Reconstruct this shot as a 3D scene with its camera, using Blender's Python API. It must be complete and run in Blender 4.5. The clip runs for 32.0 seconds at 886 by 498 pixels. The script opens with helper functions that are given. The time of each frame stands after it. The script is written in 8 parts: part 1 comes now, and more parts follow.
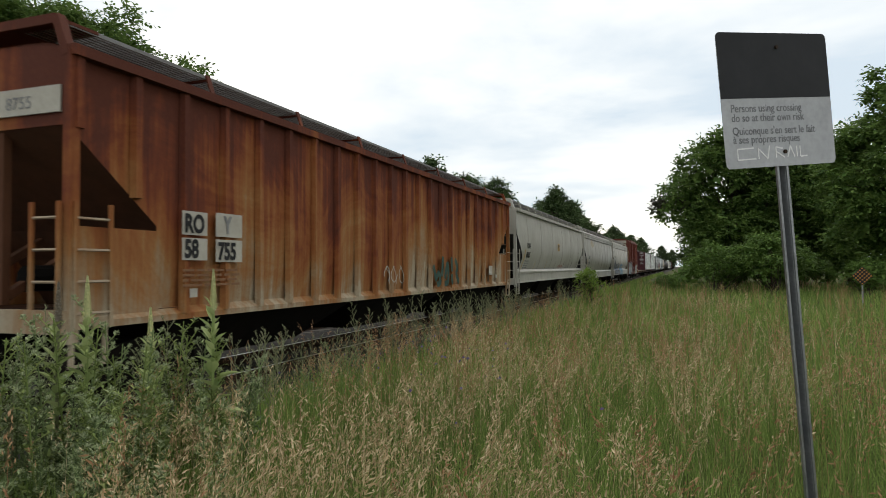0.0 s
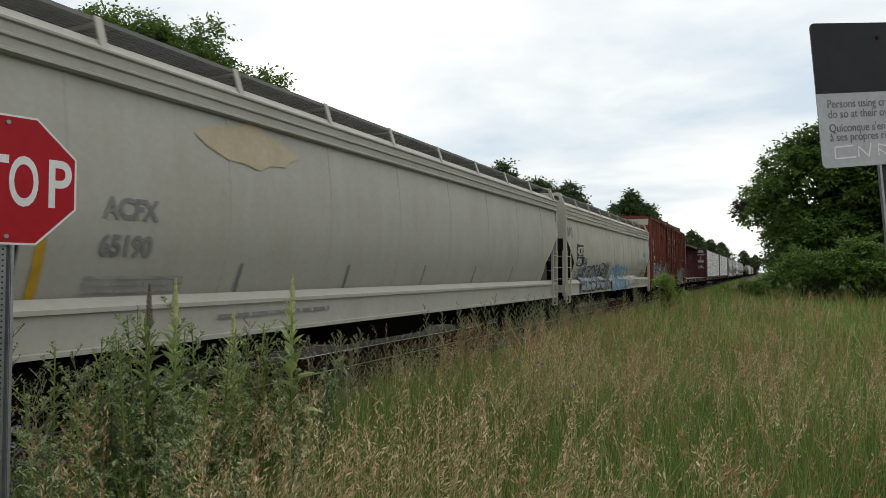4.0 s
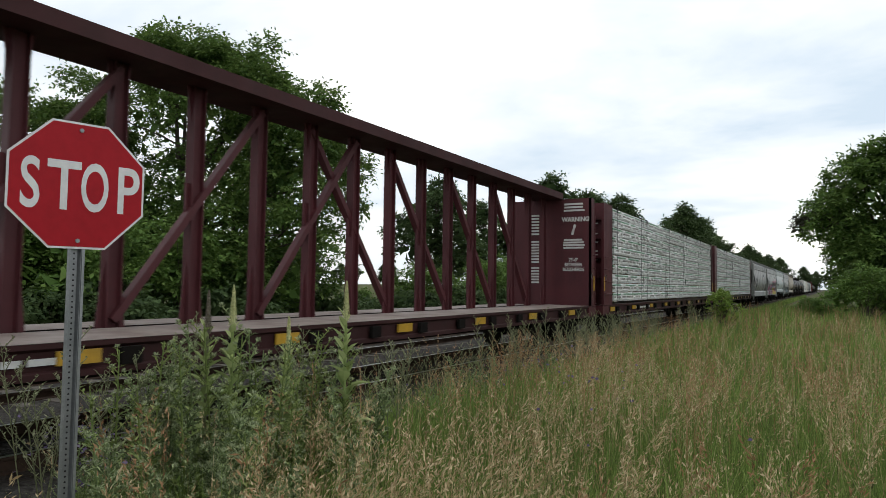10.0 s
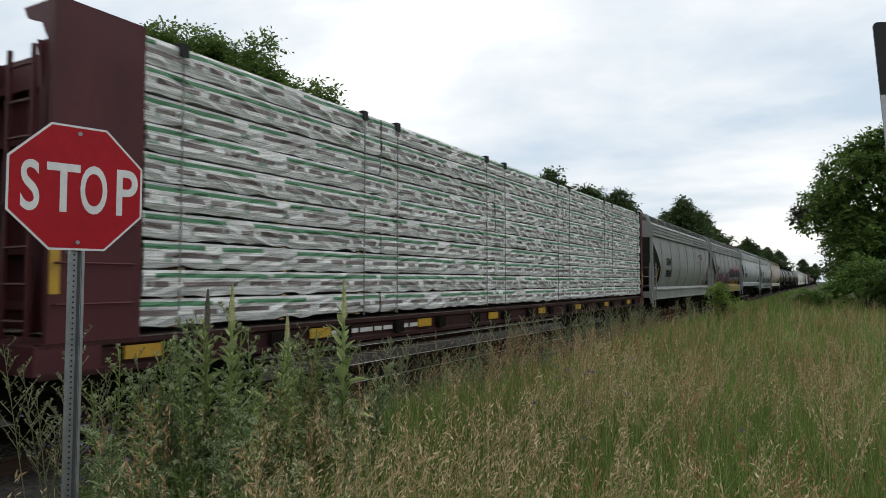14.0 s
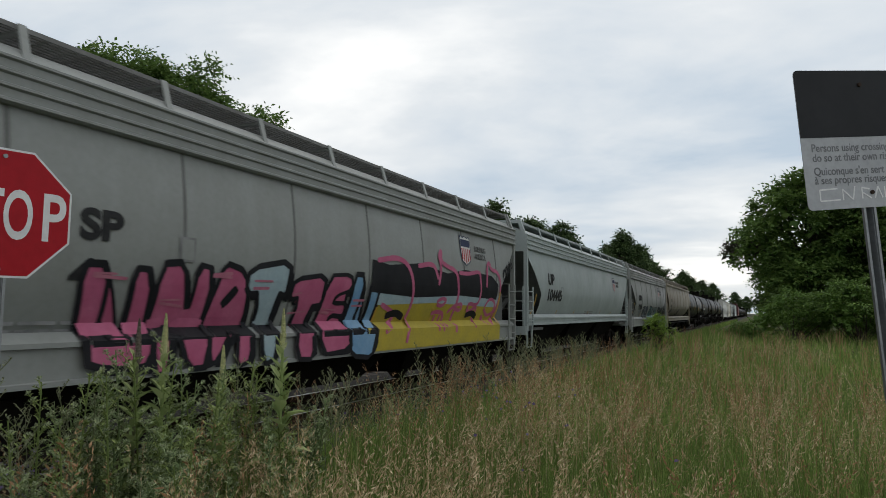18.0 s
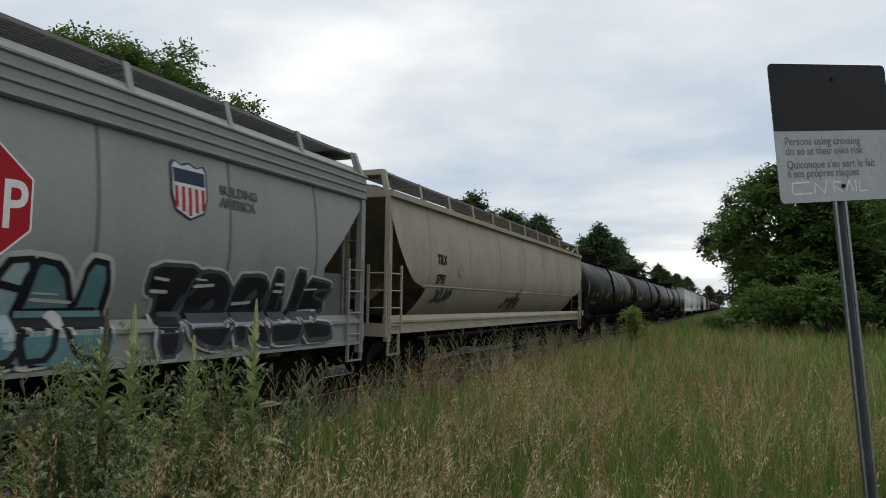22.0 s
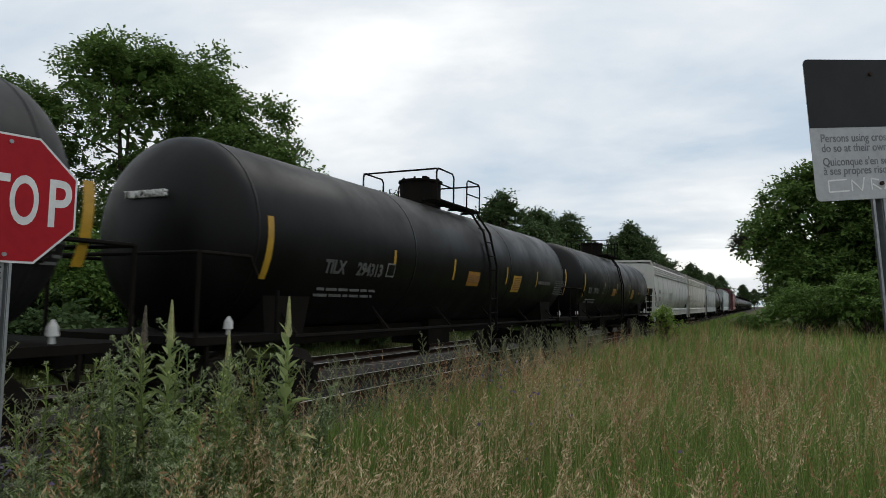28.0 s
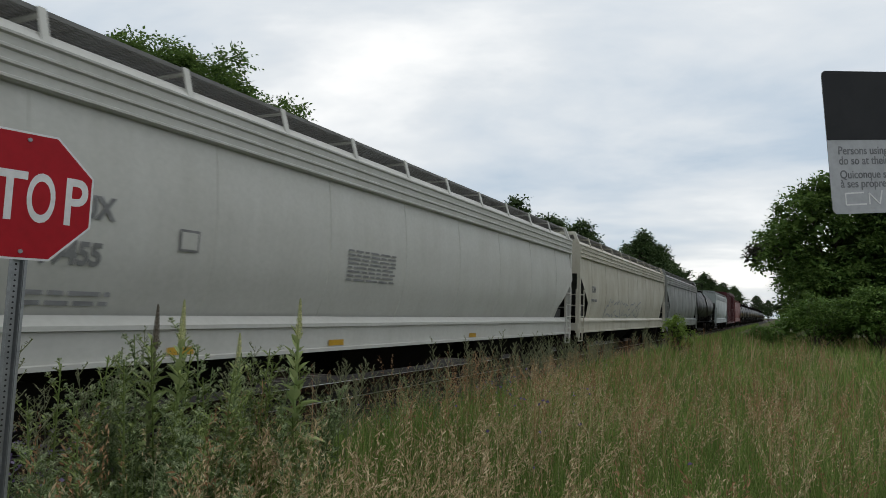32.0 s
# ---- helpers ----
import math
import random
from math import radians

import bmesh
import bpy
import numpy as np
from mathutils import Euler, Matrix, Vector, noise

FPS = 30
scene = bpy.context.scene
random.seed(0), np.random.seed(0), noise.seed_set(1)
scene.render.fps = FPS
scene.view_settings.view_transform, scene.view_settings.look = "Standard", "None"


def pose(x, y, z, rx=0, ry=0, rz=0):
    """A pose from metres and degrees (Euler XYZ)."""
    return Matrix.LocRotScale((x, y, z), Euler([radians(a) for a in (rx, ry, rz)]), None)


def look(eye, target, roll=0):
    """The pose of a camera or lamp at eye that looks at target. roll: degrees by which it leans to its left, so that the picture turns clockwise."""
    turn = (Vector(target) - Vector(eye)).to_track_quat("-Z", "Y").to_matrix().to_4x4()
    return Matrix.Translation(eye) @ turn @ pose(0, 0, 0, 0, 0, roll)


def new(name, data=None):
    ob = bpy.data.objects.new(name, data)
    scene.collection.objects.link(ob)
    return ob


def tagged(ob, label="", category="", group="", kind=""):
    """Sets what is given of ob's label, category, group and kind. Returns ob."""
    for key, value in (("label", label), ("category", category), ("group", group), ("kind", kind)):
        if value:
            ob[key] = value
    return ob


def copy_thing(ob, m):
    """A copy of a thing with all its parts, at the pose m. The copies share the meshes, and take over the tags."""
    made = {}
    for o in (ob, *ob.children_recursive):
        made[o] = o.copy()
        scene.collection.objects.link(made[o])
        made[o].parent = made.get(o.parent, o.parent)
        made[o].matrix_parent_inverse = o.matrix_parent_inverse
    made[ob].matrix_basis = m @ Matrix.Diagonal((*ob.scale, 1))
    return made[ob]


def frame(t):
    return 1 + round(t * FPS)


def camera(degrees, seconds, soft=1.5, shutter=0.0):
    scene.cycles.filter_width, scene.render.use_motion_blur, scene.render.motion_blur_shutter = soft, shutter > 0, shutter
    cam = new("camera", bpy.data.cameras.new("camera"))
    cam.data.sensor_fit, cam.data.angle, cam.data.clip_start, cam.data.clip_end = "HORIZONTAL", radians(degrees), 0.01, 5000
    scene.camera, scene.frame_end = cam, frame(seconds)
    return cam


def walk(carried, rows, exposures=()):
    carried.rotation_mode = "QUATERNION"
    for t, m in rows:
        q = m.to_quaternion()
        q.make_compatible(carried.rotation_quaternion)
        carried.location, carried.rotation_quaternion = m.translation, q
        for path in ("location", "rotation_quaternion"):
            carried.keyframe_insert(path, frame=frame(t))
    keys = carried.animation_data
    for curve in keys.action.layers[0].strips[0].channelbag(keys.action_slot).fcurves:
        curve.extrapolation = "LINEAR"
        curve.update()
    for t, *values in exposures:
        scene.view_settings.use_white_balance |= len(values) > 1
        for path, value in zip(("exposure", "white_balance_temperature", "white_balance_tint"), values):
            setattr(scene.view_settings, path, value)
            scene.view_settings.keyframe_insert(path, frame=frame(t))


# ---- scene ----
cam = camera(67.0, 32.0, soft=0.75, shutter=0.12)
PATH = [
    (0, (-0.023, -0.058, 1.741), (-0.694, 1.825, 1.798), -0.4),
    (0.5, (-0.023, -0.077, 1.739), (-0.795, 1.766, 1.816), -1.2),
    (1, (-0.024, -0.076, 1.735), (-0.839, 1.749, 1.814), -1.5),
    (1.5, (-0.032, -0.075, 1.733), (-0.884, 1.732, 1.813), -1.6),
    (2, (-0.03, -0.066, 1.733), (-0.895, 1.736, 1.81), -1.4),
    (2.5, (-0.037, -0.054, 1.732), (-0.889, 1.754, 1.802), -0.8),
    (3, (-0.043, -0.041, 1.735), (-0.895, 1.767, 1.801), -0.7),
    (3.5, (-0.049, -0.046, 1.738), (-0.909, 1.759, 1.805), -0.4),
    (5.5, (-0.052, -0.04, 1.735), (-0.939, 1.751, 1.82), 0.0),
    (6, (-0.055, -0.033, 1.732), (-0.953, 1.752, 1.815), -0.1),
    (6.5, (-0.059, -0.034, 1.732), (-0.967, 1.747, 1.812), 0.1),
    (7, (-0.063, -0.03, 1.737), (-0.978, 1.747, 1.818), 0.3),
    (7.5, (-0.065, -0.042, 1.738), (-0.988, 1.731, 1.817), 0.9),
    (8, (-0.059, -0.041, 1.743), (-0.989, 1.727, 1.834), 1.0),
    (8.5, (-0.062, -0.042, 1.742), (-0.999, 1.722, 1.84), 0.9),
    (9, (-0.07, -0.045, 1.736), (-1.024, 1.71, 1.841), 0.9),
    (9.5, (-0.074, -0.05, 1.733), (-1.049, 1.693, 1.839), 0.7),
    (10, (-0.106, -0.038, 1.724), (-1.1, 1.694, 1.831), 0.7),
    (10.5, (-0.103, -0.045, 1.724), (-1.115, 1.678, 1.822), 0.8),
    (11, (-0.106, -0.042, 1.727), (-1.133, 1.672, 1.818), 0.8),
    (11.5, (-0.104, -0.047, 1.724), (-1.143, 1.66, 1.808), 0.7),
    (12, (-0.054, -0.07, 1.739), (-1.095, 1.636, 1.817), 0.5),
    (12.5, (-0.057, -0.072, 1.735), (-1.085, 1.642, 1.817), 0.3),
    (13, (-0.054, -0.076, 1.729), (-1.072, 1.644, 1.817), 0.3),
    (13.5, (-0.054, -0.077, 1.725), (-1.053, 1.653, 1.818), 0.2),
    (15.5, (-0.059, -0.062, 1.726), (-1.045, 1.674, 1.827), -0.1),
    (16, (-0.038, -0.064, 1.736), (-1.013, 1.678, 1.864), -0.6),
    (16.5, (-0.03, -0.051, 1.736), (-0.915, 1.734, 1.914), -0.4),
    (17, (-0.033, -0.044, 1.735), (-0.89, 1.752, 1.928), 0.2),
    (17.5, (-0.035, -0.069, 1.729), (-0.875, 1.734, 1.93), 0.3),
    (18, (-0.041, -0.064, 1.732), (-0.885, 1.74, 1.918), 0.4),
    (18.5, (-0.036, -0.059, 1.732), (-0.899, 1.736, 1.917), 0.6),
    (19, (-0.036, -0.075, 1.73), (-0.908, 1.715, 1.914), 0.7),
    (19.5, (-0.029, -0.047, 1.732), (-0.9, 1.744, 1.914), 0.9),
    (20, (-0.03, -0.049, 1.737), (-0.876, 1.755, 1.92), 0.7),
    (20.5, (-0.029, -0.044, 1.733), (-0.848, 1.772, 1.91), 0.8),
    (21, (-0.025, -0.047, 1.724), (-0.828, 1.777, 1.899), 0.8),
    (21.5, (-0.024, -0.029, 1.729), (-0.812, 1.801, 1.899), 0.5),
    (22, (-0.037, -0.023, 1.728), (-0.822, 1.809, 1.89), 0.7),
    (22.5, (-0.041, -0.018, 1.729), (-0.839, 1.809, 1.886), 0.9),
    (23, (-0.036, -0.031, 1.725), (-0.84, 1.794, 1.877), 0.9),
    (23.5, (-0.027, -0.031, 1.726), (-0.832, 1.794, 1.877), 0.7),
    (24, (-0.023, -0.041, 1.726), (-0.825, 1.785, 1.883), 0.4),
    (24.5, (-0.021, -0.038, 1.725), (-0.818, 1.789, 1.884), 0.3),
    (25, (-0.025, -0.048, 1.722), (-0.823, 1.779, 1.884), 0.3),
    (25.5, (-0.033, -0.057, 1.725), (-0.84, 1.766, 1.887), 0.6),
    (26, (-0.038, -0.067, 1.726), (-0.86, 1.75, 1.884), 0.8),
    (26.5, (-0.036, -0.055, 1.727), (-0.871, 1.756, 1.885), 1.1),
    (28.5, (-0.034, -0.047, 1.725), (-0.906, 1.746, 1.881), 0.9),
    (29, (-0.034, -0.038, 1.727), (-0.914, 1.751, 1.883), 1.1),
    (29.5, (-0.035, -0.047, 1.727), (-0.921, 1.739, 1.884), 1.2),
    (30, (-0.037, -0.044, 1.725), (-0.926, 1.741, 1.881), 1.3),
    (30.5, (-0.032, -0.047, 1.727), (-0.919, 1.739, 1.885), 1.1),
    (31, (-0.036, -0.037, 1.732), (-0.923, 1.748, 1.895), 1.6),
    (31.5, (-0.035, -0.06, 1.726), (-0.925, 1.724, 1.894), 2.0),
    (32, (-0.033, -0.047, 1.729), (-0.929, 1.733, 1.899), 2.1),
]
walk(cam, [(t, look(eye, target, roll)) for t, eye, target, roll in PATH], [(0, -0.45, 6950, 10), (3, -0.50, 6950, 10), (5.5, -0.58, 6800, 10), (8, -0.44, 6750, 10), (10, -0.44, 6700, 10), (13.5, -0.62, 6650, 10), (16, -0.60, 6600, 10), (17, -0.86, 6600, 10), (18, -0.85, 6600, 10), (20.5, -0.88, 6550, 10), (24, -0.82, 6550, 10), (26, -0.77, 6550, 10), (29, -0.81, 6550, 10), (32, -0.88, 6550, 10)])

# ---- world, sun, exposure ----
RAIL = 0.15          # level from which the cars are built
TRACK = -7.85        # centre line of the track
TOP = 0.0            # top of its rails
TRACK_2, TOP_2 = -12.2, -0.08   # the second track behind it
world = bpy.data.worlds.new("overcast_sky")
scene.world = world
world.use_nodes = True
wn, wl = world.node_tree.nodes, world.node_tree.links
wn.clear()


def wnode(kind, **kw):
    n = wn.new(kind)
    for k, v in kw.items():
        n.inputs[k].default_value = v
    return n


w_out = wnode("ShaderNodeOutputWorld")
w_sky = wn.new("ShaderNodeTexSky")
w_sky.sky_type, w_sky.sun_disc = "NISHITA", False
w_sky.sun_elevation, w_sky.sun_rotation = radians(52), radians(-12)
w_co = wn.new("ShaderNodeTexCoord")
w_sep = wn.new("ShaderNodeSeparateXYZ")
wl.new(w_co.outputs["Generated"], w_sep.inputs[0])
w_up = wn.new("ShaderNodeMath")
w_up.operation, w_up.inputs[1].default_value = "MAXIMUM", 0.0
wl.new(w_sep.outputs[2], w_up.inputs[0])
w_add = wn.new("ShaderNodeMath")
w_add.operation, w_add.inputs[1].default_value = "ADD", 0.16
wl.new(w_up.outputs[0], w_add.inputs[0])
w_div = []
for axis in (0, 1):
    d = wn.new("ShaderNodeMath")
    d.operation = "DIVIDE"
    wl.new(w_sep.outputs[axis], d.inputs[0])
    wl.new(w_add.outputs[0], d.inputs[1])
    w_div.append(d)
w_com = wn.new("ShaderNodeCombineXYZ")
wl.new(w_div[0].outputs[0], w_com.inputs[0])
wl.new(w_div[1].outputs[0], w_com.inputs[1])
w_map = wn.new("ShaderNodeMapping")
w_map.inputs["Rotation"].default_value = (0, 0, radians(-25))
w_map.inputs["Scale"].default_value = (0.55, 1.0, 1.0)
wl.new(w_com.outputs[0], w_map.inputs[0])
w_big = wnode("ShaderNodeTexNoise", Scale=0.75, Detail=8.0, Roughness=0.56, Distortion=0.35)
wl.new(w_map.outputs[0], w_big.inputs[0])
w_ramp = wn.new("ShaderNodeValToRGB")
w_ramp.color_ramp.elements[0].position, w_ramp.color_ramp.elements[0].color = 0.37, (0.55, 0.66, 0.775, 1)
w_ramp.color_ramp.elements[1].position, w_ramp.color_ramp.elements[1].color = 0.66, (1.30, 1.29, 1.255, 1)
e = w_ramp.color_ramp.elements.new(0.51)
e.color = (0.83, 0.88, 0.92, 1)
wl.new(w_big.outputs[0], w_ramp.inputs[0])
w_cloud = wn.new("ShaderNodeBackground")
w_gain = wn.new("ShaderNodeMath")      # an overcast sky is brighter overhead
w_gain.operation = "MULTIPLY_ADD"
w_gain.inputs[1].default_value, w_gain.inputs[2].default_value = 0.15, 1.74
wl.new(w_up.outputs[0], w_gain.inputs[0])
wl.new(w_gain.outputs[0], w_cloud.inputs[1])
wl.new(w_ramp.outputs[0], w_cloud.inputs[0])
w_blue = wn.new("ShaderNodeBackground")
w_blue.inputs[1].default_value = 0.10
wl.new(w_sky.outputs[0], w_blue.inputs[0])
w_mix = wn.new("ShaderNodeMixShader")
w_mix.inputs[0].default_value = 0.9
wl.new(w_blue.outputs[0], w_mix.inputs[1])
wl.new(w_cloud.outputs[0], w_mix.inputs[2])
wl.new(w_mix.outputs[0], w_out.inputs[0])

sun_data = bpy.data.lights.new("sun", "SUN")
sun_data.energy, sun_data.angle, sun_data.color = 0.75, radians(25), (1.0, 0.96, 0.9)
sun = new("sun", sun_data)
sun.matrix_world = look((0, 0, 30), (-3, -19, 5))


# ---- materials ----
class Nodes:
    """A small wrapper to write node materials."""

    def __init__(self, name):
        self.m = bpy.data.materials.new(name)
        self.m.use_nodes = True
        self.t = self.m.node_tree
        self.b = self.t.nodes["Principled BSDF"]
        self.co = self.t.nodes.new("ShaderNodeTexCoord")

    def link(self, a, b):
        self.t.links.new(a, b)

    def mapping(self, scale, kind="Object"):
        n = self.t.nodes.new("ShaderNodeMapping")
        n.inputs["Scale"].default_value = scale
        self.link(self.co.outputs[kind], n.inputs[0])
        return n.outputs[0]

    def noise(self, scale, vec=None, detail=4.0, rough=0.55, dist=0.0):
        n = self.t.nodes.new("ShaderNodeTexNoise")
        n.inputs["Scale"].default_value, n.inputs["Detail"].default_value = scale, detail
        n.inputs["Roughness"].default_value, n.inputs["Distortion"].default_value = rough, dist
        self.link(vec if vec is not None else self.co.outputs["Object"], n.inputs["Vector"])
        return n.outputs[0]

    def ramp(self, fac, stops):
        n = self.t.nodes.new("ShaderNodeValToRGB")
        els = n.color_ramp.elements
        while len(els) < len(stops):
            els.new(0.5)
        for el, (p, c) in zip(els, stops):
            el.position = p
            el.color = (*c, 1) if isinstance(c, tuple) else (c, c, c, 1)
        self.link(fac, n.inputs[0])
        return n.outputs[0]

    def mix(self, fac, a, b, mode="MIX"):
        n = self.t.nodes.new("ShaderNodeMix")
        n.data_type, n.blend_type = "RGBA", mode
        for sock, v in ((n.inputs[0], fac), (n.inputs[6], a), (n.inputs[7], b)):
            if isinstance(v, tuple):
                sock.default_value = (*v, 1)
            elif isinstance(v, (int, float)):
                sock.default_value = v
            else:
                self.link(v, sock)
        return n.outputs[2]

    def math(self, op, a, b=None):
        n = self.t.nodes.new("ShaderNodeMath")
        n.operation = op
        for sock, v in zip(n.inputs, (a, b)):
            if v is None:
                continue
            if isinstance(v, (int, float)):
                sock.default_value = v
            else:
                self.link(v, sock)
        return n.outputs[0]

    def axis(self, n, kind="Object"):
        s = self.t.nodes.new("ShaderNodeSeparateXYZ")
        self.link(self.co.outputs[kind], s.inputs[0])
        return s.outputs[n]

    def random(self):
        return self.t.nodes.new("ShaderNodeObjectInfo").outputs["Random"]

    def island(self):
        return self.t.nodes.new("ShaderNodeNewGeometry").outputs["Random Per Island"]

    def bump(self, height, strength=0.3, distance=0.02):
        n = self.t.nodes.new("ShaderNodeBump")
        n.inputs["Strength"].default_value, n.inputs["Distance"].default_value = strength, distance
        self.link(height, n.inputs["Height"])
        self.link(n.outputs[0], self.b.inputs["Normal"])

    def done(self, color, rough=0.6, metal=0.0, spec=0.5):
        for sock, v in ((self.b.inputs["Base Color"], color), (self.b.inputs["Roughness"], rough)):
            if isinstance(v, tuple):
                sock.default_value = (*v, 1)
            elif isinstance(v, (int, float)):
                sock.default_value = v
            else:
                self.link(v, sock)
        self.b.inputs["Metallic"].default_value = metal
        self.b.inputs["Specular IOR Level"].default_value = spec
        return self.m


def paint(name, base, grime, amount=0.5, rough=0.5, streak=1.0, rust=None, rust_amount=0.0, spec=0.28):
    """Weathered paint: grime in runs down the side, blotches, chips of rust."""
    n = Nodes(name)
    runs = n.noise(1.0, n.mapping((3.0, 3.2 * streak, 0.30)), 4, 0.5)
    blot = n.noise(0.9, None, 5, 0.6, 0.4)
    fine = n.noise(14.0, None, 4, 0.6)
    f = n.ramp(n.math("MULTIPLY", runs, blot), [(0.14, 0.0), (0.46, 1.0)])
    col = n.mix(n.math("MULTIPLY", f, amount), base, grime)
    col = n.mix(n.ramp(fine, [(0.35, 0.0), (0.75, 0.16)]), col, tuple(c * 0.55 for c in grime))
    if rust:
        r = n.noise(2.2, n.mapping((1.0, 1.6, 0.45)), 8, 0.68, 0.3)
        e1, e2 = 0.72 - 0.3 * rust_amount, 0.8 - 0.3 * rust_amount
        col = n.mix(n.ramp(r, [(e1, 0.0), (e2, 1.0)]), col, n.mix(fine, rust, tuple(c * 0.5 for c in rust)))
    n.bump(n.mix(0.3, n.noise(1.6, None, 3), fine), 0.12, 0.02)
    return n.done(col, n.ramp(blot, [(0.3, rough - 0.08), (0.7, rough + 0.15)]), 0.0, spec)


M = {}
M["light_grey"] = paint("light_grey_car_paint", (0.37, 0.362, 0.318), (0.27, 0.25, 0.20), 0.40, 0.40)
M["cream_grey"] = paint("cream_grey_car_paint", (0.42, 0.405, 0.35), (0.29, 0.255, 0.19), 0.5, 0.42)
M["white_grey"] = paint("white_grey_car_paint", (0.49, 0.488, 0.455), (0.36, 0.35, 0.31), 0.4, 0.4)
M["cream_white"] = paint("cream_white_car_paint", (0.50, 0.48, 0.41), (0.32, 0.28, 0.20), 0.6, 0.45)
M["mid_grey"] = paint("mid_grey_car_paint", (0.250, 0.262, 0.250), (0.17, 0.168, 0.150), 0.42, 0.42)
M["blue_grey"] = paint("pale_grey_car_paint", (0.33, 0.37, 0.365), (0.235, 0.255, 0.24), 0.4, 0.40)
M["beige"] = paint("dusty_beige_car_paint", (0.34, 0.300, 0.236), (0.21, 0.17, 0.12), 0.45, 0.55)
M["tank"] = paint("black_tank_paint", (0.0036, 0.0034, 0.0034), (0.010, 0.0092, 0.0088), 0.6, 0.40, 0.7, spec=0.15)
M["tank_dusty"] = paint("dusty_black_tank_paint", (0.011, 0.011, 0.0113), (0.034, 0.033, 0.032), 0.8, 0.50, 0.7, spec=0.2)
M["boxcar"] = paint("oxide_red_boxcar_paint", (0.150, 0.036, 0.024), (0.085, 0.028, 0.020), 0.6, 0.6, 1.0, (0.10, 0.035, 0.015), 0.25, spec=0.16)
M["oxide"] = paint("dark_oxide_red_paint", (0.084, 0.019, 0.023), (0.042, 0.016, 0.018), 0.7, 0.55, 1.0, (0.09, 0.035, 0.02), 0.2)
# dark red for door plates; on flat car sills it paints in their shade
M["oxide_dark"] = paint("dark_red_plate_and_sill_shade", (0.042, 0.014, 0.014), (0.022, 0.012, 0.011), 0.7, 0.7, spec=0.2)
# copy of the oxide red with the top beam's underside shade put in
M["oxide_shade"] = paint("shaded_beam_paint", (0.055, 0.017, 0.018), (0.030, 0.014, 0.014), 0.7, 0.65, spec=0.2)
# black fittings and underframe, deepened to paint in the shade beneath the cars
M["under"] = paint("black_steel_and_underframe_shade", (0.0065, 0.006, 0.0055), (0.015, 0.0115, 0.009), 0.8, 0.9, spec=0.08)
M["black_hopper"] = paint("sooty_black_car_paint", (0.03, 0.03, 0.032), (0.07, 0.06, 0.055), 0.6, 0.6)
# recessed car ends: body colours darkened, with the recess's shade painted in
M["inner_grey"] = paint("shaded_grey_end_paint", (0.15, 0.155, 0.15), (0.08, 0.078, 0.072), 0.6, 0.6, spec=0.15)
M["dark_grey"] = paint("shaded_dark_grey_paint", (0.075, 0.078, 0.078), (0.035, 0.033, 0.03), 0.7, 0.65)
M["dark_rust"] = paint("shaded_deep_rust", (0.085, 0.034, 0.016), (0.04, 0.02, 0.012), 0.8, 0.85, spec=0.2)
M["worn_rail"] = paint("worn_grab_iron_paint", (0.36, 0.30, 0.22), (0.22, 0.11, 0.05), 0.7, 0.6)
# beige darkened the same way for the shade in the rounded car's ends
M["dark_beige"] = paint("shaded_beige_paint", (0.20, 0.16, 0.11), (0.09, 0.07, 0.05), 0.8, 0.7)
M["grating"] = paint("galvanised_grating", (0.19, 0.19, 0.185), (0.10, 0.09, 0.08), 0.6, 0.6)


def rusty_side():
    n = Nodes("heavily_rusted_hopper_side")
    z = n.axis(2)
    runs = n.noise(1.0, n.mapping((1.6, 2.6, 0.16)), 6, 0.66, 0.25)
    thin = n.noise(1.0, n.mapping((5.0, 9.0, 0.30)), 5, 0.65)
    blot = n.noise(0.55, n.mapping((0.3, 0.9, 0.9)), 8, 0.70, 0.9)
    panel = n.noise(1.0, n.mapping((0.0, 0.42, 0.10)), 2, 0.5)
    fine = n.noise(22.0, None, 5, 0.65)
    high = n.math("MULTIPLY", n.math("SUBTRACT", z, 2.62), 0.14)
    f = n.math("ADD", n.math("ADD", n.math("MULTIPLY", runs, 0.75), n.math("MULTIPLY", blot, 0.75)), high)
    f = n.math("ADD", f, n.math("MULTIPLY", n.math("SUBTRACT", thin, 0.5), 0.40))
    f = n.math("ADD", f, n.math("MULTIPLY", n.math("SUBTRACT", panel, 0.5), 0.75))
    col = n.ramp(f, [(0.44, (0.35, 0.30, 0.215)), (0.53, (0.28, 0.195, 0.115)), (0.66, (0.27, 0.125, 0.044)), (0.79, (0.215, 0.070, 0.021)), (0.89, (0.140, 0.034, 0.014)), (0.98, (0.080, 0.021, 0.012))])
    col = n.mix(n.ramp(fine, [(0.40, 0.0), (0.8, 0.30)]), col, (0.13, 0.045, 0.018))
    n.bump(n.mix(0.5, fine, thin), 0.3, 0.02)
    return n.done(col, 0.8, 0.0, 0.2)


M["rusty"] = rusty_side()


def plain(name, base, other, scale=8.0, rough=0.6, metal=0.0, bump=0.15, spec=0.5):
    n = Nodes(name)
    col = n.mix(n.ramp(n.noise(scale, None, 5), [(0.3, 0.0), (0.7, 1.0)]), base, other)
    col = n.mix(n.ramp(n.noise(scale * 7, None, 3), [(0.4, 0.0), (0.8, 0.35)]), col, tuple(c * 0.6 for c in other))
    n.bump(n.noise(scale * 5, None, 3), bump, 0.01)
    return n.done(col, rough, metal, spec)


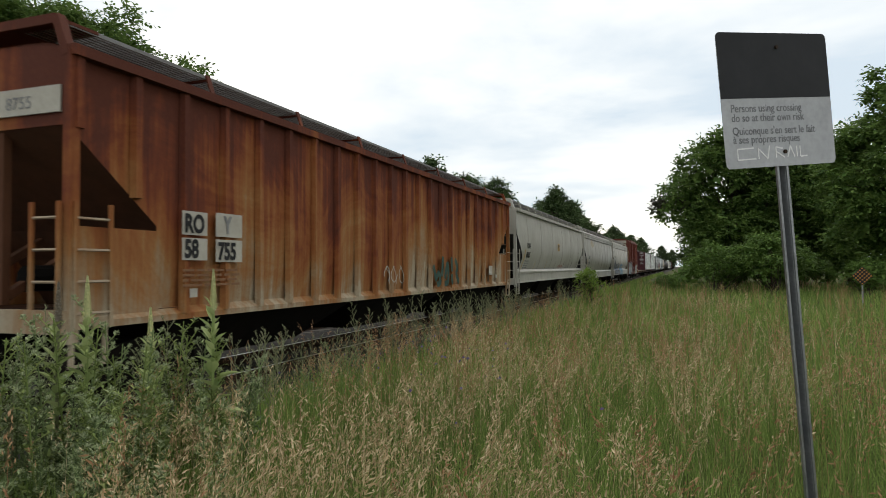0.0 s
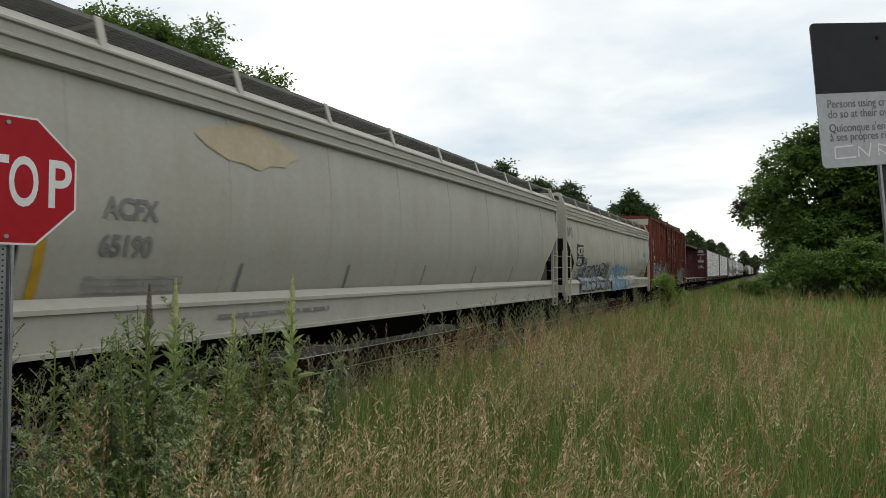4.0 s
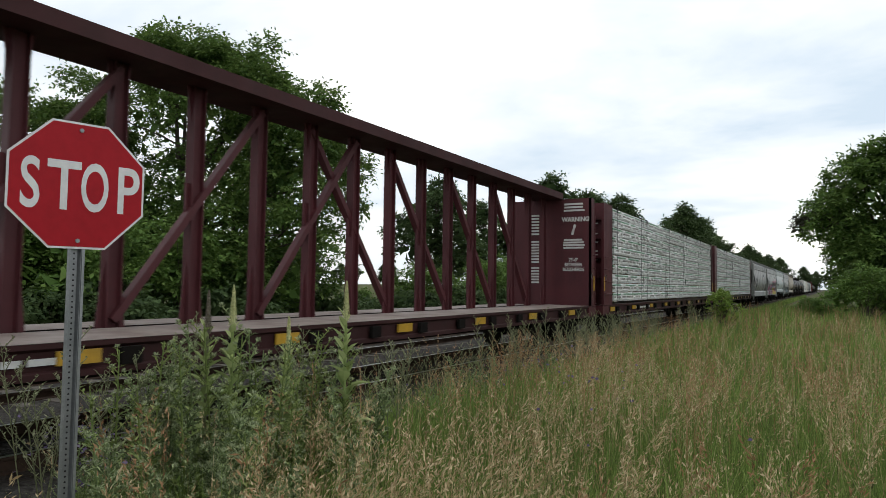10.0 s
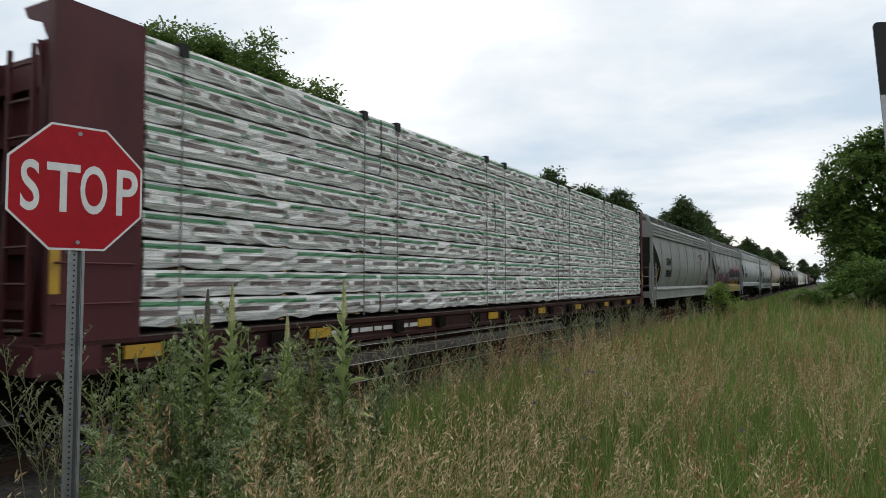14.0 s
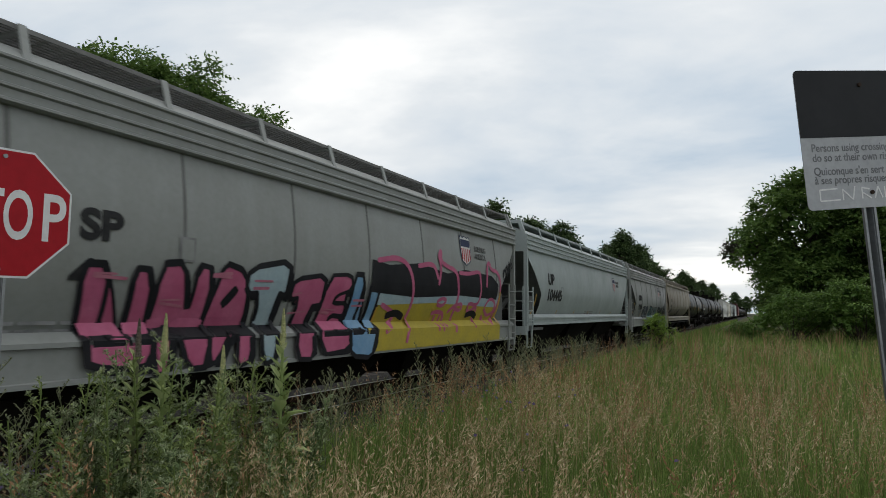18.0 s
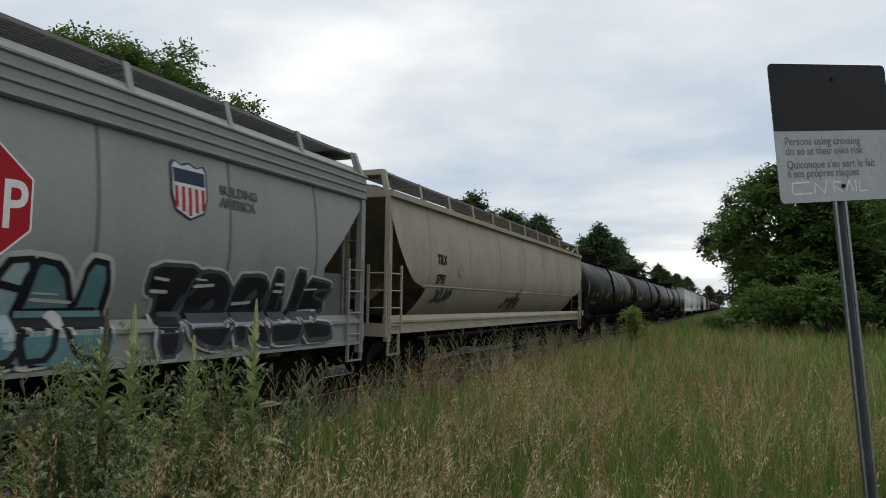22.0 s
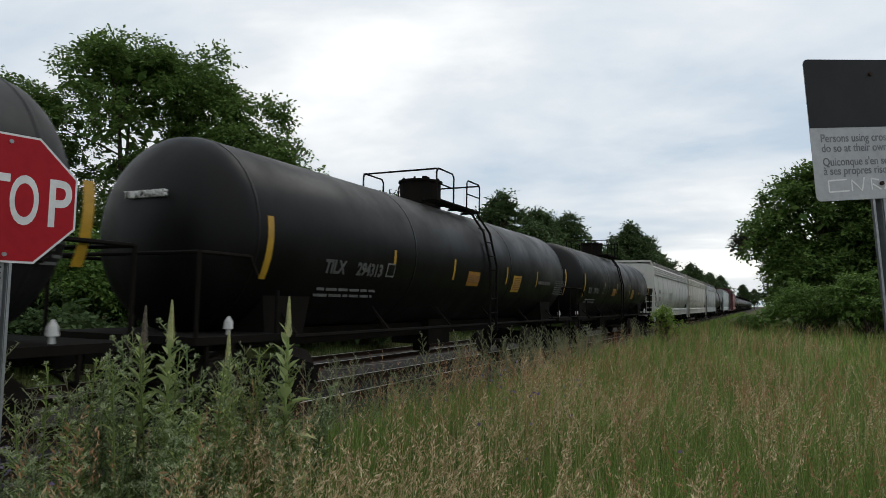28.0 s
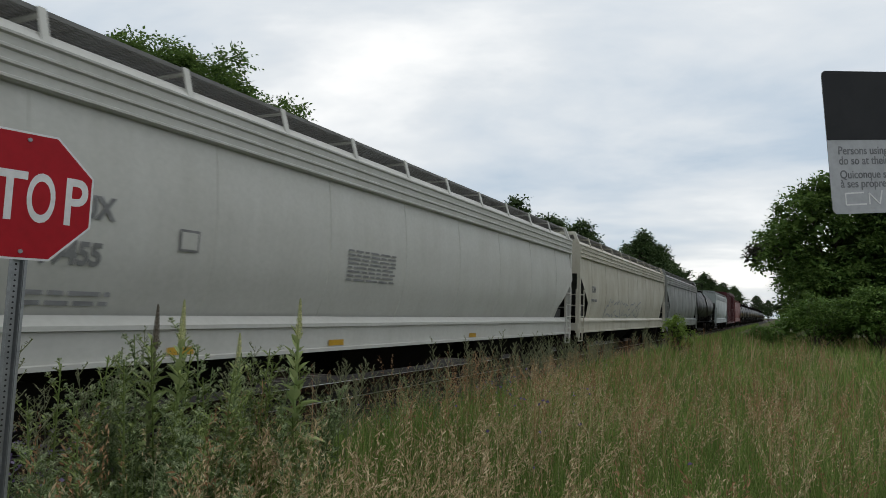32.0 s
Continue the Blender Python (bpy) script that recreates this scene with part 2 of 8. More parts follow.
M["yellow"] = plain("yellow_reflective_strip", (0.50, 0.29, 0.02), (0.35, 0.2, 0.02), 5, 0.45)
M["white_letter"] = plain("white_stencil_paint", (0.62, 0.62, 0.60), (0.45, 0.45, 0.43), 6, 0.6)
M["grey_letter"] = plain("faded_grey_stencil_paint", (0.22, 0.22, 0.22), (0.13, 0.13, 0.13), 6, 0.6)
M["black_letter"] = plain("black_stencil_paint", (0.012, 0.012, 0.014), (0.03, 0.03, 0.03), 6, 0.6, 0.0, 0.05, 0.15)
# darker grey that paints the soft shade in the creases between panels
M["crease"] = plain("shaded_panel_crease", (0.13, 0.135, 0.128), (0.10, 0.10, 0.094), 4, 0.6)
M["dim_letter"] = plain("dirty_stencil_paint", (0.105, 0.105, 0.10), (0.06, 0.06, 0.058), 6, 0.7)
M["faint_letter"] = plain("faint_stencil_paint", (0.075, 0.07, 0.06), (0.045, 0.042, 0.038), 6, 0.7)
# rusty steel, darkened because the wheels stand in the cars' shade
M["wheel"] = plain("shaded_rusty_wheel_steel", (0.016, 0.012, 0.010), (0.030, 0.022, 0.018), 9, 0.7, 0.0, 0.15, 0.2)
M["tread"] = plain("polished_rail_steel", (0.42, 0.42, 0.43), (0.3, 0.29, 0.28), 12, 0.28, 1.0, 0.05)
M["rail_rust"] = plain("rusted_rail_web", (0.045, 0.026, 0.017), (0.028, 0.018, 0.013), 10, 0.9, 0.0, 0.15, 0.2)
M["tie"] = plain("weathered_creosote_tie", (0.055, 0.045, 0.036), (0.11, 0.095, 0.08), 7, 0.9)
M["galv"] = plain("galvanised_sign_post", (0.30, 0.31, 0.32), (0.21, 0.22, 0.23), 9, 0.42, 0.75)
M["sign_red"] = plain("stop_sign_red_sheeting", (0.38, 0.006, 0.014), (0.33, 0.005, 0.012), 3, 0.45, 0.0, 0.03, 0.2)
M["sign_white"] = plain("white_sign_sheeting", (0.72, 0.72, 0.72), (0.62, 0.62, 0.62), 4, 0.4, 0.0, 0.03)
M["notice_white"] = plain("faded_notice_white", (0.40, 0.41, 0.43), (0.32, 0.33, 0.35), 5, 0.45, 0.0, 0.04)
M["notice_ink"] = plain("worn_black_notice_ink", (0.07, 0.072, 0.078), (0.20, 0.205, 0.215), 26, 0.5, 0.0, 0.03)
M["notice_dark"] = plain("dark_notice_panel", (0.016, 0.017, 0.019), (0.024, 0.025, 0.028), 5, 0.55, 0.0, 0.04, 0.15)


# ---- mesh helpers ----
def box(bm, x0, x1, y0, y1, z0, z1):
    v = [bm.verts.new((x, y, z)) for x in (x0, x1) for y in (y0, y1) for z in (z0, z1)]
    for f in ((0, 1, 3, 2), (4, 6, 7, 5), (0, 4, 5, 1), (2, 3, 7, 6), (0, 2, 6, 4), (1, 5, 7, 3)):
        bm.faces.new([v[i] for i in f])
    return v


def rod(bm, a, b, r, seg=6, r2=None):
    """A closed round bar from a to b."""
    a, b = Vector(a), Vector(b)
    d = (b - a).normalized()
    u = d.orthogonal().normalized()
    w = d.cross(u)
    r2 = r if r2 is None else r2
    ring = []
    for p, rr in ((a, r), (b, r2)):
        ring.append([bm.verts.new(p + u * math.cos(2 * math.pi * k / seg) * rr + w * math.sin(2 * math.pi * k / seg) * rr) for k in range(seg)])
    for k in range(seg):
        bm.faces.new((ring[0][k], ring[0][(k + 1) % seg], ring[1][(k + 1) % seg], ring[1][k]))
    bm.faces.new(ring[0][::-1])
    bm.faces.new(ring[1])


def bar(bm, a, b, w, h, up=(0, 0, 1)):
    """A closed square bar from a to b, w wide and h along up."""
    a, b, up = Vector(a), Vector(b), Vector(up)
    d = (b - a).normalized()
    s = d.cross(up).normalized() * w / 2
    t = s.cross(d).normalized() * h / 2
    v = [bm.verts.new(p + i * s + j * t) for p in (a, b) for i, j in ((-1, -1), (1, -1), (1, 1), (-1, 1))]
    for f in ((0, 1, 2, 3), (7, 6, 5, 4), (0, 4, 5, 1), (1, 5, 6, 2), (2, 6, 7, 3), (3, 7, 4, 0)):
        bm.faces.new([v[i] for i in f])


def prism(bm, outline, axis, a, b):
    """An outline of 2D points, drawn out along an axis from a to b."""
    def at(p, k):
        q = [p[0], p[1]]
        q.insert(axis, k)
        return q
    v0 = [bm.verts.new(at(p, a)) for p in outline]
    v1 = [bm.verts.new(at(p, b)) for p in outline]
    n = len(outline)
    for i in range(n):
        bm.faces.new((v0[i], v0[(i + 1) % n], v1[(i + 1) % n], v1[i]))
    bm.faces.new(v0[::-1])
    bm.faces.new(v1)


def mesh_of(name, bm, material, smooth=False):
    bmesh.ops.recalc_face_normals(bm, faces=bm.faces)
    me = bpy.data.meshes.new(name)
    bm.to_mesh(me)
    bm.free()
    me.materials.append(material)
    if smooth:
        me.polygons.foreach_set("use_smooth", [True] * len(me.polygons))
    return me


def part(name, bm, material, parent, label="", smooth=False):
    ob = new(name, mesh_of(name, bm, material, smooth) if isinstance(bm, bmesh.types.BMesh) else bm)
    ob.parent = parent
    return tagged(ob, label)


def made(*calls):
    """A bmesh from (function, arguments...) rows."""
    bm = bmesh.new()
    for f, *args in calls:
        f(bm, *args)
    return bm


def thing(name, label, category, group="", kind=""):
    return tagged(new(name), label, category, group, kind)


def lettering(name, text, size, material, parent, m, label="", depth=0.004, align="LEFT", width=1.0, weight=0.0):
    """Writing in the built-in font, as a thin mesh."""
    cu = bpy.data.curves.new(name, "FONT")
    cu.body, cu.size, cu.extrude, cu.align_x = text, size, depth, align
    cu.resolution_u, cu.offset = 5, weight
    ob = bpy.data.objects.new(name, cu)
    me = bpy.data.meshes.new_from_object(ob)
    bpy.data.objects.remove(ob)
    me.transform(m @ Matrix.Diagonal((width, 1, 1, 1)))
    me.materials.clear()
    me.materials.append(material)
    o = new(name, me)
    o.parent = parent
    return tagged(o, label)


SIDE = Matrix(((0, 0, 1, 0), (1, 0, 0, 0), (0, 1, 0, 0), (0, 0, 0, 1)))      # writing on a side that faces +x
FRONT = Matrix(((1, 0, 0, 0), (0, 0, -1, 0), (0, 1, 0, 0), (0, 0, 0, 1)))    # writing on an end that faces -y

# ---- trucks, couplers ----
def wheelset_mesh():
    bm = bmesh.new()
    for s in (-1, 1):
        rod(bm, (s * 0.70, 0, 0), (s * 0.83, 0, 0), 0.46, 20)
        rod(bm, (s * 0.66, 0, 0), (s * 0.70, 0, 0), 0.49, 20)
        rod(bm, (s * 0.83, 0, 0), (s * 0.88, 0, 0), 0.16, 8)
        for k in range(5):
            a = k * 2 * math.pi / 5
            rod(bm, (s * 0.835, 0.30 * math.cos(a), 0.30 * math.sin(a)), (s * 0.85, 0.30 * math.cos(a), 0.30 * math.sin(a)), 0.05, 6)
    rod(bm, (-0.95, 0, 0), (0.95, 0, 0), 0.08, 8)
    return mesh_of("wheelset", bm, M["wheel"])


def side_frame_mesh(s):
    bm = bmesh.new()
    prism(bm, [(-1.15, 0.58), (-0.95, 0.68), (-0.5, 0.82), (0.5, 0.82), (0.95, 0.68), (1.15, 0.58), (1.15, 0.40), (0.85, 0.40), (0.42, 0.22), (-0.42, 0.22), (-0.85, 0.40), (-1.15, 0.40)], 0, s * 0.93, s * 1.06)
    for y in (-0.89, 0.89):
        box(bm, min(s * 0.92, s * 1.13), max(s * 0.92, s * 1.13), y - 0.13, y + 0.13, 0.38, 0.60)
        rod(bm, (s * 1.06, y, 0.46), (s * 1.18, y, 0.46), 0.10, 8)
    for y in (-0.16, 0, 0.16):
        rod(bm, (s * 1.10, y, 0.30), (s * 1.10, y, 0.66), 0.065, 8)
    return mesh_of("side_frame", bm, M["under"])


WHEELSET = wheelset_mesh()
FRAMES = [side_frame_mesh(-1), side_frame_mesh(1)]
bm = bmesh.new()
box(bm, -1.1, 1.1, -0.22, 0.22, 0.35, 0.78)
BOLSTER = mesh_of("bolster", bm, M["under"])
WHEELS = []          # wheelset, its pose in the truck, its place along the car, its car


def trucks(car, y):
    for s in (-1, 1):
        truck = part("truck", BOLSTER, None, car, "black cast steel truck, darkened for the shade under the car")
        truck.location = (0, s * y, TOP - RAIL)
        for me in FRAMES:
            part("side_frame", me, None, truck)
        for a in (-0.89, 0.89):
            w = part("wheelset", WHEELSET, None, truck)
            w.location = (0, a, 0.46)
            WHEELS.append((w, a, s * y + a, car))


def couplers(car, half):
    for s in (-1, 1):
        bm = bmesh.new()
        bar(bm, (0, s * (half - 1.1), 0.86), (0, s * (half + 0.10), 0.86), 0.16, 0.2)
        box(bm, -0.17, 0.17, s * (half + 0.16) - 0.16, s * (half + 0.16) + 0.16, 0.70, 1.0)
        part("coupler", bm, M["under"], car)
    for s in (-1, 1):
        bm = bmesh.new()
        pts = [(0.35, s * (half - 0.3), 0.85), (0.42, s * (half - 0.05), 0.62), (0.36, s * (half + 0.2), 0.5), (0.2, s * (half + 0.33), 0.56)]
        for a, b in zip(pts, pts[1:]):
            rod(bm, a, b, 0.03, 5)
        part("air_hose", bm, M["under"], car)


def ladder(car, x, y0, y1, z0, z1, n, material, face="x", stile=None):
    """Two stiles and n rungs; on a side (face x) between y0 and y1, or on an end (face y) between x positions."""
    bm = bmesh.new()
    at = (lambda p, z: (x, p, z)) if face == "x" else (lambda p, z: (p, x, z))
    for p in (y0, y1):
        bar(bm, at(p, z0), at(p, z1), 0.05, 0.035, (1, 0, 0) if face == "x" else (0, 1, 0))
    lad = part("ladder", bm, stile or material, car)
    key = ("rung", face, round(y1 - y0, 2), material.name)
    if key not in RUNGS:
        b2 = bmesh.new()
        d = (y1 - y0) / 2
        rod(b2, (0, -d, 0) if face == "x" else (-d, 0, 0), (0, d, 0) if face == "x" else (d, 0, 0), 0.017, 5)
        RUNGS[key] = mesh_of("rung", b2, material)
    for k in range(n):
        r = part("rung", RUNGS[key], None, lad)
        r.location = at((y0 + y1) / 2, z0 + (z1 - z0) * (k + 0.5) / n)


RUNGS = {}


# ---- covered hoppers ----
def sheet(bm, rows, thick=None):
    """A grid of points as faces."""
    vs = [[bm.verts.new(p) for p in row] for row in rows]
    for a, b in zip(vs, vs[1:]):
        for i in range(len(a) - 1):
            if (a[i].co - a[i + 1].co).length < 1e-6 and (b[i].co - b[i + 1].co).length < 1e-6:
                continue
            bm.faces.new((a[i], a[i + 1], b[i + 1], b[i]))


def hopper(label, length, body, end=None, bulge=0.06, cut=1.25, fascia=4, eave=3.94, top=4.20, walk_z=4.34, low=1.30, knee=2.1,
           open_z=3.4, band=0.46, ribs=0, seams=8, sill_z=(0.82, 1.25), walk_x=1.32, brackets=9, name="hopper_car", bays=3, sill=None, side_w=1.56, inner="dark_grey", tuck=0.07, rails=None, web=True, crease=None, web_in=0.22, walk_mat=None, rounded=False):
    """A covered hopper: curved or ribbed sides cut away at the ends over sloping sheets, side sills, chutes, roof walk, ladders."""
    end = end or body
    sill = sill or body
    # the end recess's shade is put into this darker colour
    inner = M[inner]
    rails = rails or body
    car = thing(name, label, "hopper car", "freight train cars")
    h = length / 2 - 0.55
    fz = eave - band if fascia else eave
    zs = sorted({low, 1.45 if low < 1.4 else 1.55, 1.6, 1.72, 1.85, knee, knee + 0.15, knee + 0.3, knee + 0.45, 2.75, 3.0, 3.25, open_z, min(open_z + 0.2, fz), fz})

    def hw(z):
        u = (z - low) / (fz - low)
        return side_w - 0.04 + bulge * math.sin(math.pi * min(max(u, 0), 1)) - tuck * max(0, 0.42 - u) ** 2 / 0.176

    def ye(z):
        if z >= open_z or not cut:
            return h
        if z >= knee:
            f = (open_z - z) / (open_z - knee)
            return h - cut * (1 - math.sqrt(max(0, 1 - f * f)) if rounded else f)
        return h - cut
    for s in (-1, 1):
        bm = bmesh.new()
        n = 24
        sheet(bm, [[(s * hw(z), -ye(z) + 2 * ye(z) * k / n, z) for k in range(n + 1)] for z in zs])
        part("side_sheet", bm, body, car, "", True)
        if ribs:
            for k in range(ribs):
                y = -h + 0.12 + (2 * h - 0.24) * k / (ribs - 1)
                z0 = low
                for z in np.arange(low, fz, 0.05):
                    if abs(y) <= ye(z) - 0.02:
                        z0 = z
                        break
                if fz - z0 < 0.3:
                    continue
                bm = bmesh.new()
                prism(bm, [(s * (side_w - 0.03), y - 0.085), (s * (side_w + 0.045), y - 0.05), (s * (side_w + 0.045), y + 0.05), (s * (side_w - 0.03), y + 0.085)], 2, z0, fz + 0.02)
                part("rib", bm, body, car)
        for k in range(seams):
            y = (-1 + 2 * (k + 0.5) / seams) * (h - 0.6)
            bm = bmesh.new()
            zz = [z for z in zs if abs(y) < ye(z) - 0.1]
            if len(zz) < 2:
                bm.free()
                continue
            sheet(bm, [[(s * (hw(z) + 0.012), y - (0.022 if not crease else 0.010), z), (s * (hw(z) + 0.012), y + (0.022 if not crease else 0.010), z)] for z in zz])
            for side in (-1, 1):
                sheet(bm, [[(s * (hw(z) + 0.012), y + side * (0.022 if not crease else 0.010), z), (s * (hw(z) - 0.004), y + side * 0.034, z)] for z in zz])
            part("seam", bm, crease or body, car)
        # fascia under the roof with its long folds
        if fascia:
            bm = bmesh.new()
            prism(bm, [(s * (side_w - 0.06), fz - 0.01), (s * (side_w + 0.02), fz), (s * (side_w + 0.02), eave), (s * (side_w - 0.10), eave + 0.01)], 1, -h, h)
            part("top_chord", bm, body, car)
            for k in range(fascia):
                z = fz + 0.03 + k * (band - 0.05) / max(fascia - 1, 1)
                bm = bmesh.new()
                prism(bm, [(s * (side_w + 0.018), z - 0.03), (s * (side_w + 0.05), z - 0.012), (s * (side_w + 0.05), z + 0.012), (s * (side_w + 0.018), z + 0.03)], 1, -h - 0.004, h + 0.004)
                part("fold", bm, body, car)
        else:
            bm = bmesh.new()
            bar(bm, (s * side_w, -h, eave), (s * side_w, h, eave), 0.16, 0.12)
            part("top_chord", bm, body, car)
        # side sill with a flange
        bm = bmesh.new()
        x = side_w + 0.02
        prism(bm, [(s * (x - 0.10), sill_z[0]), (s * x, sill_z[0]), (s * x, sill_z[0] + 0.05), (s * (x - 0.05), sill_z[0] + 0.06), (s * (x - 0.05), sill_z[1] - 0.06), (s * x, sill_z[1] - 0.05), (s * x, sill_z[1]), (s * (x - 0.14), sill_z[1] + 0.10)], 1, -h, h)
        part("side_sill", bm, sill, car)
        for e in (-1, 1):
            bm = bmesh.new()
            bar(bm, (s * (side_w - 0.03), e * (h - 0.06), sill_z[0] - 0.15), (s * (side_w - 0.03), e * (h - 0.06), eave), 0.13, 0.11, (1, 0, 0))
            part("corner_post", bm, body, car)
            bm = bmesh.new()
            bar(bm, (s * (side_w + 0.0), e * (h - 0.05), sill_z[0]), (s * (side_w + 0.0), e * (h - 0.05), 0.52), 0.04, 0.05, (1, 0, 0))
            bar(bm, (s * (side_w + 0.0), e * (h - 0.50), sill_z[0]), (s * (side_w + 0.0), e * (h - 0.50), 0.52), 0.04, 0.05, (1, 0, 0))
            bar(bm, (s * (side_w + 0.0), e * (h - 0.05), 0.54), (s * (side_w + 0.0), e * (h - 0.50), 0.54), 0.05, 0.03)
            part("step", bm, body, car)
            if cut:
                ladder(car, s * (side_w + 0.03), e * (h - 0.06) if e < 0 else h - 0.55, e * (h - 0.55) if e < 0 else h - 0.06, sill_z[0], min(open_z, 2.35), 4, rails, "x", body)
                ladder(car, e * (h + 0.05), s * 1.08 if s < 0 else 1.08, s * 1.08 + 0.40, sill_z[0], 2.35 if s * e < 0 else eave, 4 if s * e < 0 else 9, rails, "y", body)
    # roof
    bm = bmesh.new()
    rows = []
    for u in (-1, -0.94, -0.87, -0.78, -0.6, 0, 0.6, 0.78, 0.87, 0.94, 1):
        rows.append([(u * (side_w - 0.06), e * h, eave + (top - eave) * (1 - abs(u) ** 9)) for e in (-1, 1)])
    sheet(bm, rows)
    part("roof", bm, body, car, "", True)
    for e in (-1, 1):
        # upper end sheet, slope sheet, end platform, bracing
        z_top = [-1, -0.94, -0.87, -0.78, -0.6, 0, 0.6, 0.78, 0.87, 0.94, 1]
        zc = open_z if cut else low
        bm = bmesh.new()
        sheet(bm, [[(u * (side_w - 0.08), e * (h - 0.02), eave + (top - eave) * (1 - abs(u) ** 9)) for u in z_top], [(u * (side_w - 0.05), e * (h - 0.02), zc) for u in z_top]])
        part("end_sheet", bm, body, car)
        if cut:
            bm = bmesh.new()
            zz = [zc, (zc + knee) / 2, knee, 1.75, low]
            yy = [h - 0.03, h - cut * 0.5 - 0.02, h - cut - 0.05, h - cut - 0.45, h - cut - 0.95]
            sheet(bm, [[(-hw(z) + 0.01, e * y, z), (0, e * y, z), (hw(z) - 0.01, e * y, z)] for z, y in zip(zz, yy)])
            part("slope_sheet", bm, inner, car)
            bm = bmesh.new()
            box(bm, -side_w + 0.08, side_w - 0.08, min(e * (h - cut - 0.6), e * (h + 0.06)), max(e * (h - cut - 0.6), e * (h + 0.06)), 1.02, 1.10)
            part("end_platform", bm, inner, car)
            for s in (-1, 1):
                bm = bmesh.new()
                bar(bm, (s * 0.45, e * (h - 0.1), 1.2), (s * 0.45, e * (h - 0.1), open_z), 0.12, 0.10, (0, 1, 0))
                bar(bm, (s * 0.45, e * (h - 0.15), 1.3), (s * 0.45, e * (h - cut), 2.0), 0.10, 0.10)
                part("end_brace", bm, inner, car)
            if web:
                for s in (-1, 1):
                    bm = bmesh.new()
                    far = h - (0.42 if web_in > 0.1 else 0.08)
                    box(bm, min(s * (side_w - web_in), s * (side_w - web_in - 0.02)), max(s * (side_w - web_in), s * (side_w - web_in - 0.02)), min(e * (h - cut - 0.06), e * far), max(e * (h - cut - 0.06), e * far), 1.04, knee - 0.06)
                    part("bolster_web", bm, body if web == "pale" else inner, car, "weathered plate over the bolster")
            bm = bmesh.new()
            rod(bm, (0.5, e * (h - 0.35), 1.5), (0.5, e * (h - 0.95), 1.5), 0.16, 10)
            part("brake_cylinder", bm, M["under"], car)
        bm = bmesh.new()
        bar(bm, (-side_w, e * (h + 0.02), 1.03), (side_w, e * (h + 0.02), 1.03), 0.12, 0.26)
        part("end_sill", bm, sill, car)
        bm = bmesh.new()
        bar(bm, (-walk_x, e * (h - 0.06), walk_z), (walk_x, e * (h - 0.06), walk_z), 0.10, 0.11)
        bar(bm, (-walk_x, e * (h - 0.40), walk_z + 0.01), (walk_x, e * (h - 0.40), walk_z + 0.01), 0.42, 0.04)
        part("end_walk", bm, body, car)
        for s in (-1, 1):
            bm = bmesh.new()
            bar(bm, (s * (side_w - 0.05), e * (h - 0.04), eave - 0.05), (s * walk_x, e * (h - 0.06), walk_z + 0.03), 0.10, 0.10, (0, 1, 0))
            part("corner_bracket", bm, body, car)
    # roof walk: grating planks, brackets, hatch covers
    for s in (-1, 1):
        bm = bmesh.new()
        for k in range(10):
            x = s * (walk_x - 0.02 - k * 0.075)
            bar(bm, (x, -h + 0.1, walk_z), (x, h - 0.1, walk_z), 0.022, 0.05)
        for k in range(int(2 * h / 0.16)):
            y = -h + 0.12 + k * 0.16
            bar(bm, (s * (walk_x - 0.70), y, walk_z + 0.004), (s * (walk_x - 0.01), y, walk_z + 0.004), 0.012, 0.035)
        if walk_mat:
            box(bm, min(s * (walk_x - 0.72), s * (walk_x + 0.0)), max(s * (walk_x - 0.72), s * (walk_x + 0.0)), -h + 0.1, h - 0.1, walk_z - 0.05, walk_z - 0.03)
        part("roof_walk", bm, walk_mat or M["grating"], car, "pale pressed steel walkway" if walk_mat else "galvanised steel grating walkway")
        for k in range(brackets):
            y = -h + 0.12 + (2 * h - 0.24) * k / (brackets - 1)
            bm = bmesh.new()
            bar(bm, (s * (side_w - 0.10), y, eave), (s * walk_x, y, walk_z + 0.03), 0.025, 0.09, (0, 1, 0))
            bar(bm, (s * walk_x, y, walk_z - 0.04), (s * 0.5, y, walk_z - 0.04), 0.06, 0.03)
            part("walk_bracket", bm, body, car)
    for k in range(4):
        bm = bmesh.new()
        y = -h * 0.72 + k * h * 0.48
        box(bm, -0.36, 0.36, y - h * 0.2, y + h * 0.2, top - 0.03, top + 0.10)
        part("hatch", bm, end, car)
    # chutes and centre sill
    for k in range(bays):
        y = (-1 + 2 * (k + 0.5) / bays) * (h - cut - 0.2) if cut else (-1 + 2 * (k + 0.5) / bays) * (h - 2.2)
        d = (h - cut - 0.2) / bays if cut else (h - 2.2) / bays
        bm = bmesh.new()
        lo, hi = (0.62, d * 0.60, 0.24), (side_w - 0.1, d - 0.02, low - 0.02)
        v = [bm.verts.new((i * a, y + j * b, z)) for a, b, z in (lo, hi) for i, j in ((-1, -1), (1, -1), (1, 1), (-1, 1))]
        for f in ((0, 1, 2, 3), (7, 6, 5, 4), (0, 4, 5, 1), (1, 5, 6, 2), (2, 6, 7, 3), (3, 7, 4, 0)):
            bm.faces.new([v[i] for i in f])
        part("chute", bm, M["under"], car, "discharge chute in black deepened for the shade under the car")
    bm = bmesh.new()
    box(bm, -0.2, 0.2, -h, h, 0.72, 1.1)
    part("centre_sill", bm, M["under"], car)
    trucks(car, h - 1.75)
    couplers(car, h)
    return car, h, hw


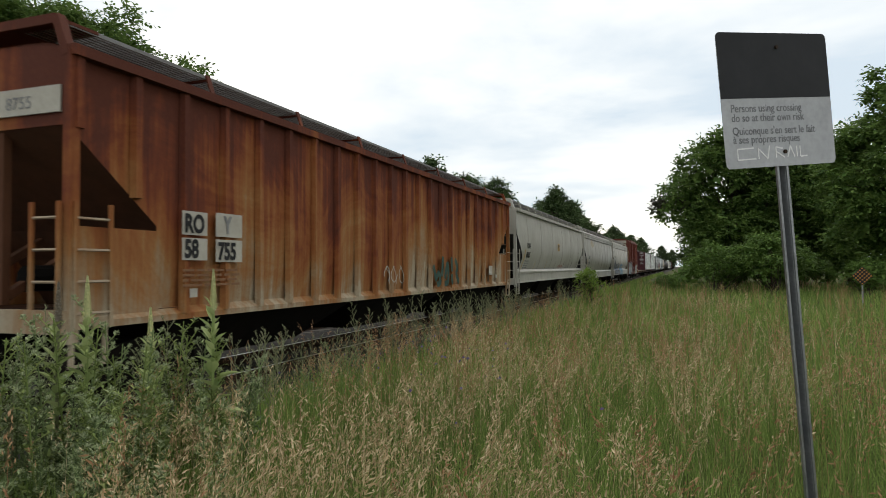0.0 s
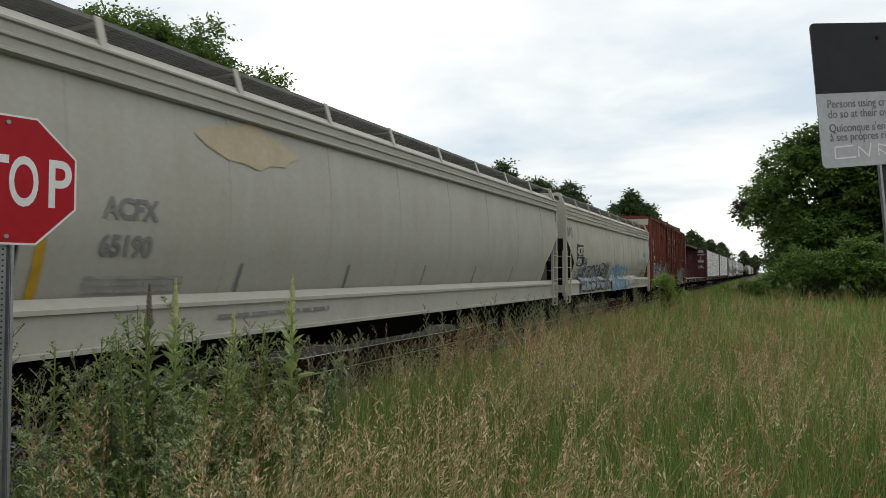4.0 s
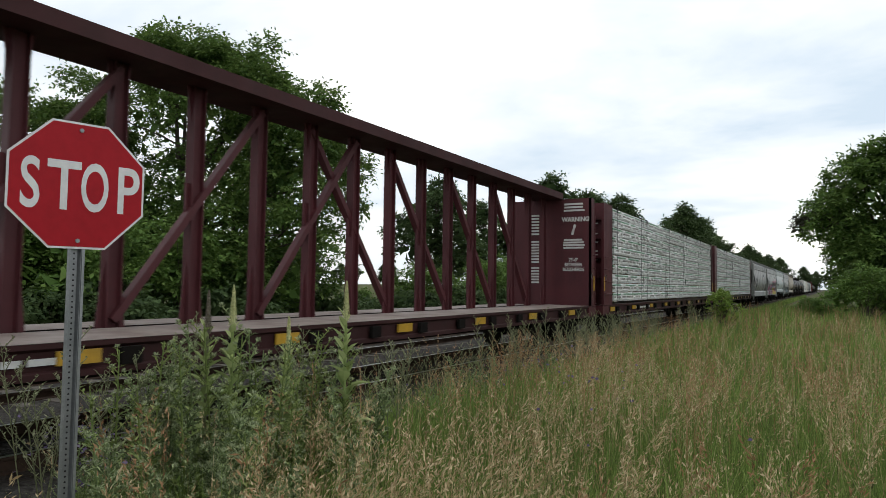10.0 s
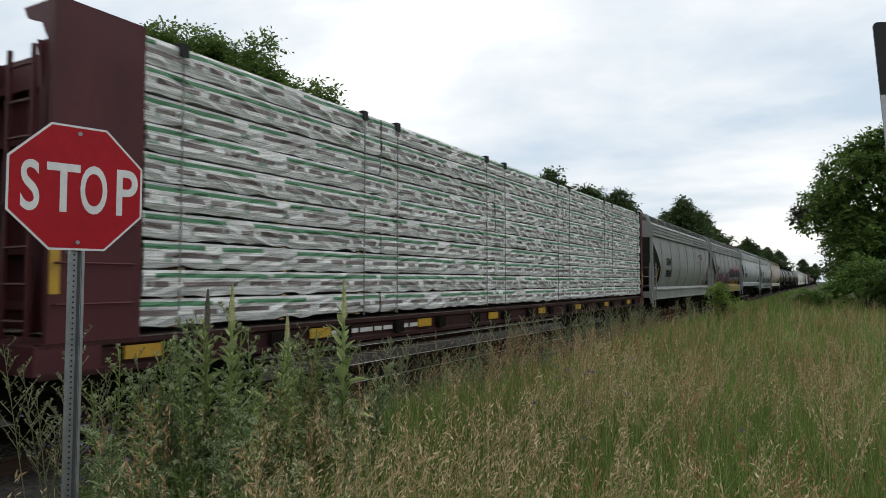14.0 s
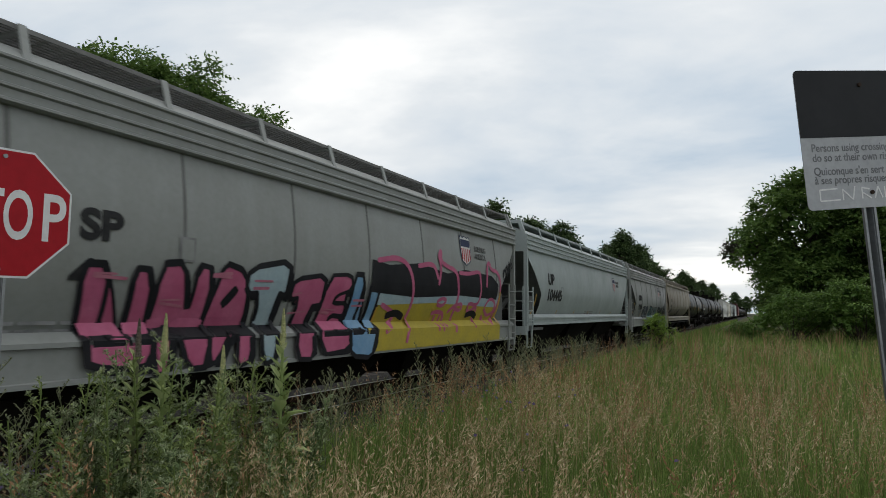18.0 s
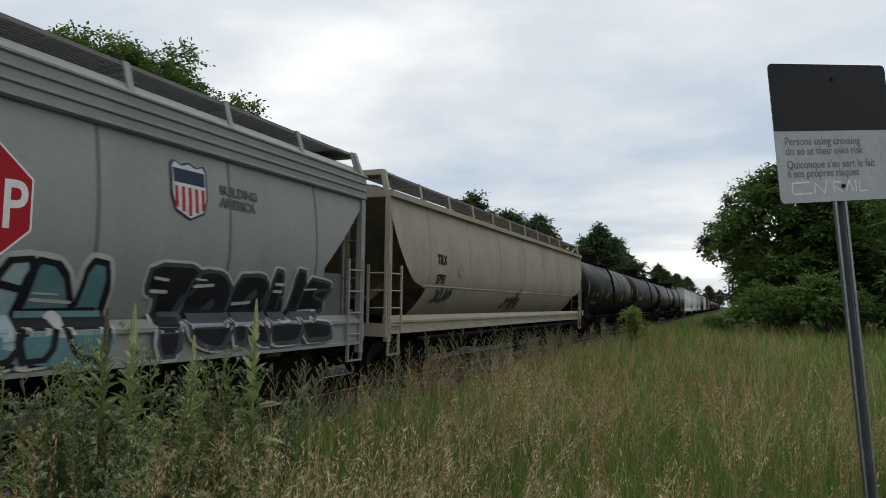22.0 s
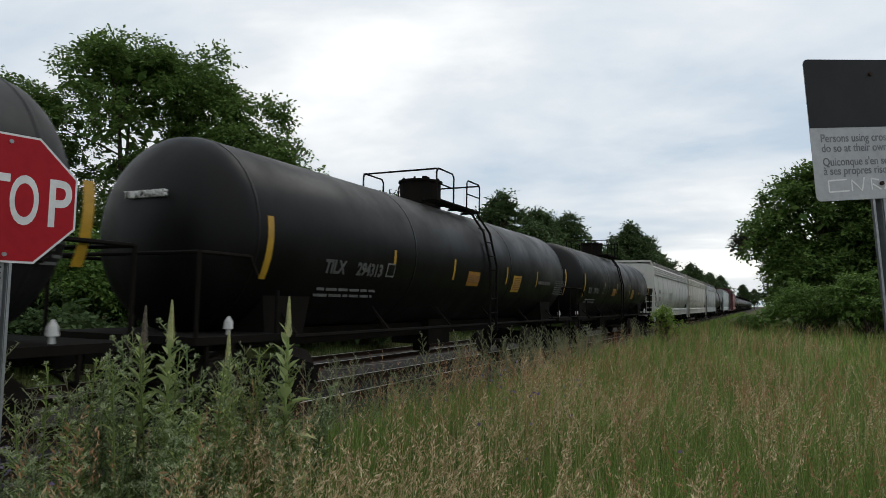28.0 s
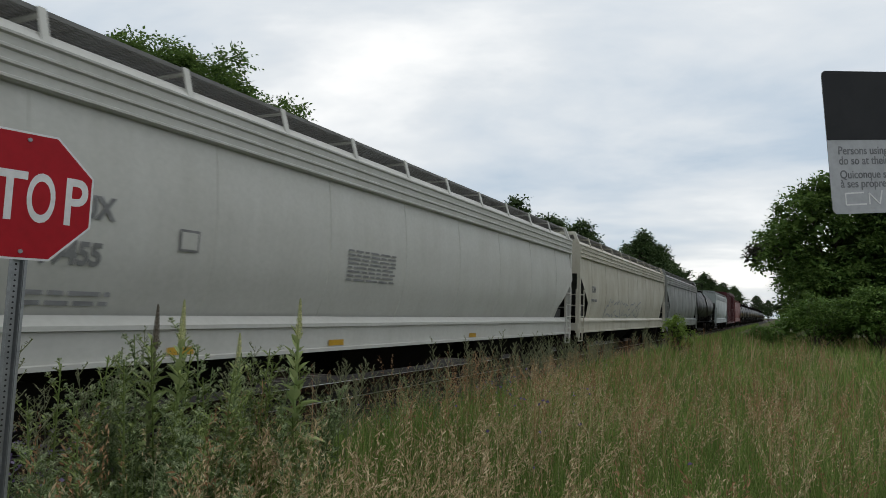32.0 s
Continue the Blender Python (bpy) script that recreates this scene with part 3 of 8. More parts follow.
# ---- tank cars ----
def tank(label, length, body, top=3.98, radius=1.46, name="tank_car", ladder_y=-0.43):
    car = thing(name, label, "tank car", "freight train cars")
    h = length / 2 - 0.5
    zc = top - radius
    bm = bmesh.new()
    n, rows = 40, []
    hy = h - 0.25
    stations = [(-hy, 0.0)]
    for k in range(1, 9):
        a = k * math.pi / 16
        stations.append((-hy + 0.78 * (1 - math.cos(a)), math.sin(a)))
    stations += [(-hy * 0.45, 1.0), (0, 1.0), (hy * 0.45, 1.0)]
    stations += [(-y, r) for y, r in stations[8::-1]]
    for y, r in stations:
        rows.append([(radius * r * math.sin(2 * math.pi * k / n), y, zc + radius * r * math.cos(2 * math.pi * k / n)) for k in range(n + 1)])
    sheet(bm, rows)
    bmesh.ops.remove_doubles(bm, verts=bm.verts, dist=1e-5)
    part("tank_shell", bm, body, car, "", True)
    for y in (-hy + 0.8, -hy * 0.36, hy * 0.30, hy - 0.8):
        bm = bmesh.new()
        ring = [[(r * math.sin(2 * math.pi * k / n), y + d, zc + r * math.cos(2 * math.pi * k / n)) for k in range(n + 1)] for r, d in ((radius - 0.01, -0.03), (radius + 0.005, -0.022), (radius + 0.005, 0.022), (radius - 0.01, 0.03))]
        sheet(bm, ring)
        part("weld_band", bm, body, car, "", True)
    # manway, platform, railing
    bm = bmesh.new()
    rod(bm, (0, -0.2, top - 0.1), (0, -0.2, top + 0.56), 0.52, 20)
    rod(bm, (0, -0.2, top + 0.56), (0, -0.2, top + 0.61), 0.56, 20)
    part("manway", bm, M["under"], car, "black bolted manway housing")
    bm = bmesh.new()
    for k in range(9):
        rod(bm, (0.5 * math.cos(k * 0.7), -0.2 + 0.5 * math.sin(k * 0.7), top + 0.44), (0.5 * math.cos(k * 0.7), -0.2 + 0.5 * math.sin(k * 0.7), top + 0.66), 0.03, 5)
    rod(bm, (0.25, -0.45, top + 0.5), (0.25, -0.45, top + 0.70), 0.07, 6)
    part("valve", bm, M["under"], car)
    for s in (-1, 1):
        bm = bmesh.new()
        for k in range(5):
            bar(bm, (s * (0.62 + k * 0.09), -1.3, top - 0.02), (s * (0.62 + k * 0.09), 1.3, top - 0.02), 0.05, 0.04)
        for y in (-1.2, -0.4, 0.4, 1.2):
            bar(bm, (s * 0.5, y, top - 0.06), (s * 1.02, y, top - 0.06), 0.05, 0.05)
        part("platform", bm, M["under"], car)
        for y0, y1 in ((-1.3, -0.35), (0.45, 1.3)):
            bm = bmesh.new()
            x = s * 1.0
            pts = [(x, y0, top - 0.02), (x, y0, top + 0.62), (x, y0 + 0.08, top + 0.70), (x, y1 - 0.08, top + 0.70), (x, y1, top + 0.62), (x, y1, top - 0.02)]
            for a, b in zip(pts, pts[1:]):
                rod(bm, a, b, 0.022, 6)
            rod(bm, (x, y0, top + 0.35), (x, y1, top + 0.35), 0.018, 5)
            part("railing", bm, M["under"], car)
        for e in (-1.3, 1.3):
            bm = bmesh.new()
            rod(bm, (s * 1.0, e, top + 0.68), (0.0, e, top + 0.68), 0.022, 6)
            part("cross_rail", bm, M["under"], car)
        # side ladder round the shell
        lad = None
        for y in (ladder_y - 0.22, ladder_y + 0.22):
            bm = bmesh.new()
            pts = [(s * (radius + 0.10), y, 0.75), (s * (radius + 0.10), y, zc), (s * (radius * 0.93), y, zc + radius * 0.58), (s * 1.0, y, top - 0.1)]
            for a, b in zip(pts, pts[1:]):
                bar(bm, a, b, 0.05, 0.04, (0, 1, 0))
            lad = part("stile", bm, M["under"], lad) and lad if lad else part("ladder", bm, M["under"], car)
        if ("tank_rung",) not in RUNGS:
            b2 = bmesh.new()
            rod(b2, (0, -0.22, 0), (0, 0.22, 0), 0.017, 5)
            RUNGS[("tank_rung",)] = mesh_of("rung", b2, M["under"])
        for k in range(8):
            z = 0.95 + k * 0.36
            x = radius + 0.10 if z < zc else math.sqrt(max((radius + 0.08) ** 2 - (z - zc) ** 2, 0.3))
            r = part("rung", RUNGS[("tank_rung",)], None, lad)
            r.location = (s * x, ladder_y, z)
        # long running pipe and its legs
        bm = bmesh.new()
        rod(bm, (s * 1.45, -h + 1.9, 1.02), (s * 1.45, h - 1.9, 1.02), 0.035, 6)
        part("grab_pipe", bm, M["under"], car)
        for k in range(6):
            y = (-1 + 2 * k / 5) * (h - 2.0)
            bm = bmesh.new()
            bar(bm, (s * 1.45, y, 1.02), (s * 1.05, y, 1.45), 0.05, 0.04)
            part("pipe_leg", bm, M["under"], car)
        bm = bmesh.new()
        box(bm, min(s * 0.1, s * 0.32), max(s * 0.1, s * 0.32), -h, h, 0.78, 1.08)
        part("centre_sill", bm, M["under"], car)
        for e in (-1, 1):
            # stub platform, posts and rail at the end
            bm = bmesh.new()
            rod(bm, (s * 1.45, e * (h - 1.5), 1.05), (s * 1.45, e * (h - 1.5), 1.7), 0.028, 6)
            part("grab_post", bm, M["under"], car)
            bm = bmesh.new()
            rod(bm, (s * 1.45, e * (h + 0.02), 1.05), (s * 1.45, e * (h + 0.02), 2.15), 0.028, 6)
            rod(bm, (s * 1.45, e * (h + 0.02), 2.15), (s * 1.45, e * (h - 0.9), 2.15), 0.028, 6)
            rod(bm, (s * 1.45, e * (h - 0.9), 2.15), (s * 1.45, e * (h - 1.05), 1.9), 0.028, 6)
            rod(bm, (s * 1.45, e * (h + 0.02), 2.15), (0, e * (h + 0.02), 2.15), 0.028, 6)
            part("handrail", bm, M["under"], car)
            bm = bmesh.new()
            for y in (h - 0.15, h - 0.6):
                bar(bm, (s * 1.47, e * y, 1.05), (s * 1.47, e * y, 0.45), 0.04, 0.05, (1, 0, 0))
            for z in (0.47, 0.78):
                bar(bm, (s * 1.47, e * (h - 0.15), z), (s * 1.47, e * (h - 0.6), z), 0.05, 0.03)
            part("step", bm, M["under"], car)
            bm = bmesh.new()
            prism(bm, [(e * (h - 1.6), 1.0), (e * (h - 2.5), 1.0), (e * (h - 2.75), 1.9), (e * (h - 1.5), 1.9)], 0, min(s * 0.25, s * 1.15), max(s * 0.25, s * 1.15))
            part("saddle", bm, M["under"], car)
    for e in (-1, 1):
        bm = bmesh.new()
        box(bm, -1.5, 1.5, min(e * (h - 1.6), e * (h + 0.05)), max(e * (h - 1.6), e * (h + 0.05)), 0.98, 1.08)
        part("end_platform", bm, M["under"], car)
        bm = bmesh.new()
        rod(bm, (1.25, e * (h - 0.75), 1.16), (1.25, e * (h - 0.75), 1.26), 0.065, 10, 0.055)
        rod(bm, (1.25, e * (h - 0.75), 1.26), (1.25, e * (h - 0.75), 1.33), 0.055, 10, 0.015)
        rod(bm, (1.25, e * (h - 0.75), 1.05), (1.25, e * (h - 0.75), 1.16), 0.03, 6)
        part("vent_valve", bm, M["white_letter"], car, "white painted valve cover")
    bm = bmesh.new()
    box(bm, -0.5, 0.5, -0.6, 0.6, 0.55, 1.3)
    rod(bm, (0, 0, 0.35), (0, 0, 1.2), 0.22, 10)
    part("bottom_outlet", bm, M["under"], car)
    trucks(car, h - 1.95)
    couplers(car, h)
    return car, h, zc, radius


def on_tank(car, zc, radius, y, z, h, w, material, name="reflective_strip", label=""):
    """A thin strip bent to the shell's side, at (y, z), h high and w long."""
    bm = bmesh.new()
    rows = []
    a0 = math.asin(max(-1, min(1, (z - h / 2 - zc) / radius)))
    a1 = math.asin(max(-1, min(1, (z + h / 2 - zc) / radius)))
    r = radius + 0.008
    for k in range(7):
        a = a0 + (a1 - a0) * k / 6
        rows.append([(r * math.cos(a), y - w / 2, zc + r * math.sin(a)), (r * math.cos(a), y + w / 2, zc + r * math.sin(a))])
    sheet(bm, rows)
    return part(name, bm, material, car, label, True)


# ---- boxcar ----
def boxcar(label, length, body, top=5.02, name="boxcar", doors=True, ribs=22):
    car = thing(name, label, "boxcar", "freight train cars")
    h = length / 2 - 0.45
    hw = 1.48
    for s in (-1, 1):
        bm = bmesh.new()
        box(bm, min(s * hw, s * (hw - 0.06)), max(s * hw, s * (hw - 0.06)), -h, h, 0.80, top - 0.12)
        part("side_wall", bm, body, car)
        for k in range(ribs):
            y = -h + 0.06 + (2 * h - 0.12) * k / (ribs - 1)
            if doors and abs(y) < 2.65:
                continue
            bm = bmesh.new()
            prism(bm, [(s * (hw - 0.01), y - 0.11), (s * (hw + 0.075), y - 0.06), (s * (hw + 0.075), y + 0.06), (s * (hw - 0.01), y + 0.11)], 2, 0.84, top - 0.16)
            part("rib", bm, body, car)
        bm = bmesh.new()
        bar(bm, (s * (hw + 0.03), -h, top - 0.14), (s * (hw + 0.03), h, top - 0.14), 0.12, 0.10)
        part("top_chord", bm, body, car)
        bm = bmesh.new()
        bar(bm, (s * (hw + 0.02), -h, 0.74), (s * (hw + 0.02), h, 0.74), 0.10, 0.20)
        part("side_sill", bm, body, car)
        if doors:
            for d, (y0, y1) in enumerate(((-2.28, 0.08), (0.12, 2.66))):
                bm = bmesh.new()
                box(bm, min(s * (hw - 0.01), s * (hw + 0.07)), max(s * (hw - 0.01), s * (hw + 0.07)), y0, y1, 0.92, top - 0.30)
                door = part("door", bm, body, car)
                for z, d in ((1.02, 0.05), (1.45, 0.05), (2.27, 0.08), (2.79, 0.05), (3.46, 0.08), (top - 0.42, 0.07)):
                    bm = bmesh.new()
                    prism(bm, [(s * (hw + 0.06), z - 0.07), (s * (hw + 0.07 + d), z + 0.02), (s * (hw + 0.07 + d), z + 0.05), (s * (hw + 0.06), z + 0.07)], 1, y0 + 0.05, y1 - 0.05)
                    part("door_stiffener", bm, body, door)
                for y in (y0 + 0.05, y1 - 0.05):
                    bm = bmesh.new()
                    bar(bm, (s * (hw + 0.085), y, 0.92), (s * (hw + 0.085), y, top - 0.30), 0.10, 0.08, (s, 0, 0))
                    part("door_edge", bm, body, door)
                for y in (y0 + 0.52, y1 - 0.28):
                    bm = bmesh.new()
                    rod(bm, (s * (hw + 0.16), y, 0.80), (s * (hw + 0.16), y, top - 0.25), 0.030, 6)
                    part("lock_rod", bm, body, door)
                    for z in (1.2, 2.5, 3.8):
                        bm = bmesh.new()
                        box(bm, min(s * (hw + 0.06), s * (hw + 0.20)), max(s * (hw + 0.06), s * (hw + 0.20)), y - 0.07, y + 0.07, z - 0.05, z + 0.05)
                        part("rod_bracket", bm, body, door)
                bm = bmesh.new()
                bar(bm, (s * (hw + 0.19), y0 + 0.52, 2.62), (s * (hw + 0.19), y0 + 1.2, 2.68), 0.05, 0.06)
                bar(bm, (s * (hw + 0.19), y0 + 1.1, 2.45), (s * (hw + 0.19), y0 + 1.1, 2.85), 0.04, 0.05, (1, 0, 0))
                part("door_lever", bm, body, door)
                bm = bmesh.new()
                box(bm, min(s * (hw + 0.06), s * (hw + 0.09)), max(s * (hw + 0.06), s * (hw + 0.09)), (y0 + y1) / 2 + 0.25, (y0 + y1) / 2 + 0.62, 1.50, 1.95)
                part("door_plate", bm, M["oxide_dark"], door, "dark plate")
            for z in (0.86, top - 0.24):
                bm = bmesh.new()
                bar(bm, (s * (hw + 0.09), -5.1, z), (s * (hw + 0.09), 5.4, z), 0.08, 0.08)
                part("door_track", bm, body, car)
            bm = bmesh.new()
            prism(bm, [(s * (hw + 0.02), top - 0.20), (s * (hw + 0.15), top - 0.17), (s * (hw + 0.15), top + 0.04), (s * (hw - 0.02), top + 0.06)], 1, -5.1, 5.4)
            part("door_header", bm, body, car)
        for e in (-1, 1):
            ladder(car, s * (hw + 0.10), min(e * (h - 0.06), e * (h - 0.5)), max(e * (h - 0.06), e * (h - 0.5)), 0.85, 2.3, 4, body)
            bm = bmesh.new()
            for y in (h - 0.06, h - 0.5):
                bar(bm, (s * hw, e * y, 0.95), (s * hw, e * y, 0.5), 0.04, 0.05, (1, 0, 0))
            bar(bm, (s * hw, e * (h - 0.06), 0.52), (s * hw, e * (h - 0.5), 0.52), 0.05, 0.03)
            part("step", bm, body, car)
    bm = bmesh.new()
    prism(bm, [(-hw - 0.05, top - 0.10), (hw + 0.05, top - 0.10), (hw - 0.3, top + 0.03), (0, top + 0.06), (-hw + 0.3, top + 0.03)], 1, -h - 0.02, h + 0.02)
    part("roof", bm, body, car)
    for e in (-1, 1):
        bm = bmesh.new()
        box(bm, -hw, hw, min(e * (h - 0.05), e * h), max(e * (h - 0.05), e * h), 0.80, top - 0.1)
        part("end_wall", bm, body, car)
        for k in range(7):
            z = 1.35 + k * 0.42
            bm = bmesh.new()
            prism(bm, [(e * (h - 0.01), z - 0.13), (e * (h + 0.075), z - 0.05), (e * (h + 0.075), z + 0.05), (e * (h - 0.01), z + 0.13)], 0, -hw + 0.06, hw - 0.06)
            part("end_rib", bm, body, car)
        bm = bmesh.new()
        bar(bm, (-hw, e * (h + 0.03), 1.03), (hw, e * (h + 0.03), 1.03), 0.1, 0.26)
        part("end_sill", bm, body, car)
    bm = bmesh.new()
    box(bm, -0.25, 0.25, -h, h, 0.72, 1.02)
    box(bm, -hw + 0.05, hw - 0.05, -h, h, 0.98, 1.04)
    part("centre_sill", bm, M["under"], car)
    trucks(car, h - 1.9)
    couplers(car, h)
    return car, h, hw


# ---- centre-beam flat cars ----
def centrebeam(label, length, body, top=4.55):
    car = thing("centre_beam_flat_car", label, "flat car", "freight train cars")
    h = length / 2 - 0.45
    hw = 1.42
    deck = 0.98
    for s in (-1, 1):
        bm = bmesh.new()
        prism(bm, [(s * (hw - 0.1), 0.64), (s * hw, 0.64), (s * hw, 0.70), (s * (hw - 0.05), 0.72), (s * (hw - 0.05), deck - 0.08), (s * hw, deck - 0.05), (s * hw, deck), (s * (hw - 0.1), deck)], 1, -h, h)
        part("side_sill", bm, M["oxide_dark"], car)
        bm = bmesh.new()
        sheet(bm, [[(s * hw, -h + 0.6, deck + 0.006), (s * hw, h - 0.6, deck + 0.006)], [(s * 0.12, -h + 0.6, deck + 0.02), (s * 0.12, h - 0.6, deck + 0.02)]])
        part("deck", bm, M["deck"], car, "scuffed pale deck plate")
        for k in range(15):
            y = (-1 + 2 * (k + 0.5) / 15) * (h - 0.9)
            bm = bmesh.new()
            box(bm, min(s * (hw - 0.01), s * (hw + 0.05)), max(s * (hw - 0.01), s * (hw + 0.05)), y - 0.12, y + 0.12, 0.72, 0.90)
            part("winch", bm, M["under"], car)
    n = 18
    wall = 4.34
    for k in range(n + 1):
        y = (-1 + 2 * k / n) * (h - 0.85)
        bm = bmesh.new()
        prism(bm, [(-0.08, y - 0.10), (0.08, y - 0.10), (0.08, y - 0.085), (0.012, y - 0.08), (0.012, y + 0.08), (0.08, y + 0.085), (0.08, y + 0.10), (-0.08, y + 0.10)], 2, deck, top - 0.18)
        prism(bm, [(y - 0.20, deck), (y + 0.20, deck), (y + 0.10, deck + 0.9), (y - 0.10, deck + 0.9)], 0, -0.012, 0.012)
        prism(bm, [(y - 0.10, top - 0.75), (y + 0.10, top - 0.75), (y + 0.17, top - 0.2), (y - 0.17, top - 0.2)], 0, -0.013, 0.013)
        part("post", bm, body, car)
    for k, up in [(k, 1) for k in range(0, 10, 2)] + [(k, -1) for k in range(9, 17, 2)]:
        a, b = [(-1 + 2 * j / n) * (h - 0.85) for j in ((k, k + 2) if up > 0 else (k + 2, k))]
        bm = bmesh.new()
        bar(bm, (0.03 * up, a, deck + 0.1), (0.03 * up, b, top - 0.3), 0.10, 0.13, (1, 0, 0))
        part("diagonal", bm, body, car)
        bm = bmesh.new()
        prism(bm, [((a + b) / 2 - 0.16, 2.45), ((a + b) / 2 + 0.16, 2.45), ((a + b) / 2 + 0.16, 2.95), ((a + b) / 2 - 0.16, 2.95)], 0, -0.02, 0.02)
        part("gusset", bm, body, car)
    bm = bmesh.new()
    prism(bm, [(-0.50, top - 0.22), (0.50, top - 0.22), (0.50, top - 0.02), (0.2, top), (-0.2, top), (-0.50, top - 0.02)], 1, -h + 1.04, h - 0.36)
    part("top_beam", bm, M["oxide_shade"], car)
    for e in (-1, 1):
        inside = 1.05 if e < 0 else 0.37
        bm = bmesh.new()
        box(bm, -hw, hw, min(e * (h - inside + 0.08), e * (h - inside)), max(e * (h - inside + 0.08), e * (h - inside)), deck - 0.05, wall)
        part("bulkhead", bm, body, car)
        for s in (-1, 1):
            bm = bmesh.new()
            box(bm, min(s * hw, s * (hw - 0.08)), max(s * hw, s * (hw - 0.08)), min(e * (h - inside), e * (h - 0.06)), max(e * (h - inside), e * (h - 0.06)), deck, wall)
            part("bulkhead_flange", bm, body, car)
            ladder(car, e * (h - 0.04), s * 1.12 if s < 0 else 0.68, s * 0.68 if s < 0 else 1.12, 1.0, 3.9, 8, body, "y")
            bm = bmesh.new()
            prism(bm, [(s * (hw - 0.09), wall - 0.55), (s * (hw - 0.09), wall), (s * (hw - 0.62), wall), (s * (hw - 0.55), wall - 0.12), (s * (hw - 0.30), wall - 0.20)], 1, min(e * (h - 0.16), e * (h - 0.10)), max(e * (h - 0.16), e * (h - 0.10)))
            part("knee_plate", bm, body, car)
            for z in (1.35, 1.75, 2.15, 2.55):
                bm = bmesh.new()
                y0, y1 = e * (h - inside + 0.12), e * (h - 0.12)
                for a, b in zip([(s * hw, y0, z), (s * (hw + 0.06), y0, z), (s * (hw + 0.06), y1, z)], [(s * (hw + 0.06), y0, z), (s * (hw + 0.06), y1, z), (s * hw, y1, z)]):
                    rod(bm, a, b, 0.012, 5)
                part("grab_iron", bm, body, car)
        for k in range(5):
            z = deck + 0.3 + k * 0.66
            bm = bmesh.new()
            bar(bm, (-hw + 0.08, e * (h - inside + 0.15), z), (hw - 0.08, e * (h - inside + 0.15), z), 0.14, 0.10)
            part("bulkhead_rib", bm, body, car)
        bm = bmesh.new()
        box(bm, -hw, hw, min(e * (h - 0.62), e * (h + 0.05)), max(e * (h - 0.62), e * (h + 0.05)), 0.68, 0.96)
        part("end_sill", bm, body, car)
    bm = bmesh.new()
    prism(bm, [(-0.3, 0.45), (0.3, 0.45), (0.3, deck), (-0.3, deck)], 1, -h + 3.5, h - 3.5)
    box(bm, -0.22, 0.22, -h, h, 0.62, 0.95)
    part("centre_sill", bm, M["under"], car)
    trucks(car, h - 2.0)
    couplers(car, h)
    return car, h, hw, deck


M["deck"] = paint("scuffed_deck_plate", (0.24, 0.20, 0.18), (0.10, 0.06, 0.05), 0.8, 0.6)

# ---- ground, track ----
def ground_height(x, y):
    """A flat meadow that dips a little towards the track's ditch."""
    z = 0.10 * math.sin(x * 0.21 + 1.0) * math.sin(y * 0.13) + 0.05 * math.sin(x * 0.9) * math.sin(y * 0.7 + 1)
    z *= min(1.0, max(0.0, (math.hypot(x, y) - 1) / 6))
    if x < TRACK + 3.6:
        f = min(1.0, TRACK + 3.6 - x) * min(1.0, max(0.0, 1 - (TRACK - 7 - x) / 2.5))
        z = z * (1 - f) - 0.48 * f
    return z


def soil():
    n = Nodes("meadow_soil_and_thatch")
    a = n.noise(0.25, None, 5, 0.6)
    b = n.noise(9.0, None, 6, 0.7)
    col = n.mix(n.ramp(a, [(0.35, 0.0), (0.65, 1.0)]), (0.055, 0.085, 0.022), (0.10, 0.095, 0.035))
    col = n.mix(n.ramp(b, [(0.3, 0.0), (0.7, 0.7)]), col, (0.045, 0.042, 0.018))
    n.bump(b, 0.8, 0.08)
    return n.done(col, 0.95, 0.0, 0.1)


xs = sorted({*np.arange(-14, 14.1, 0.5), *(-3000, -1200, -500, -250, -120, -70, -45, -30, -22, -18, 18, 24, 34, 50, 80, 140, 300, 700, 1500, 3000)})
ys = sorted({*np.arange(-8, 40.1, 0.8), *(-1500, -500, -200, -80, -40, -20, 46, 54, 66, 80, 110, 160, 250, 400, 700, 1200, 2000, 3500)})
bm = bmesh.new()
sheet(bm, [[(x, y, ground_height(x, y)) for y in ys] for x in xs])
tagged(new("ground", mesh_of("ground", bm, soil(), True)), "rough meadow soil under tall grass", "ground", kind="structure")


def gravel():
    n = Nodes("grey_ballast_stone")
    v = n.t.nodes.new("ShaderNodeTexVoronoi")
    v.inputs["Scale"].default_value = 16.0
    n.link(n.co.outputs["Object"], v.inputs["Vector"])
    f = n.noise(1.2, None, 5)
    col = n.mix(v.outputs["Color"], (0.020, 0.018, 0.016), (0.062, 0.057, 0.052))
    col = n.mix(n.ramp(f, [(0.4, 0.0), (0.7, 0.8)]), col, (0.024, 0.017, 0.012))
    n.bump(v.outputs["Distance"], 1.0, 0.05)
    return n.done(col, 0.9, 0.0, 0.2)


M["ballast"] = gravel()
bm = bmesh.new()
profile = [(-8.2, -0.48), (-6.5, -0.30), (-5.7, -0.25), (-3.0, -0.25), (-2.0, -0.22), (-1.35, -0.17), (1.35, -0.17), (2.0, -0.23), (2.9, -0.42), (3.2, -0.55)]
yy = sorted({*np.arange(-30, 60, 1.5), *np.arange(60, 1500, 60), -400, -200, -100, -60})
random.seed(5)
sheet(bm, [[(TRACK + px, y, pz + (random.uniform(-0.025, 0.025) if -6.6 < px < 2.9 else 0)) for y in yy] for px, pz in profile])
tagged(new("ballast", mesh_of("ballast", bm, M["ballast"], True)), "grey crushed stone ballast bed of the railway", "ballast", kind="structure")
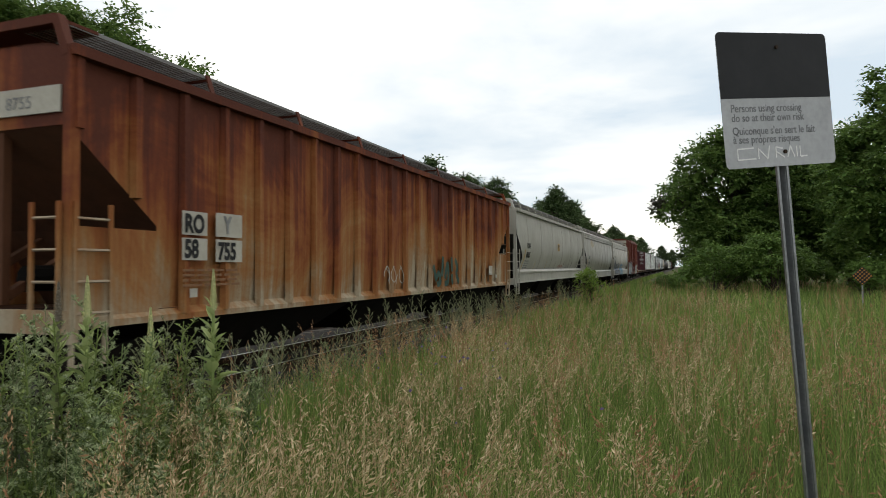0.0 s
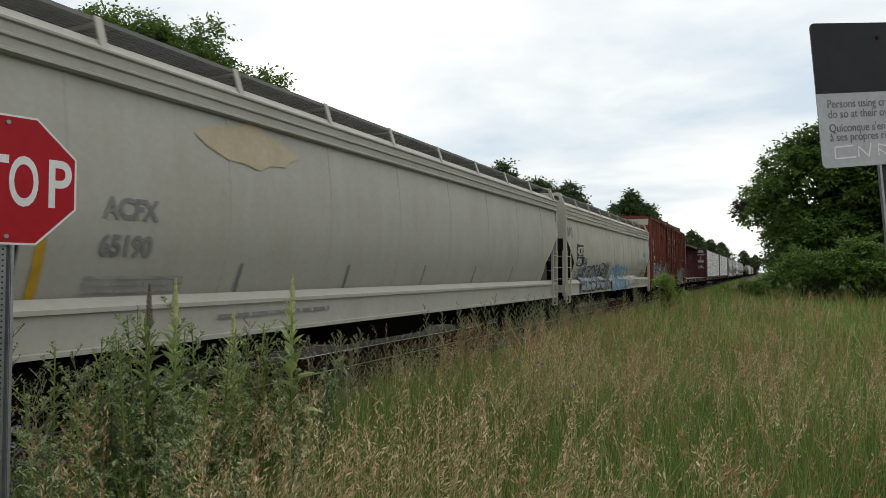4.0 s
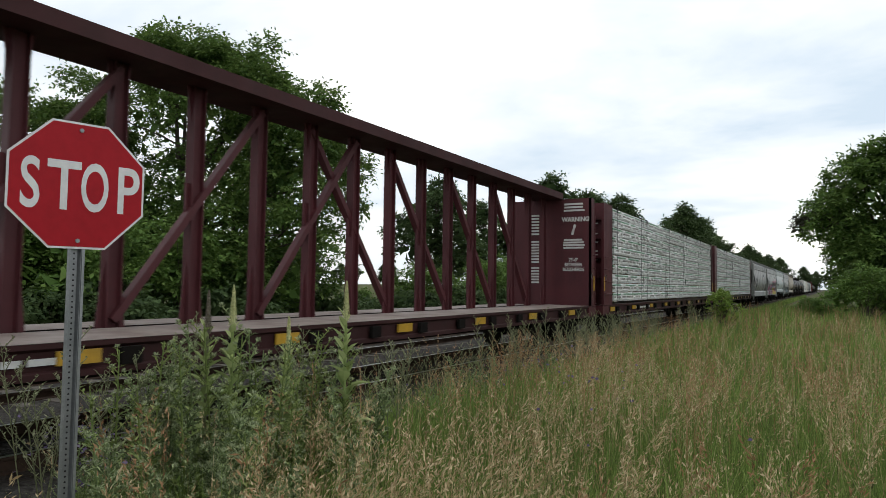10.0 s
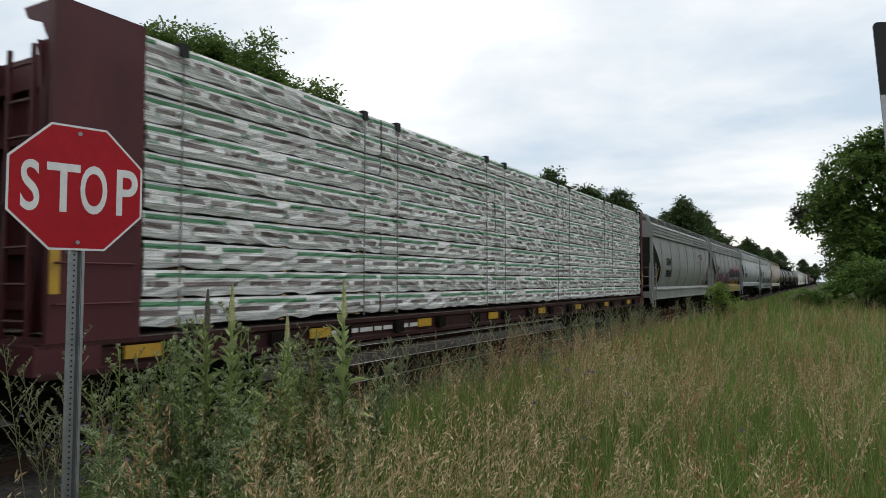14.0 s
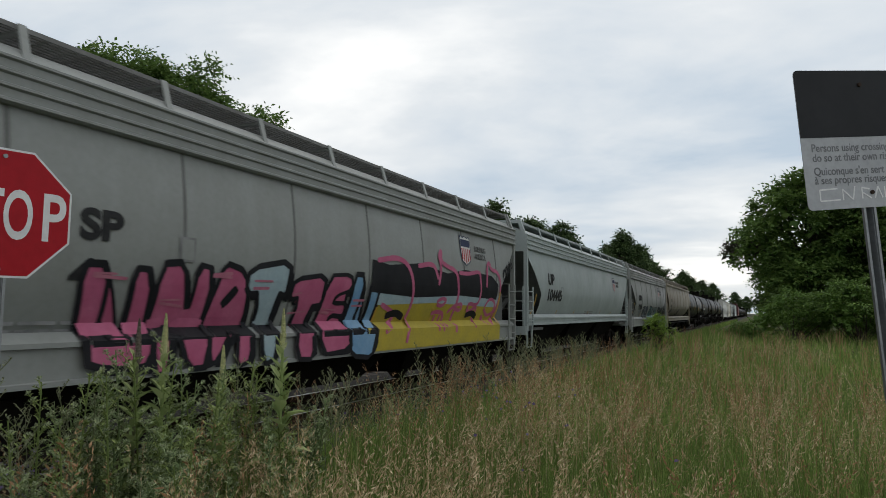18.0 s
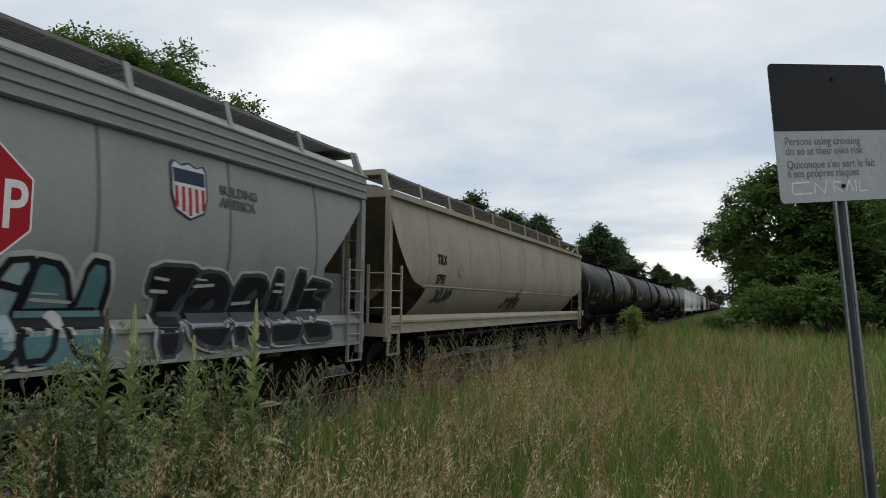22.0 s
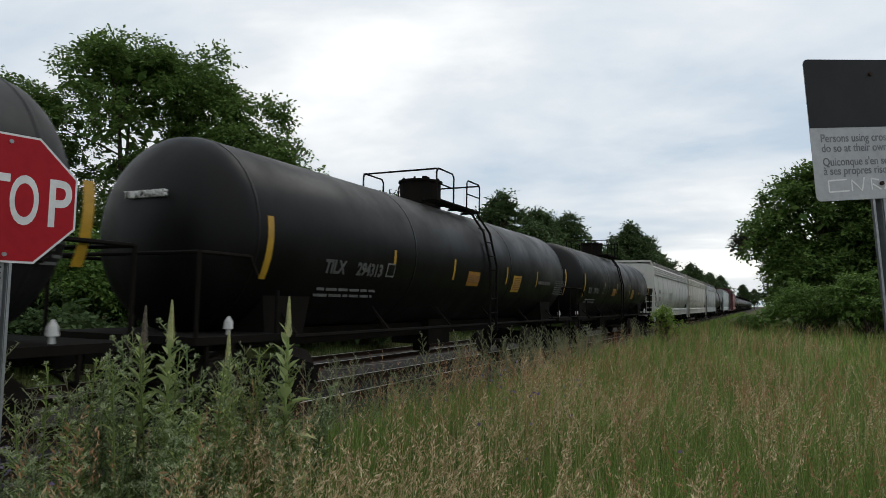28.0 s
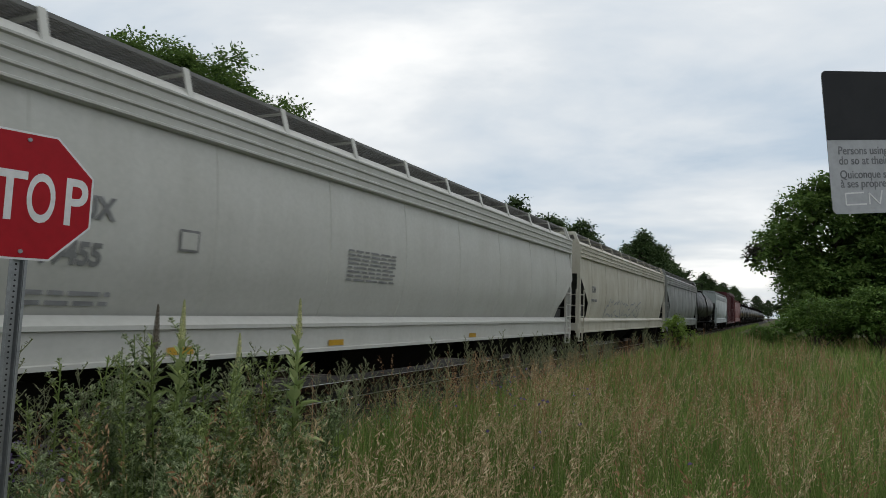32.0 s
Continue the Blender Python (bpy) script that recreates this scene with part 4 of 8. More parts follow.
for centre, level, s in ((TRACK, TOP, -1), (TRACK, TOP, 1), (TRACK_2, TOP_2, -1), (TRACK_2, TOP_2, 1)):
    x = centre + s * 0.755
    bm = bmesh.new()
    prism(bm, [(x - 0.07, level - 0.172), (x + 0.07, level - 0.172), (x + 0.07, level - 0.158), (x + 0.012, level - 0.14), (x + 0.012, level - 0.045), (x + 0.036, level - 0.035), (x + 0.036, level - 0.004), (x - 0.036, level - 0.004), (x - 0.036, level - 0.035), (x - 0.012, level - 0.045), (x - 0.012, level - 0.14), (x - 0.07, level - 0.158)], 1, -400, 1500)
    rail = tagged(new("rail", mesh_of("rail", bm, M["rail_rust"])), "rusted steel rail with a polished head", "rail", kind="structure")
    bm = bmesh.new()
    box(bm, x - 0.030, x + 0.030, -400, 1500, level - 0.003, level)
    part("rail_head", bm, M["tread"], rail, "polished running surface")

# ties: those by the meadow one by one, the rest joined
bm = bmesh.new()
prism(bm, [(-0.115, -0.09), (0.115, -0.09), (0.115, 0.045), (0.09, 0.06), (-0.09, 0.06), (-0.115, 0.045)], 0, -1.3, 1.3)
for v in bm.verts:
    v.co += Vector((0, random.uniform(-0.008, 0.008), random.uniform(-0.008, 0.008)))
TIE = mesh_of("tie", bm, M["tie"])
track = thing("tie_bed", "weathered creosoted wooden ties under the rails", "ties", kind="structure")
rest = bmesh.new()
for k in range(-30, 700):
    y = k * 0.54
    if -4 < y < 60:
        t = part("tie", TIE, None, track)
        t.location = (TRACK + random.uniform(-0.04, 0.04), y + random.uniform(-0.03, 0.03), TOP - 0.235)
        t.rotation_euler = (0, 0, random.uniform(-0.015, 0.015))
    else:
        box(rest, TRACK - 1.3, TRACK + 1.3, y - 0.115, y + 0.115, TOP - 0.30, TOP - 0.176)
for k in range(-30, 500):
    y = k * 0.54 + random.uniform(-0.03, 0.03)
    box(rest, TRACK_2 - 1.3, TRACK_2 + 1.3, y - 0.115, y + 0.115, TOP_2 - 0.30, TOP_2 - 0.165)
tagged(part("far_ties", rest, M["tie"], track), kind="stuff")

# ---- signs ----
def octagon(r):
    return [(r / math.cos(math.pi / 8) * math.cos(math.pi / 8 + k * math.pi / 4), r / math.cos(math.pi / 8) * math.sin(math.pi / 8 + k * math.pi / 4)) for k in range(8)]


def channel_post(parent, z0, z1, z_back, w=0.075):
    """A U-channel sign post along local y, behind the plate, with its row of holes."""
    bm = bmesh.new()
    d = 0.035
    prism(bm, [(-w / 2, z_back), (-w / 2 + 0.012, z_back), (-w / 2 + 0.022, z_back - d + 0.004), (w / 2 - 0.022, z_back - d + 0.004), (w / 2 - 0.012, z_back), (w / 2, z_back), (w / 2, z_back - 0.004), (w / 2 - 0.016, z_back - 0.006), (w / 2 - 0.024, z_back - d), (-w / 2 + 0.024, z_back - d), (-w / 2 + 0.016, z_back - 0.006), (-w / 2, z_back - 0.004)], 1, z0, z1)
    post = part("post", bm, M["galv"], parent, "galvanised steel channel post")
    bm = bmesh.new()
    for k in range(int((z1 - z0) / 0.0254)):
        y = z0 + 0.02 + k * 0.0254
        if y < -0.3:
            rod(bm, (0, y, z_back - d + 0.0035), (0, y, z_back - d + 0.0055), 0.0048, 6)
    tagged(part("post_hole", bm, M["black_letter"], post), kind="stuff")


def stop_sign():
    sign = thing("stop_sign", "red octagonal stop sign on a galvanised channel post", "road sign")
    bm = bmesh.new()
    prism(bm, octagon(0.300), 2, 0.0, 0.003)
    part("plate", bm, M["sign_white"], sign, "white bordered aluminium plate")
    bm = bmesh.new()
    prism(bm, octagon(0.290), 2, 0.003, 0.0042)
    part("red_face", bm, M["sign_red"], sign)
    for ch, x, w in (("S", -0.206, 0.72), ("T", -0.066, 0.93), ("O", 0.069, 0.62), ("P", 0.219, 0.86)):
        lettering("letter", ch, 0.325, M["sign_white"], sign, Matrix.Translation((x, -0.115, 0.0050)), "", 0.0008, "CENTER", w * 0.8, 0.0045)
    for y in (-0.262, 0.262):
        bm = bmesh.new()
        rod(bm, (0, y, 0.004), (0, y, 0.012), 0.010, 8)
        part("bolt", bm, M["galv"], sign)
    channel_post(sign, -2.55, 0.28, -0.001)
    return sign


d14 = radians(14)
stop = stop_sign()
stop.matrix_world = Matrix(((math.sin(d14), 0, math.cos(d14), -3.170), (math.cos(d14), 0, -math.sin(d14), 1.834), (0, 1, 0, 2.172), (0, 0, 0, 1)))


def notice():
    sign = thing("crossing_notice", "leaning black and white private crossing notice on a channel post", "sign")
    W, H = 0.630, 0.598

    def rounded(w, h0, h1, r):
        out = []
        for cx, cy, a in ((w / 2 - r, h1 - r, 0), (-w / 2 + r, h1 - r, 90), (-w / 2 + r, h0 + r, 180), (w / 2 - r, h0 + r, 270)):
            out += [(cx + r * math.cos(radians(a + k * 22.5)), cy + r * math.sin(radians(a + k * 22.5))) for k in range(5)]
        return out
    bm = bmesh.new()
    prism(bm, rounded(W, -H / 2, H / 2, 0.022), 2, 0.0, 0.003)
    part("plate", bm, M["notice_white"], sign, "faded white enamelled plate")
    bm = bmesh.new()
    up = [(x, y) for x, y in rounded(W - 0.002, -0.2, H / 2 - 0.001, 0.022) if y > 0] + [(-W / 2 + 0.001, 0.008), (W / 2 - 0.001, 0.008)]
    prism(bm, up, 2, 0.003, 0.0042)
    part("dark_panel", bm, M["notice_dark"], sign, "dark upper panel")
    for k, line in enumerate(("Persons using crossing", "do so at their own risk", "Quiconque s'en sert le fait", "à ses propres risques")):
        y = (-0.052, -0.094, -0.152, -0.190)[k]
        lettering("writing", line, 0.048, M["notice_ink"], sign, Matrix.Translation((-0.268, y, 0.0036)), "", 0.0005, "LEFT", 0.92, 0.0006)
    # hand-drawn pale strokes along the foot of the plate
    strokes = [((-0.25, -0.215), (-0.16, -0.212)), ((-0.25, -0.215), (-0.25, -0.262)), ((-0.25, -0.262), (-0.15, -0.260)), ((-0.135, -0.262), (-0.135, -0.215)), ((-0.135, -0.215), (-0.085, -0.262)), ((-0.085, -0.262), (-0.07, -0.205)), ((-0.035, -0.26), (-0.035, -0.212)), ((-0.035, -0.212), (0.005, -0.22)), ((-0.03, -0.235), (0.012, -0.26)), ((0.03, -0.26), (0.05, -0.21)), ((0.05, -0.21), (0.07, -0.26)), ((0.085, -0.26), (0.085, -0.212)), ((0.105, -0.212), (0.105, -0.26)), ((0.105, -0.26), (0.145, -0.258))]
    for a, b in strokes:
        bm = bmesh.new()
        bar(bm, (*a, 0.0036), (*b, 0.0036), 0.006, 0.0012)
        part("scratched_stroke", bm, M["sign_white"], sign, "pale hand-drawn stroke")
    for y in (-0.235, 0.235):
        bm = bmesh.new()
        rod(bm, (0.015, y, 0.003), (0.015, y, 0.011), 0.009, 8)
        part("bolt", bm, M["rail_rust"], sign)
    channel_post(sign, -2.62, 0.27, -0.001, 0.066)
    return sign


cn = notice()
ux = Vector((0.498, 0.396, 0.060)).normalized()
uy = Vector((-0.056, -0.050, 0.592))
uy = (uy - ux * uy.dot(ux)).normalized()
uz = ux.cross(uy)
cn.matrix_world = Matrix(((ux.x, uy.x, uz.x, 0.392), (ux.y, uy.y, uz.y, 3.260), (ux.z, uy.z, uz.z, 2.487), (0, 0, 0, 1)))

# ---- foliage ----
def foliage(name, dark, mid, light, through_light=0.35, rough=0.8, uneven=0.55):
    n = Nodes(name)
    col = n.ramp(n.island(), [(0.0, dark), (0.5, mid), (1.0, light)])
    big = n.noise(0.5, None, 3)
    col = n.mix(n.ramp(big, [(0.35, 0.0), (0.7, uneven)]), col, tuple(0.6 * c for c in dark))
    n.done(col, rough, 0.0, 0.12)
    tr = n.t.nodes.new("ShaderNodeBsdfTranslucent")
    n.link(n.mix(0.5, col, light), tr.inputs[0])
    mx = n.t.nodes.new("ShaderNodeMixShader")
    mx.inputs[0].default_value = through_light
    out = n.t.nodes["Material Output"]
    n.link(n.b.outputs[0], mx.inputs[1])
    n.link(tr.outputs[0], mx.inputs[2])
    n.link(mx.outputs[0], out.inputs[0])
    return n.m


M["leaf"] = foliage("deciduous_leaves", (0.042, 0.086, 0.022), (0.088, 0.160, 0.036), (0.180, 0.265, 0.070), 0.34, 0.6, 0.4)
M["leaf_light"] = foliage("young_green_leaves", (0.055, 0.110, 0.024), (0.100, 0.180, 0.040), (0.170, 0.260, 0.065), 0.3, 0.6, 0.3)
M["leaf_bright"] = foliage("bright_yellow_green_leaves", (0.10, 0.17, 0.03), (0.18, 0.28, 0.05), (0.28, 0.38, 0.09), 0.4, 0.6, 0.1)
M["leaf_far"] = foliage("distant_leaves", (0.034, 0.060, 0.024), (0.060, 0.098, 0.036), (0.100, 0.148, 0.056), 0.3, 0.7, 0.4)
M["leaf_grey"] = foliage("grey_green_dry_leaves", (0.06, 0.065, 0.045), (0.10, 0.10, 0.075), (0.15, 0.14, 0.11))
M["weed"] = foliage("thistle_leaves", (0.042, 0.070, 0.026), (0.160, 0.218, 0.094), (0.450, 0.520, 0.280), 0.18, uneven=0.15)
M["weed_yellow"] = foliage("yellow_green_weed_leaves", (0.056, 0.086, 0.024), (0.160, 0.215, 0.066), (0.370, 0.430, 0.160), 0.18, uneven=0.15)
M["thistle_head"] = foliage("prickly_thistle_buds", (0.16, 0.20, 0.11), (0.27, 0.32, 0.18), (0.44, 0.48, 0.30), 0.15, 0.8, 0.1)
M["weed_dry"] = foliage("greyish_dry_weed_heads", (0.11, 0.125, 0.065), (0.20, 0.215, 0.120), (0.36, 0.37, 0.24), uneven=0.15)
M["mullein"] = foliage("woolly_mullein_leaves", (0.190, 0.265, 0.095), (0.300, 0.375, 0.145), (0.430, 0.490, 0.230), 0.3, 0.8, 0.1)
M["spike"] = foliage("mullein_spike", (0.34, 0.37, 0.20), (0.52, 0.54, 0.30), (0.80, 0.76, 0.42), 0.2, 0.8, 0.1)
M["spike_old"] = foliage("dead_mullein_spike", (0.12, 0.10, 0.08), (0.22, 0.19, 0.15), (0.36, 0.32, 0.27), 0.1, 0.9)
M["grass"] = foliage("green_grass_blades", (0.045, 0.090, 0.017), (0.136, 0.222, 0.043), (0.335, 0.430, 0.132))
M["verge"] = foliage("rank_verge_blades", (0.030, 0.048, 0.012), (0.048, 0.075, 0.018), (0.080, 0.112, 0.032))
M["straw"] = foliage("straw_coloured_seed_heads", (0.22, 0.155, 0.072), (0.42, 0.305, 0.165), (0.68, 0.56, 0.36), 0.2, 0.7, 0.2)
M["russet"] = foliage("russet_seed_heads", (0.18, 0.092, 0.045), (0.33, 0.185, 0.095), (0.52, 0.33, 0.19), 0.2, 0.7, 0.2)
M["purple"] = foliage("purple_vetch_flowers", (0.10, 0.07, 0.16), (0.18, 0.14, 0.26), (0.32, 0.27, 0.38), 0.3, 0.7)
M["bark"] = plain("grey_brown_bark", (0.085, 0.065, 0.05), (0.05, 0.04, 0.032), 6, 0.95, 0.0, 0.8)


def raw_mesh(name, verts, faces, material):
    """A mesh from arrays: verts (n, 3), faces (m, k)."""
    me = bpy.data.meshes.new(name)
    verts, faces = np.asarray(verts, np.float32), np.asarray(faces, np.int32)
    k = faces.shape[1]
    me.vertices.add(len(verts))
    me.vertices.foreach_set("co", verts.ravel())
    me.loops.add(faces.size)
    me.loops.foreach_set("vertex_index", faces.ravel())
    me.polygons.add(len(faces))
    me.polygons.foreach_set("loop_start", np.arange(0, faces.size, k, dtype=np.int32))
    me.polygons.foreach_set("loop_total", np.full(len(faces), k, np.int32))
    me.update(calc_edges=True)
    me.materials.append(material)
    return me


def unit(v):
    return v / np.maximum(np.linalg.norm(v, axis=1, keepdims=True), 1e-9)


def leaf_mesh(name, at, size, material, rng, long=1.7, lift=0.25):
    """Leaves as folded four-sided blades at the given places."""
    n = len(at)
    d = rng.normal(size=(n, 3))
    d[:, 2] = d[:, 2] * 0.6 - lift * 0.3
    d = unit(d)
    up = rng.normal(size=(n, 3)) * 0.6 + (0, 0, 1.0)
    s = unit(np.cross(d, up))
    nn = np.cross(s, d)
    L = (size * rng.uniform(0.6, 1.25, n))[:, None]
    W = L / long / 2
    base = at - d * L * 0.5
    v = np.stack([base, base + d * L * 0.5 + s * W + nn * W * 0.35, base + d * L, base + d * L * 0.5 - s * W + nn * W * 0.35], 1)
    idx = np.arange(n)[:, None] * 4
    return raw_mesh(name, v.reshape(-1, 3), idx + np.array([[0, 1, 2, 3]]), material)


def crown(rng, lobes, tufts, per, tuft, leaflet, pairs, material):
    """A crown of rounded tufts on the skin of several lobes (centre, radii): sprays of paired leaflets over each tuft, coarse leaves inside."""
    vol = np.array([r[0] * r[1] * r[2] for _, r in lobes]) ** 0.67
    pick = rng.choice(len(lobes), tufts, p=vol / vol.sum())
    c = np.array([lobes[i][0] for i in pick], float)
    r = np.array([lobes[i][1] for i in pick], float)
    o = unit(rng.normal(size=(tufts, 3)) + (0, 0, 0.25))
    o[:, 2] = np.where(o[:, 2] < -0.55, -o[:, 2], o[:, 2])
    mid = c + o * r * (rng.uniform(0.60, 1.0, tufts) ** 0.6)[:, None]
    rad = tuft * rng.uniform(0.65, 1.35, tufts)
    n = tufts * per
    d = unit(np.repeat(o, per, 0) * 0.55 + rng.normal(size=(n, 3)) * 0.75 + (0, 0, 0.42))
    tip = np.repeat(mid, per, 0) + d * (np.repeat(rad, per) * rng.uniform(0.5, 1.12, n))[:, None] * (1, 1, 0.78)
    span_l = leaflet * pairs * 0.85
    run = unit(d * (1, 1, 0.5) + rng.normal(size=(n, 3)) * 0.45 - (0, 0, 0.28))
    side = unit(np.cross(run, rng.normal(size=(n, 3)) * 0.35 + (0, 0, 1.0)))
    at, way = [], []
    for k in range(pairs):
        for s in (-1, 1):
            at.append(tip + run * span_l * (k / pairs - 0.4))
            way.append(side * s * 0.85 + run * 0.5 - (0, 0, 0.22) + rng.normal(size=(n, 3)) * 0.16)
    at.append(tip + run * span_l * 0.6)
    way.append(run + rng.normal(size=(n, 3)) * 0.1 - (0, 0, 0.2))
    at, way = np.concatenate(at), unit(np.concatenate(way))
    m = len(at)
    L = leaflet * rng.uniform(0.7, 1.25, m)
    # coarse inner leaves
    k = tufts * max(4, per // 8)
    q = rng.choice(len(lobes), k, p=vol / vol.sum())
    inner = np.array([lobes[i][0] for i in q], float) + unit(rng.normal(size=(k, 3))) * np.array([lobes[i][1] for i in q], float) * (rng.uniform(0, 0.72, k) ** 0.45)[:, None]
    at, way, L = np.concatenate([at, inner]), np.concatenate([way, unit(rng.normal(size=(k, 3)) * (1, 1, 0.5))]), np.concatenate([L, leaflet * rng.uniform(2.2, 4.0, k)])
    s = unit(np.cross(way, rng.normal(size=(len(at), 3)) * 0.4 + (0, 0, 1.0)))
    up = np.cross(s, way)
    L = L[:, None]
    W = L * 0.30
    v = np.stack([at, at + way * L * 0.45 + s * W + up * W * 0.3, at + way * L, at + way * L * 0.45 - s * W + up * W * 0.3], 1)
    return raw_mesh("crown", v.reshape(-1, 3), np.arange(len(at))[:, None] * 4 + np.array([[0, 1, 2, 3]]), material), mid


def limb(bm, a, b, r0, r1, bend, rng, seg=5):
    """A tapered, slightly crooked limb."""
    a, b = Vector(a), Vector(b)
    pts = [a.lerp(b, k / 4) + (Vector(rng.normal(size=3)) * bend if 0 < k < 4 else Vector()) for k in range(5)]
    for k in range(4):
        rod(bm, pts[k], pts[k + 1], r0 + (r1 - r0) * k / 4, seg, r0 + (r1 - r0) * (k + 1) / 4)


def tree(label, seed, height, lobes, tufts, per, tuft, leaflet, pairs, material, trunk_r=0.28, name="tree", group="trees along the railway"):
    """A trunk with limbs to each lobe, twigs to the clumps, and a crown of single leaves."""
    rng = np.random.default_rng(seed)
    t = thing(name, label, "tree" if name == "tree" else "shrub", group)
    mesh, mids = crown(rng, lobes, tufts, per, tuft, leaflet, pairs, material)
    part("crown", mesh, None, t)
    bm = bmesh.new()
    if trunk_r > 0.05:
        fork = height * 0.30
        limb(bm, (0, 0, -0.3), (rng.normal() * 0.2, rng.normal() * 0.2, fork), trunk_r * 1.2, trunk_r * 0.8, 0.04, rng, 8)
        for c, r in lobes:
            limb(bm, (0, 0, fork * rng.uniform(0.7, 1.0)), c, trunk_r * 0.55, trunk_r * 0.15, 0.12, rng, 6)
        for m in mids[::max(1, len(mids) // 60)]:
            c = min(lobes, key=lambda l: (Vector(l[0]) - Vector(m)).length)[0]
            limb(bm, Vector(c).lerp(Vector((0, 0, fork)), 0.3), m, trunk_r * 0.16, 0.02, 0.12, rng, 4)
    else:
        for m in mids[::max(1, len(mids) // 24)]:
            limb(bm, (rng.normal() * 0.12, rng.normal() * 0.12, -0.1), m, 0.022, 0.006, 0.04, rng, 4)
    part("trunk", bm, M["bark"], t)
    return t


def put(t, x, y, turn=0.0, scale=1.0):
    t.matrix_world = Matrix.Translation((x, y, 0)) @ Matrix.Rotation(turn, 4, "Z") @ Matrix.Scale(scale, 4)
    return t


def stand(t, x, y, turn, scale):
    """A copy of a tree at another place and size."""
    base = t.scale.copy()
    t.scale = (scale, scale, scale)
    c = copy_thing(t, Matrix.Translation((x, y, ground_height(x, y))) @ Matrix.Rotation(turn, 4, "Z"))
    t.scale = base
    return c


# trees beyond the track
CROWN = [((0, 0, 9.2), (3.6, 3.6, 3.0)), ((-4.8, -3.4, 7.4), (2.2, 2.2, 2.2)), ((-4.0, -2.0, 7.9), (2.3, 2.3, 2.3)), ((3.4, 2.4, 8.1), (2.5, 2.5, 2.5)), ((1.0, 1.6, 5.6), (3.6, 3.4, 2.2)), ((-0.6, -0.4, 11.2), (1.5, 1.5, 1.6)), ((2.4, 1.3, 10.5), (1.8, 1.8, 1.6)), ((5.4, 1.6, 5.8), (2.4, 2.3, 2.4)),
         ((-5.2, -1.6, 5.6), (2.2, 2.2, 2.2)), ((-2.4, -0.8, 3.0), (2.8, 2.4, 2.0)), ((2.6, -0.4, 3.0), (2.9, 2.5, 2.0)), ((5.6, 0.3, 2.6), (2.2, 2.2, 1.8))]
walnut = put(tree("tall green ash tree beyond the railway", 3, 13.2, CROWN, 250, 66, 0.90, 0.185, 3, M["leaf"]), -22.95, 18.3, 0.0, 0.945)
far_tree = put(tree("distant green tree beside the railway", 21, 12.5, [((0, 0, 8.4), (3.2, 3.2, 3.4)), ((-2.6, 0.4, 6.4), (2.4, 2.4, 2.4)), ((2.6, -0.4, 6.8), (2.6, 2.6, 2.4)), ((0.4, 0.2, 11.2), (1.6, 1.6, 1.4)), ((0, 0, 3.6), (3.0, 3.0, 2.2))], 100, 22, 1.05, 0.40, 2, M["leaf_far"]), -23.6, 63.0, 0.0, 0.97)
LINE = [(-21.8, 82.0, 1.1, 0.98), (-27.5, 70.0, 2.0, 0.9), (-22.6, 70.0, 4.2, 0.9), (-23.5, 77.0, 0.4, 0.95), (-22.6, 96.0, 5.2, 0.78), (-19.0, 93.0, 3.2, 0.76), (-18.5, 104.0, 2.4, 1.07), (-16.3, 108.0, 0.7, 0.94), (-20.5, 116.0, 0.3, 1.08), (-18.5, 126.0, 4.0, 0.9), (-17.6, 190.0, 1.7, 0.98), (-18.5, 214.0, 5.0, 0.95), (-19.0, 280.0, 0.8, 1.1), (-19.0, 340.0, 2.9, 1.2),
        (-34.0, 38.0, 3.3, 0.40), (-25.4, 43.2, 4.4, 0.74), (-40.0, 38.0, 1.5, 0.42), (-42.0, 28.0, 5.5, 0.36), (-32.0, 64.0, 0.2, 0.8), (-26.0, 92.0, 3.0, 0.75), (-40.0, 15.0, 3.0, 0.8), (-34.0, 5.0, 0.9, 0.85), (-24.0, 138.0, 1.2, 0.9), (-22.0, 160.0, 2.2, 0.85),
        (-185.0, 240.0, 0.3, 0.9), (-176.0, 252.0, 2.1, 0.8), (-196.0, 246.0, 4.0, 0.85), (-167.0, 246.0, 5.2, 0.8), (-11.0, 420.0, 1.0, 1.1), (-6.0, 470.0, 2.0, 1.0), (2.0, 480.0, 3.0, 1.1), (9.0, 440.0, 4.0, 1.0)]
for x, y, turn, s in LINE:
    stand(far_tree, x, y, turn, s)

# trees and bushes round the meadow
oak = put(tree("big dark green tree at the meadow's edge", 31, 13.5, [((0, 0, 8.8), (3.9, 3.9, 3.4)), ((-3.0, 0, 6.6), (2.6, 2.8, 2.4)), ((3.0, 0.5, 7.0), (3.0, 3.0, 2.8)), ((0.8, 0, 11.5), (1.9, 1.9, 1.4)), ((0, -1.0, 4.0), (3.6, 3.4, 2.4)), ((-2.0, 0, 9.9), (1.7, 1.7, 1.5)), ((3.6, 0, 10.2), (1.5, 1.5, 1.3)), ((-1.4, -0.4, 2.2), (3.0, 2.8, 2.0)), ((3.2, -0.5, 2.6), (3.2, 2.8, 2.4))], 220, 40, 1.0, 0.31, 2, M["leaf"], group="trees round the meadow"), 3.9, 59.0)
dry = put(tree("tree with a thin branch end of sparse grey leaves", 33, 19, [((-4.9, 0.2, 6.9), (1.4, 1.0, 0.8)), ((-5.8, 0.2, 6.5), (0.6, 0.6, 0.45)), ((-3.6, 0.0, 6.6), (0.9, 0.8, 0.6))], 26, 12, 0.40, 0.19, 2, M["leaf_grey"], 0.10, group="trees round the meadow"), 3.9, 59.2)
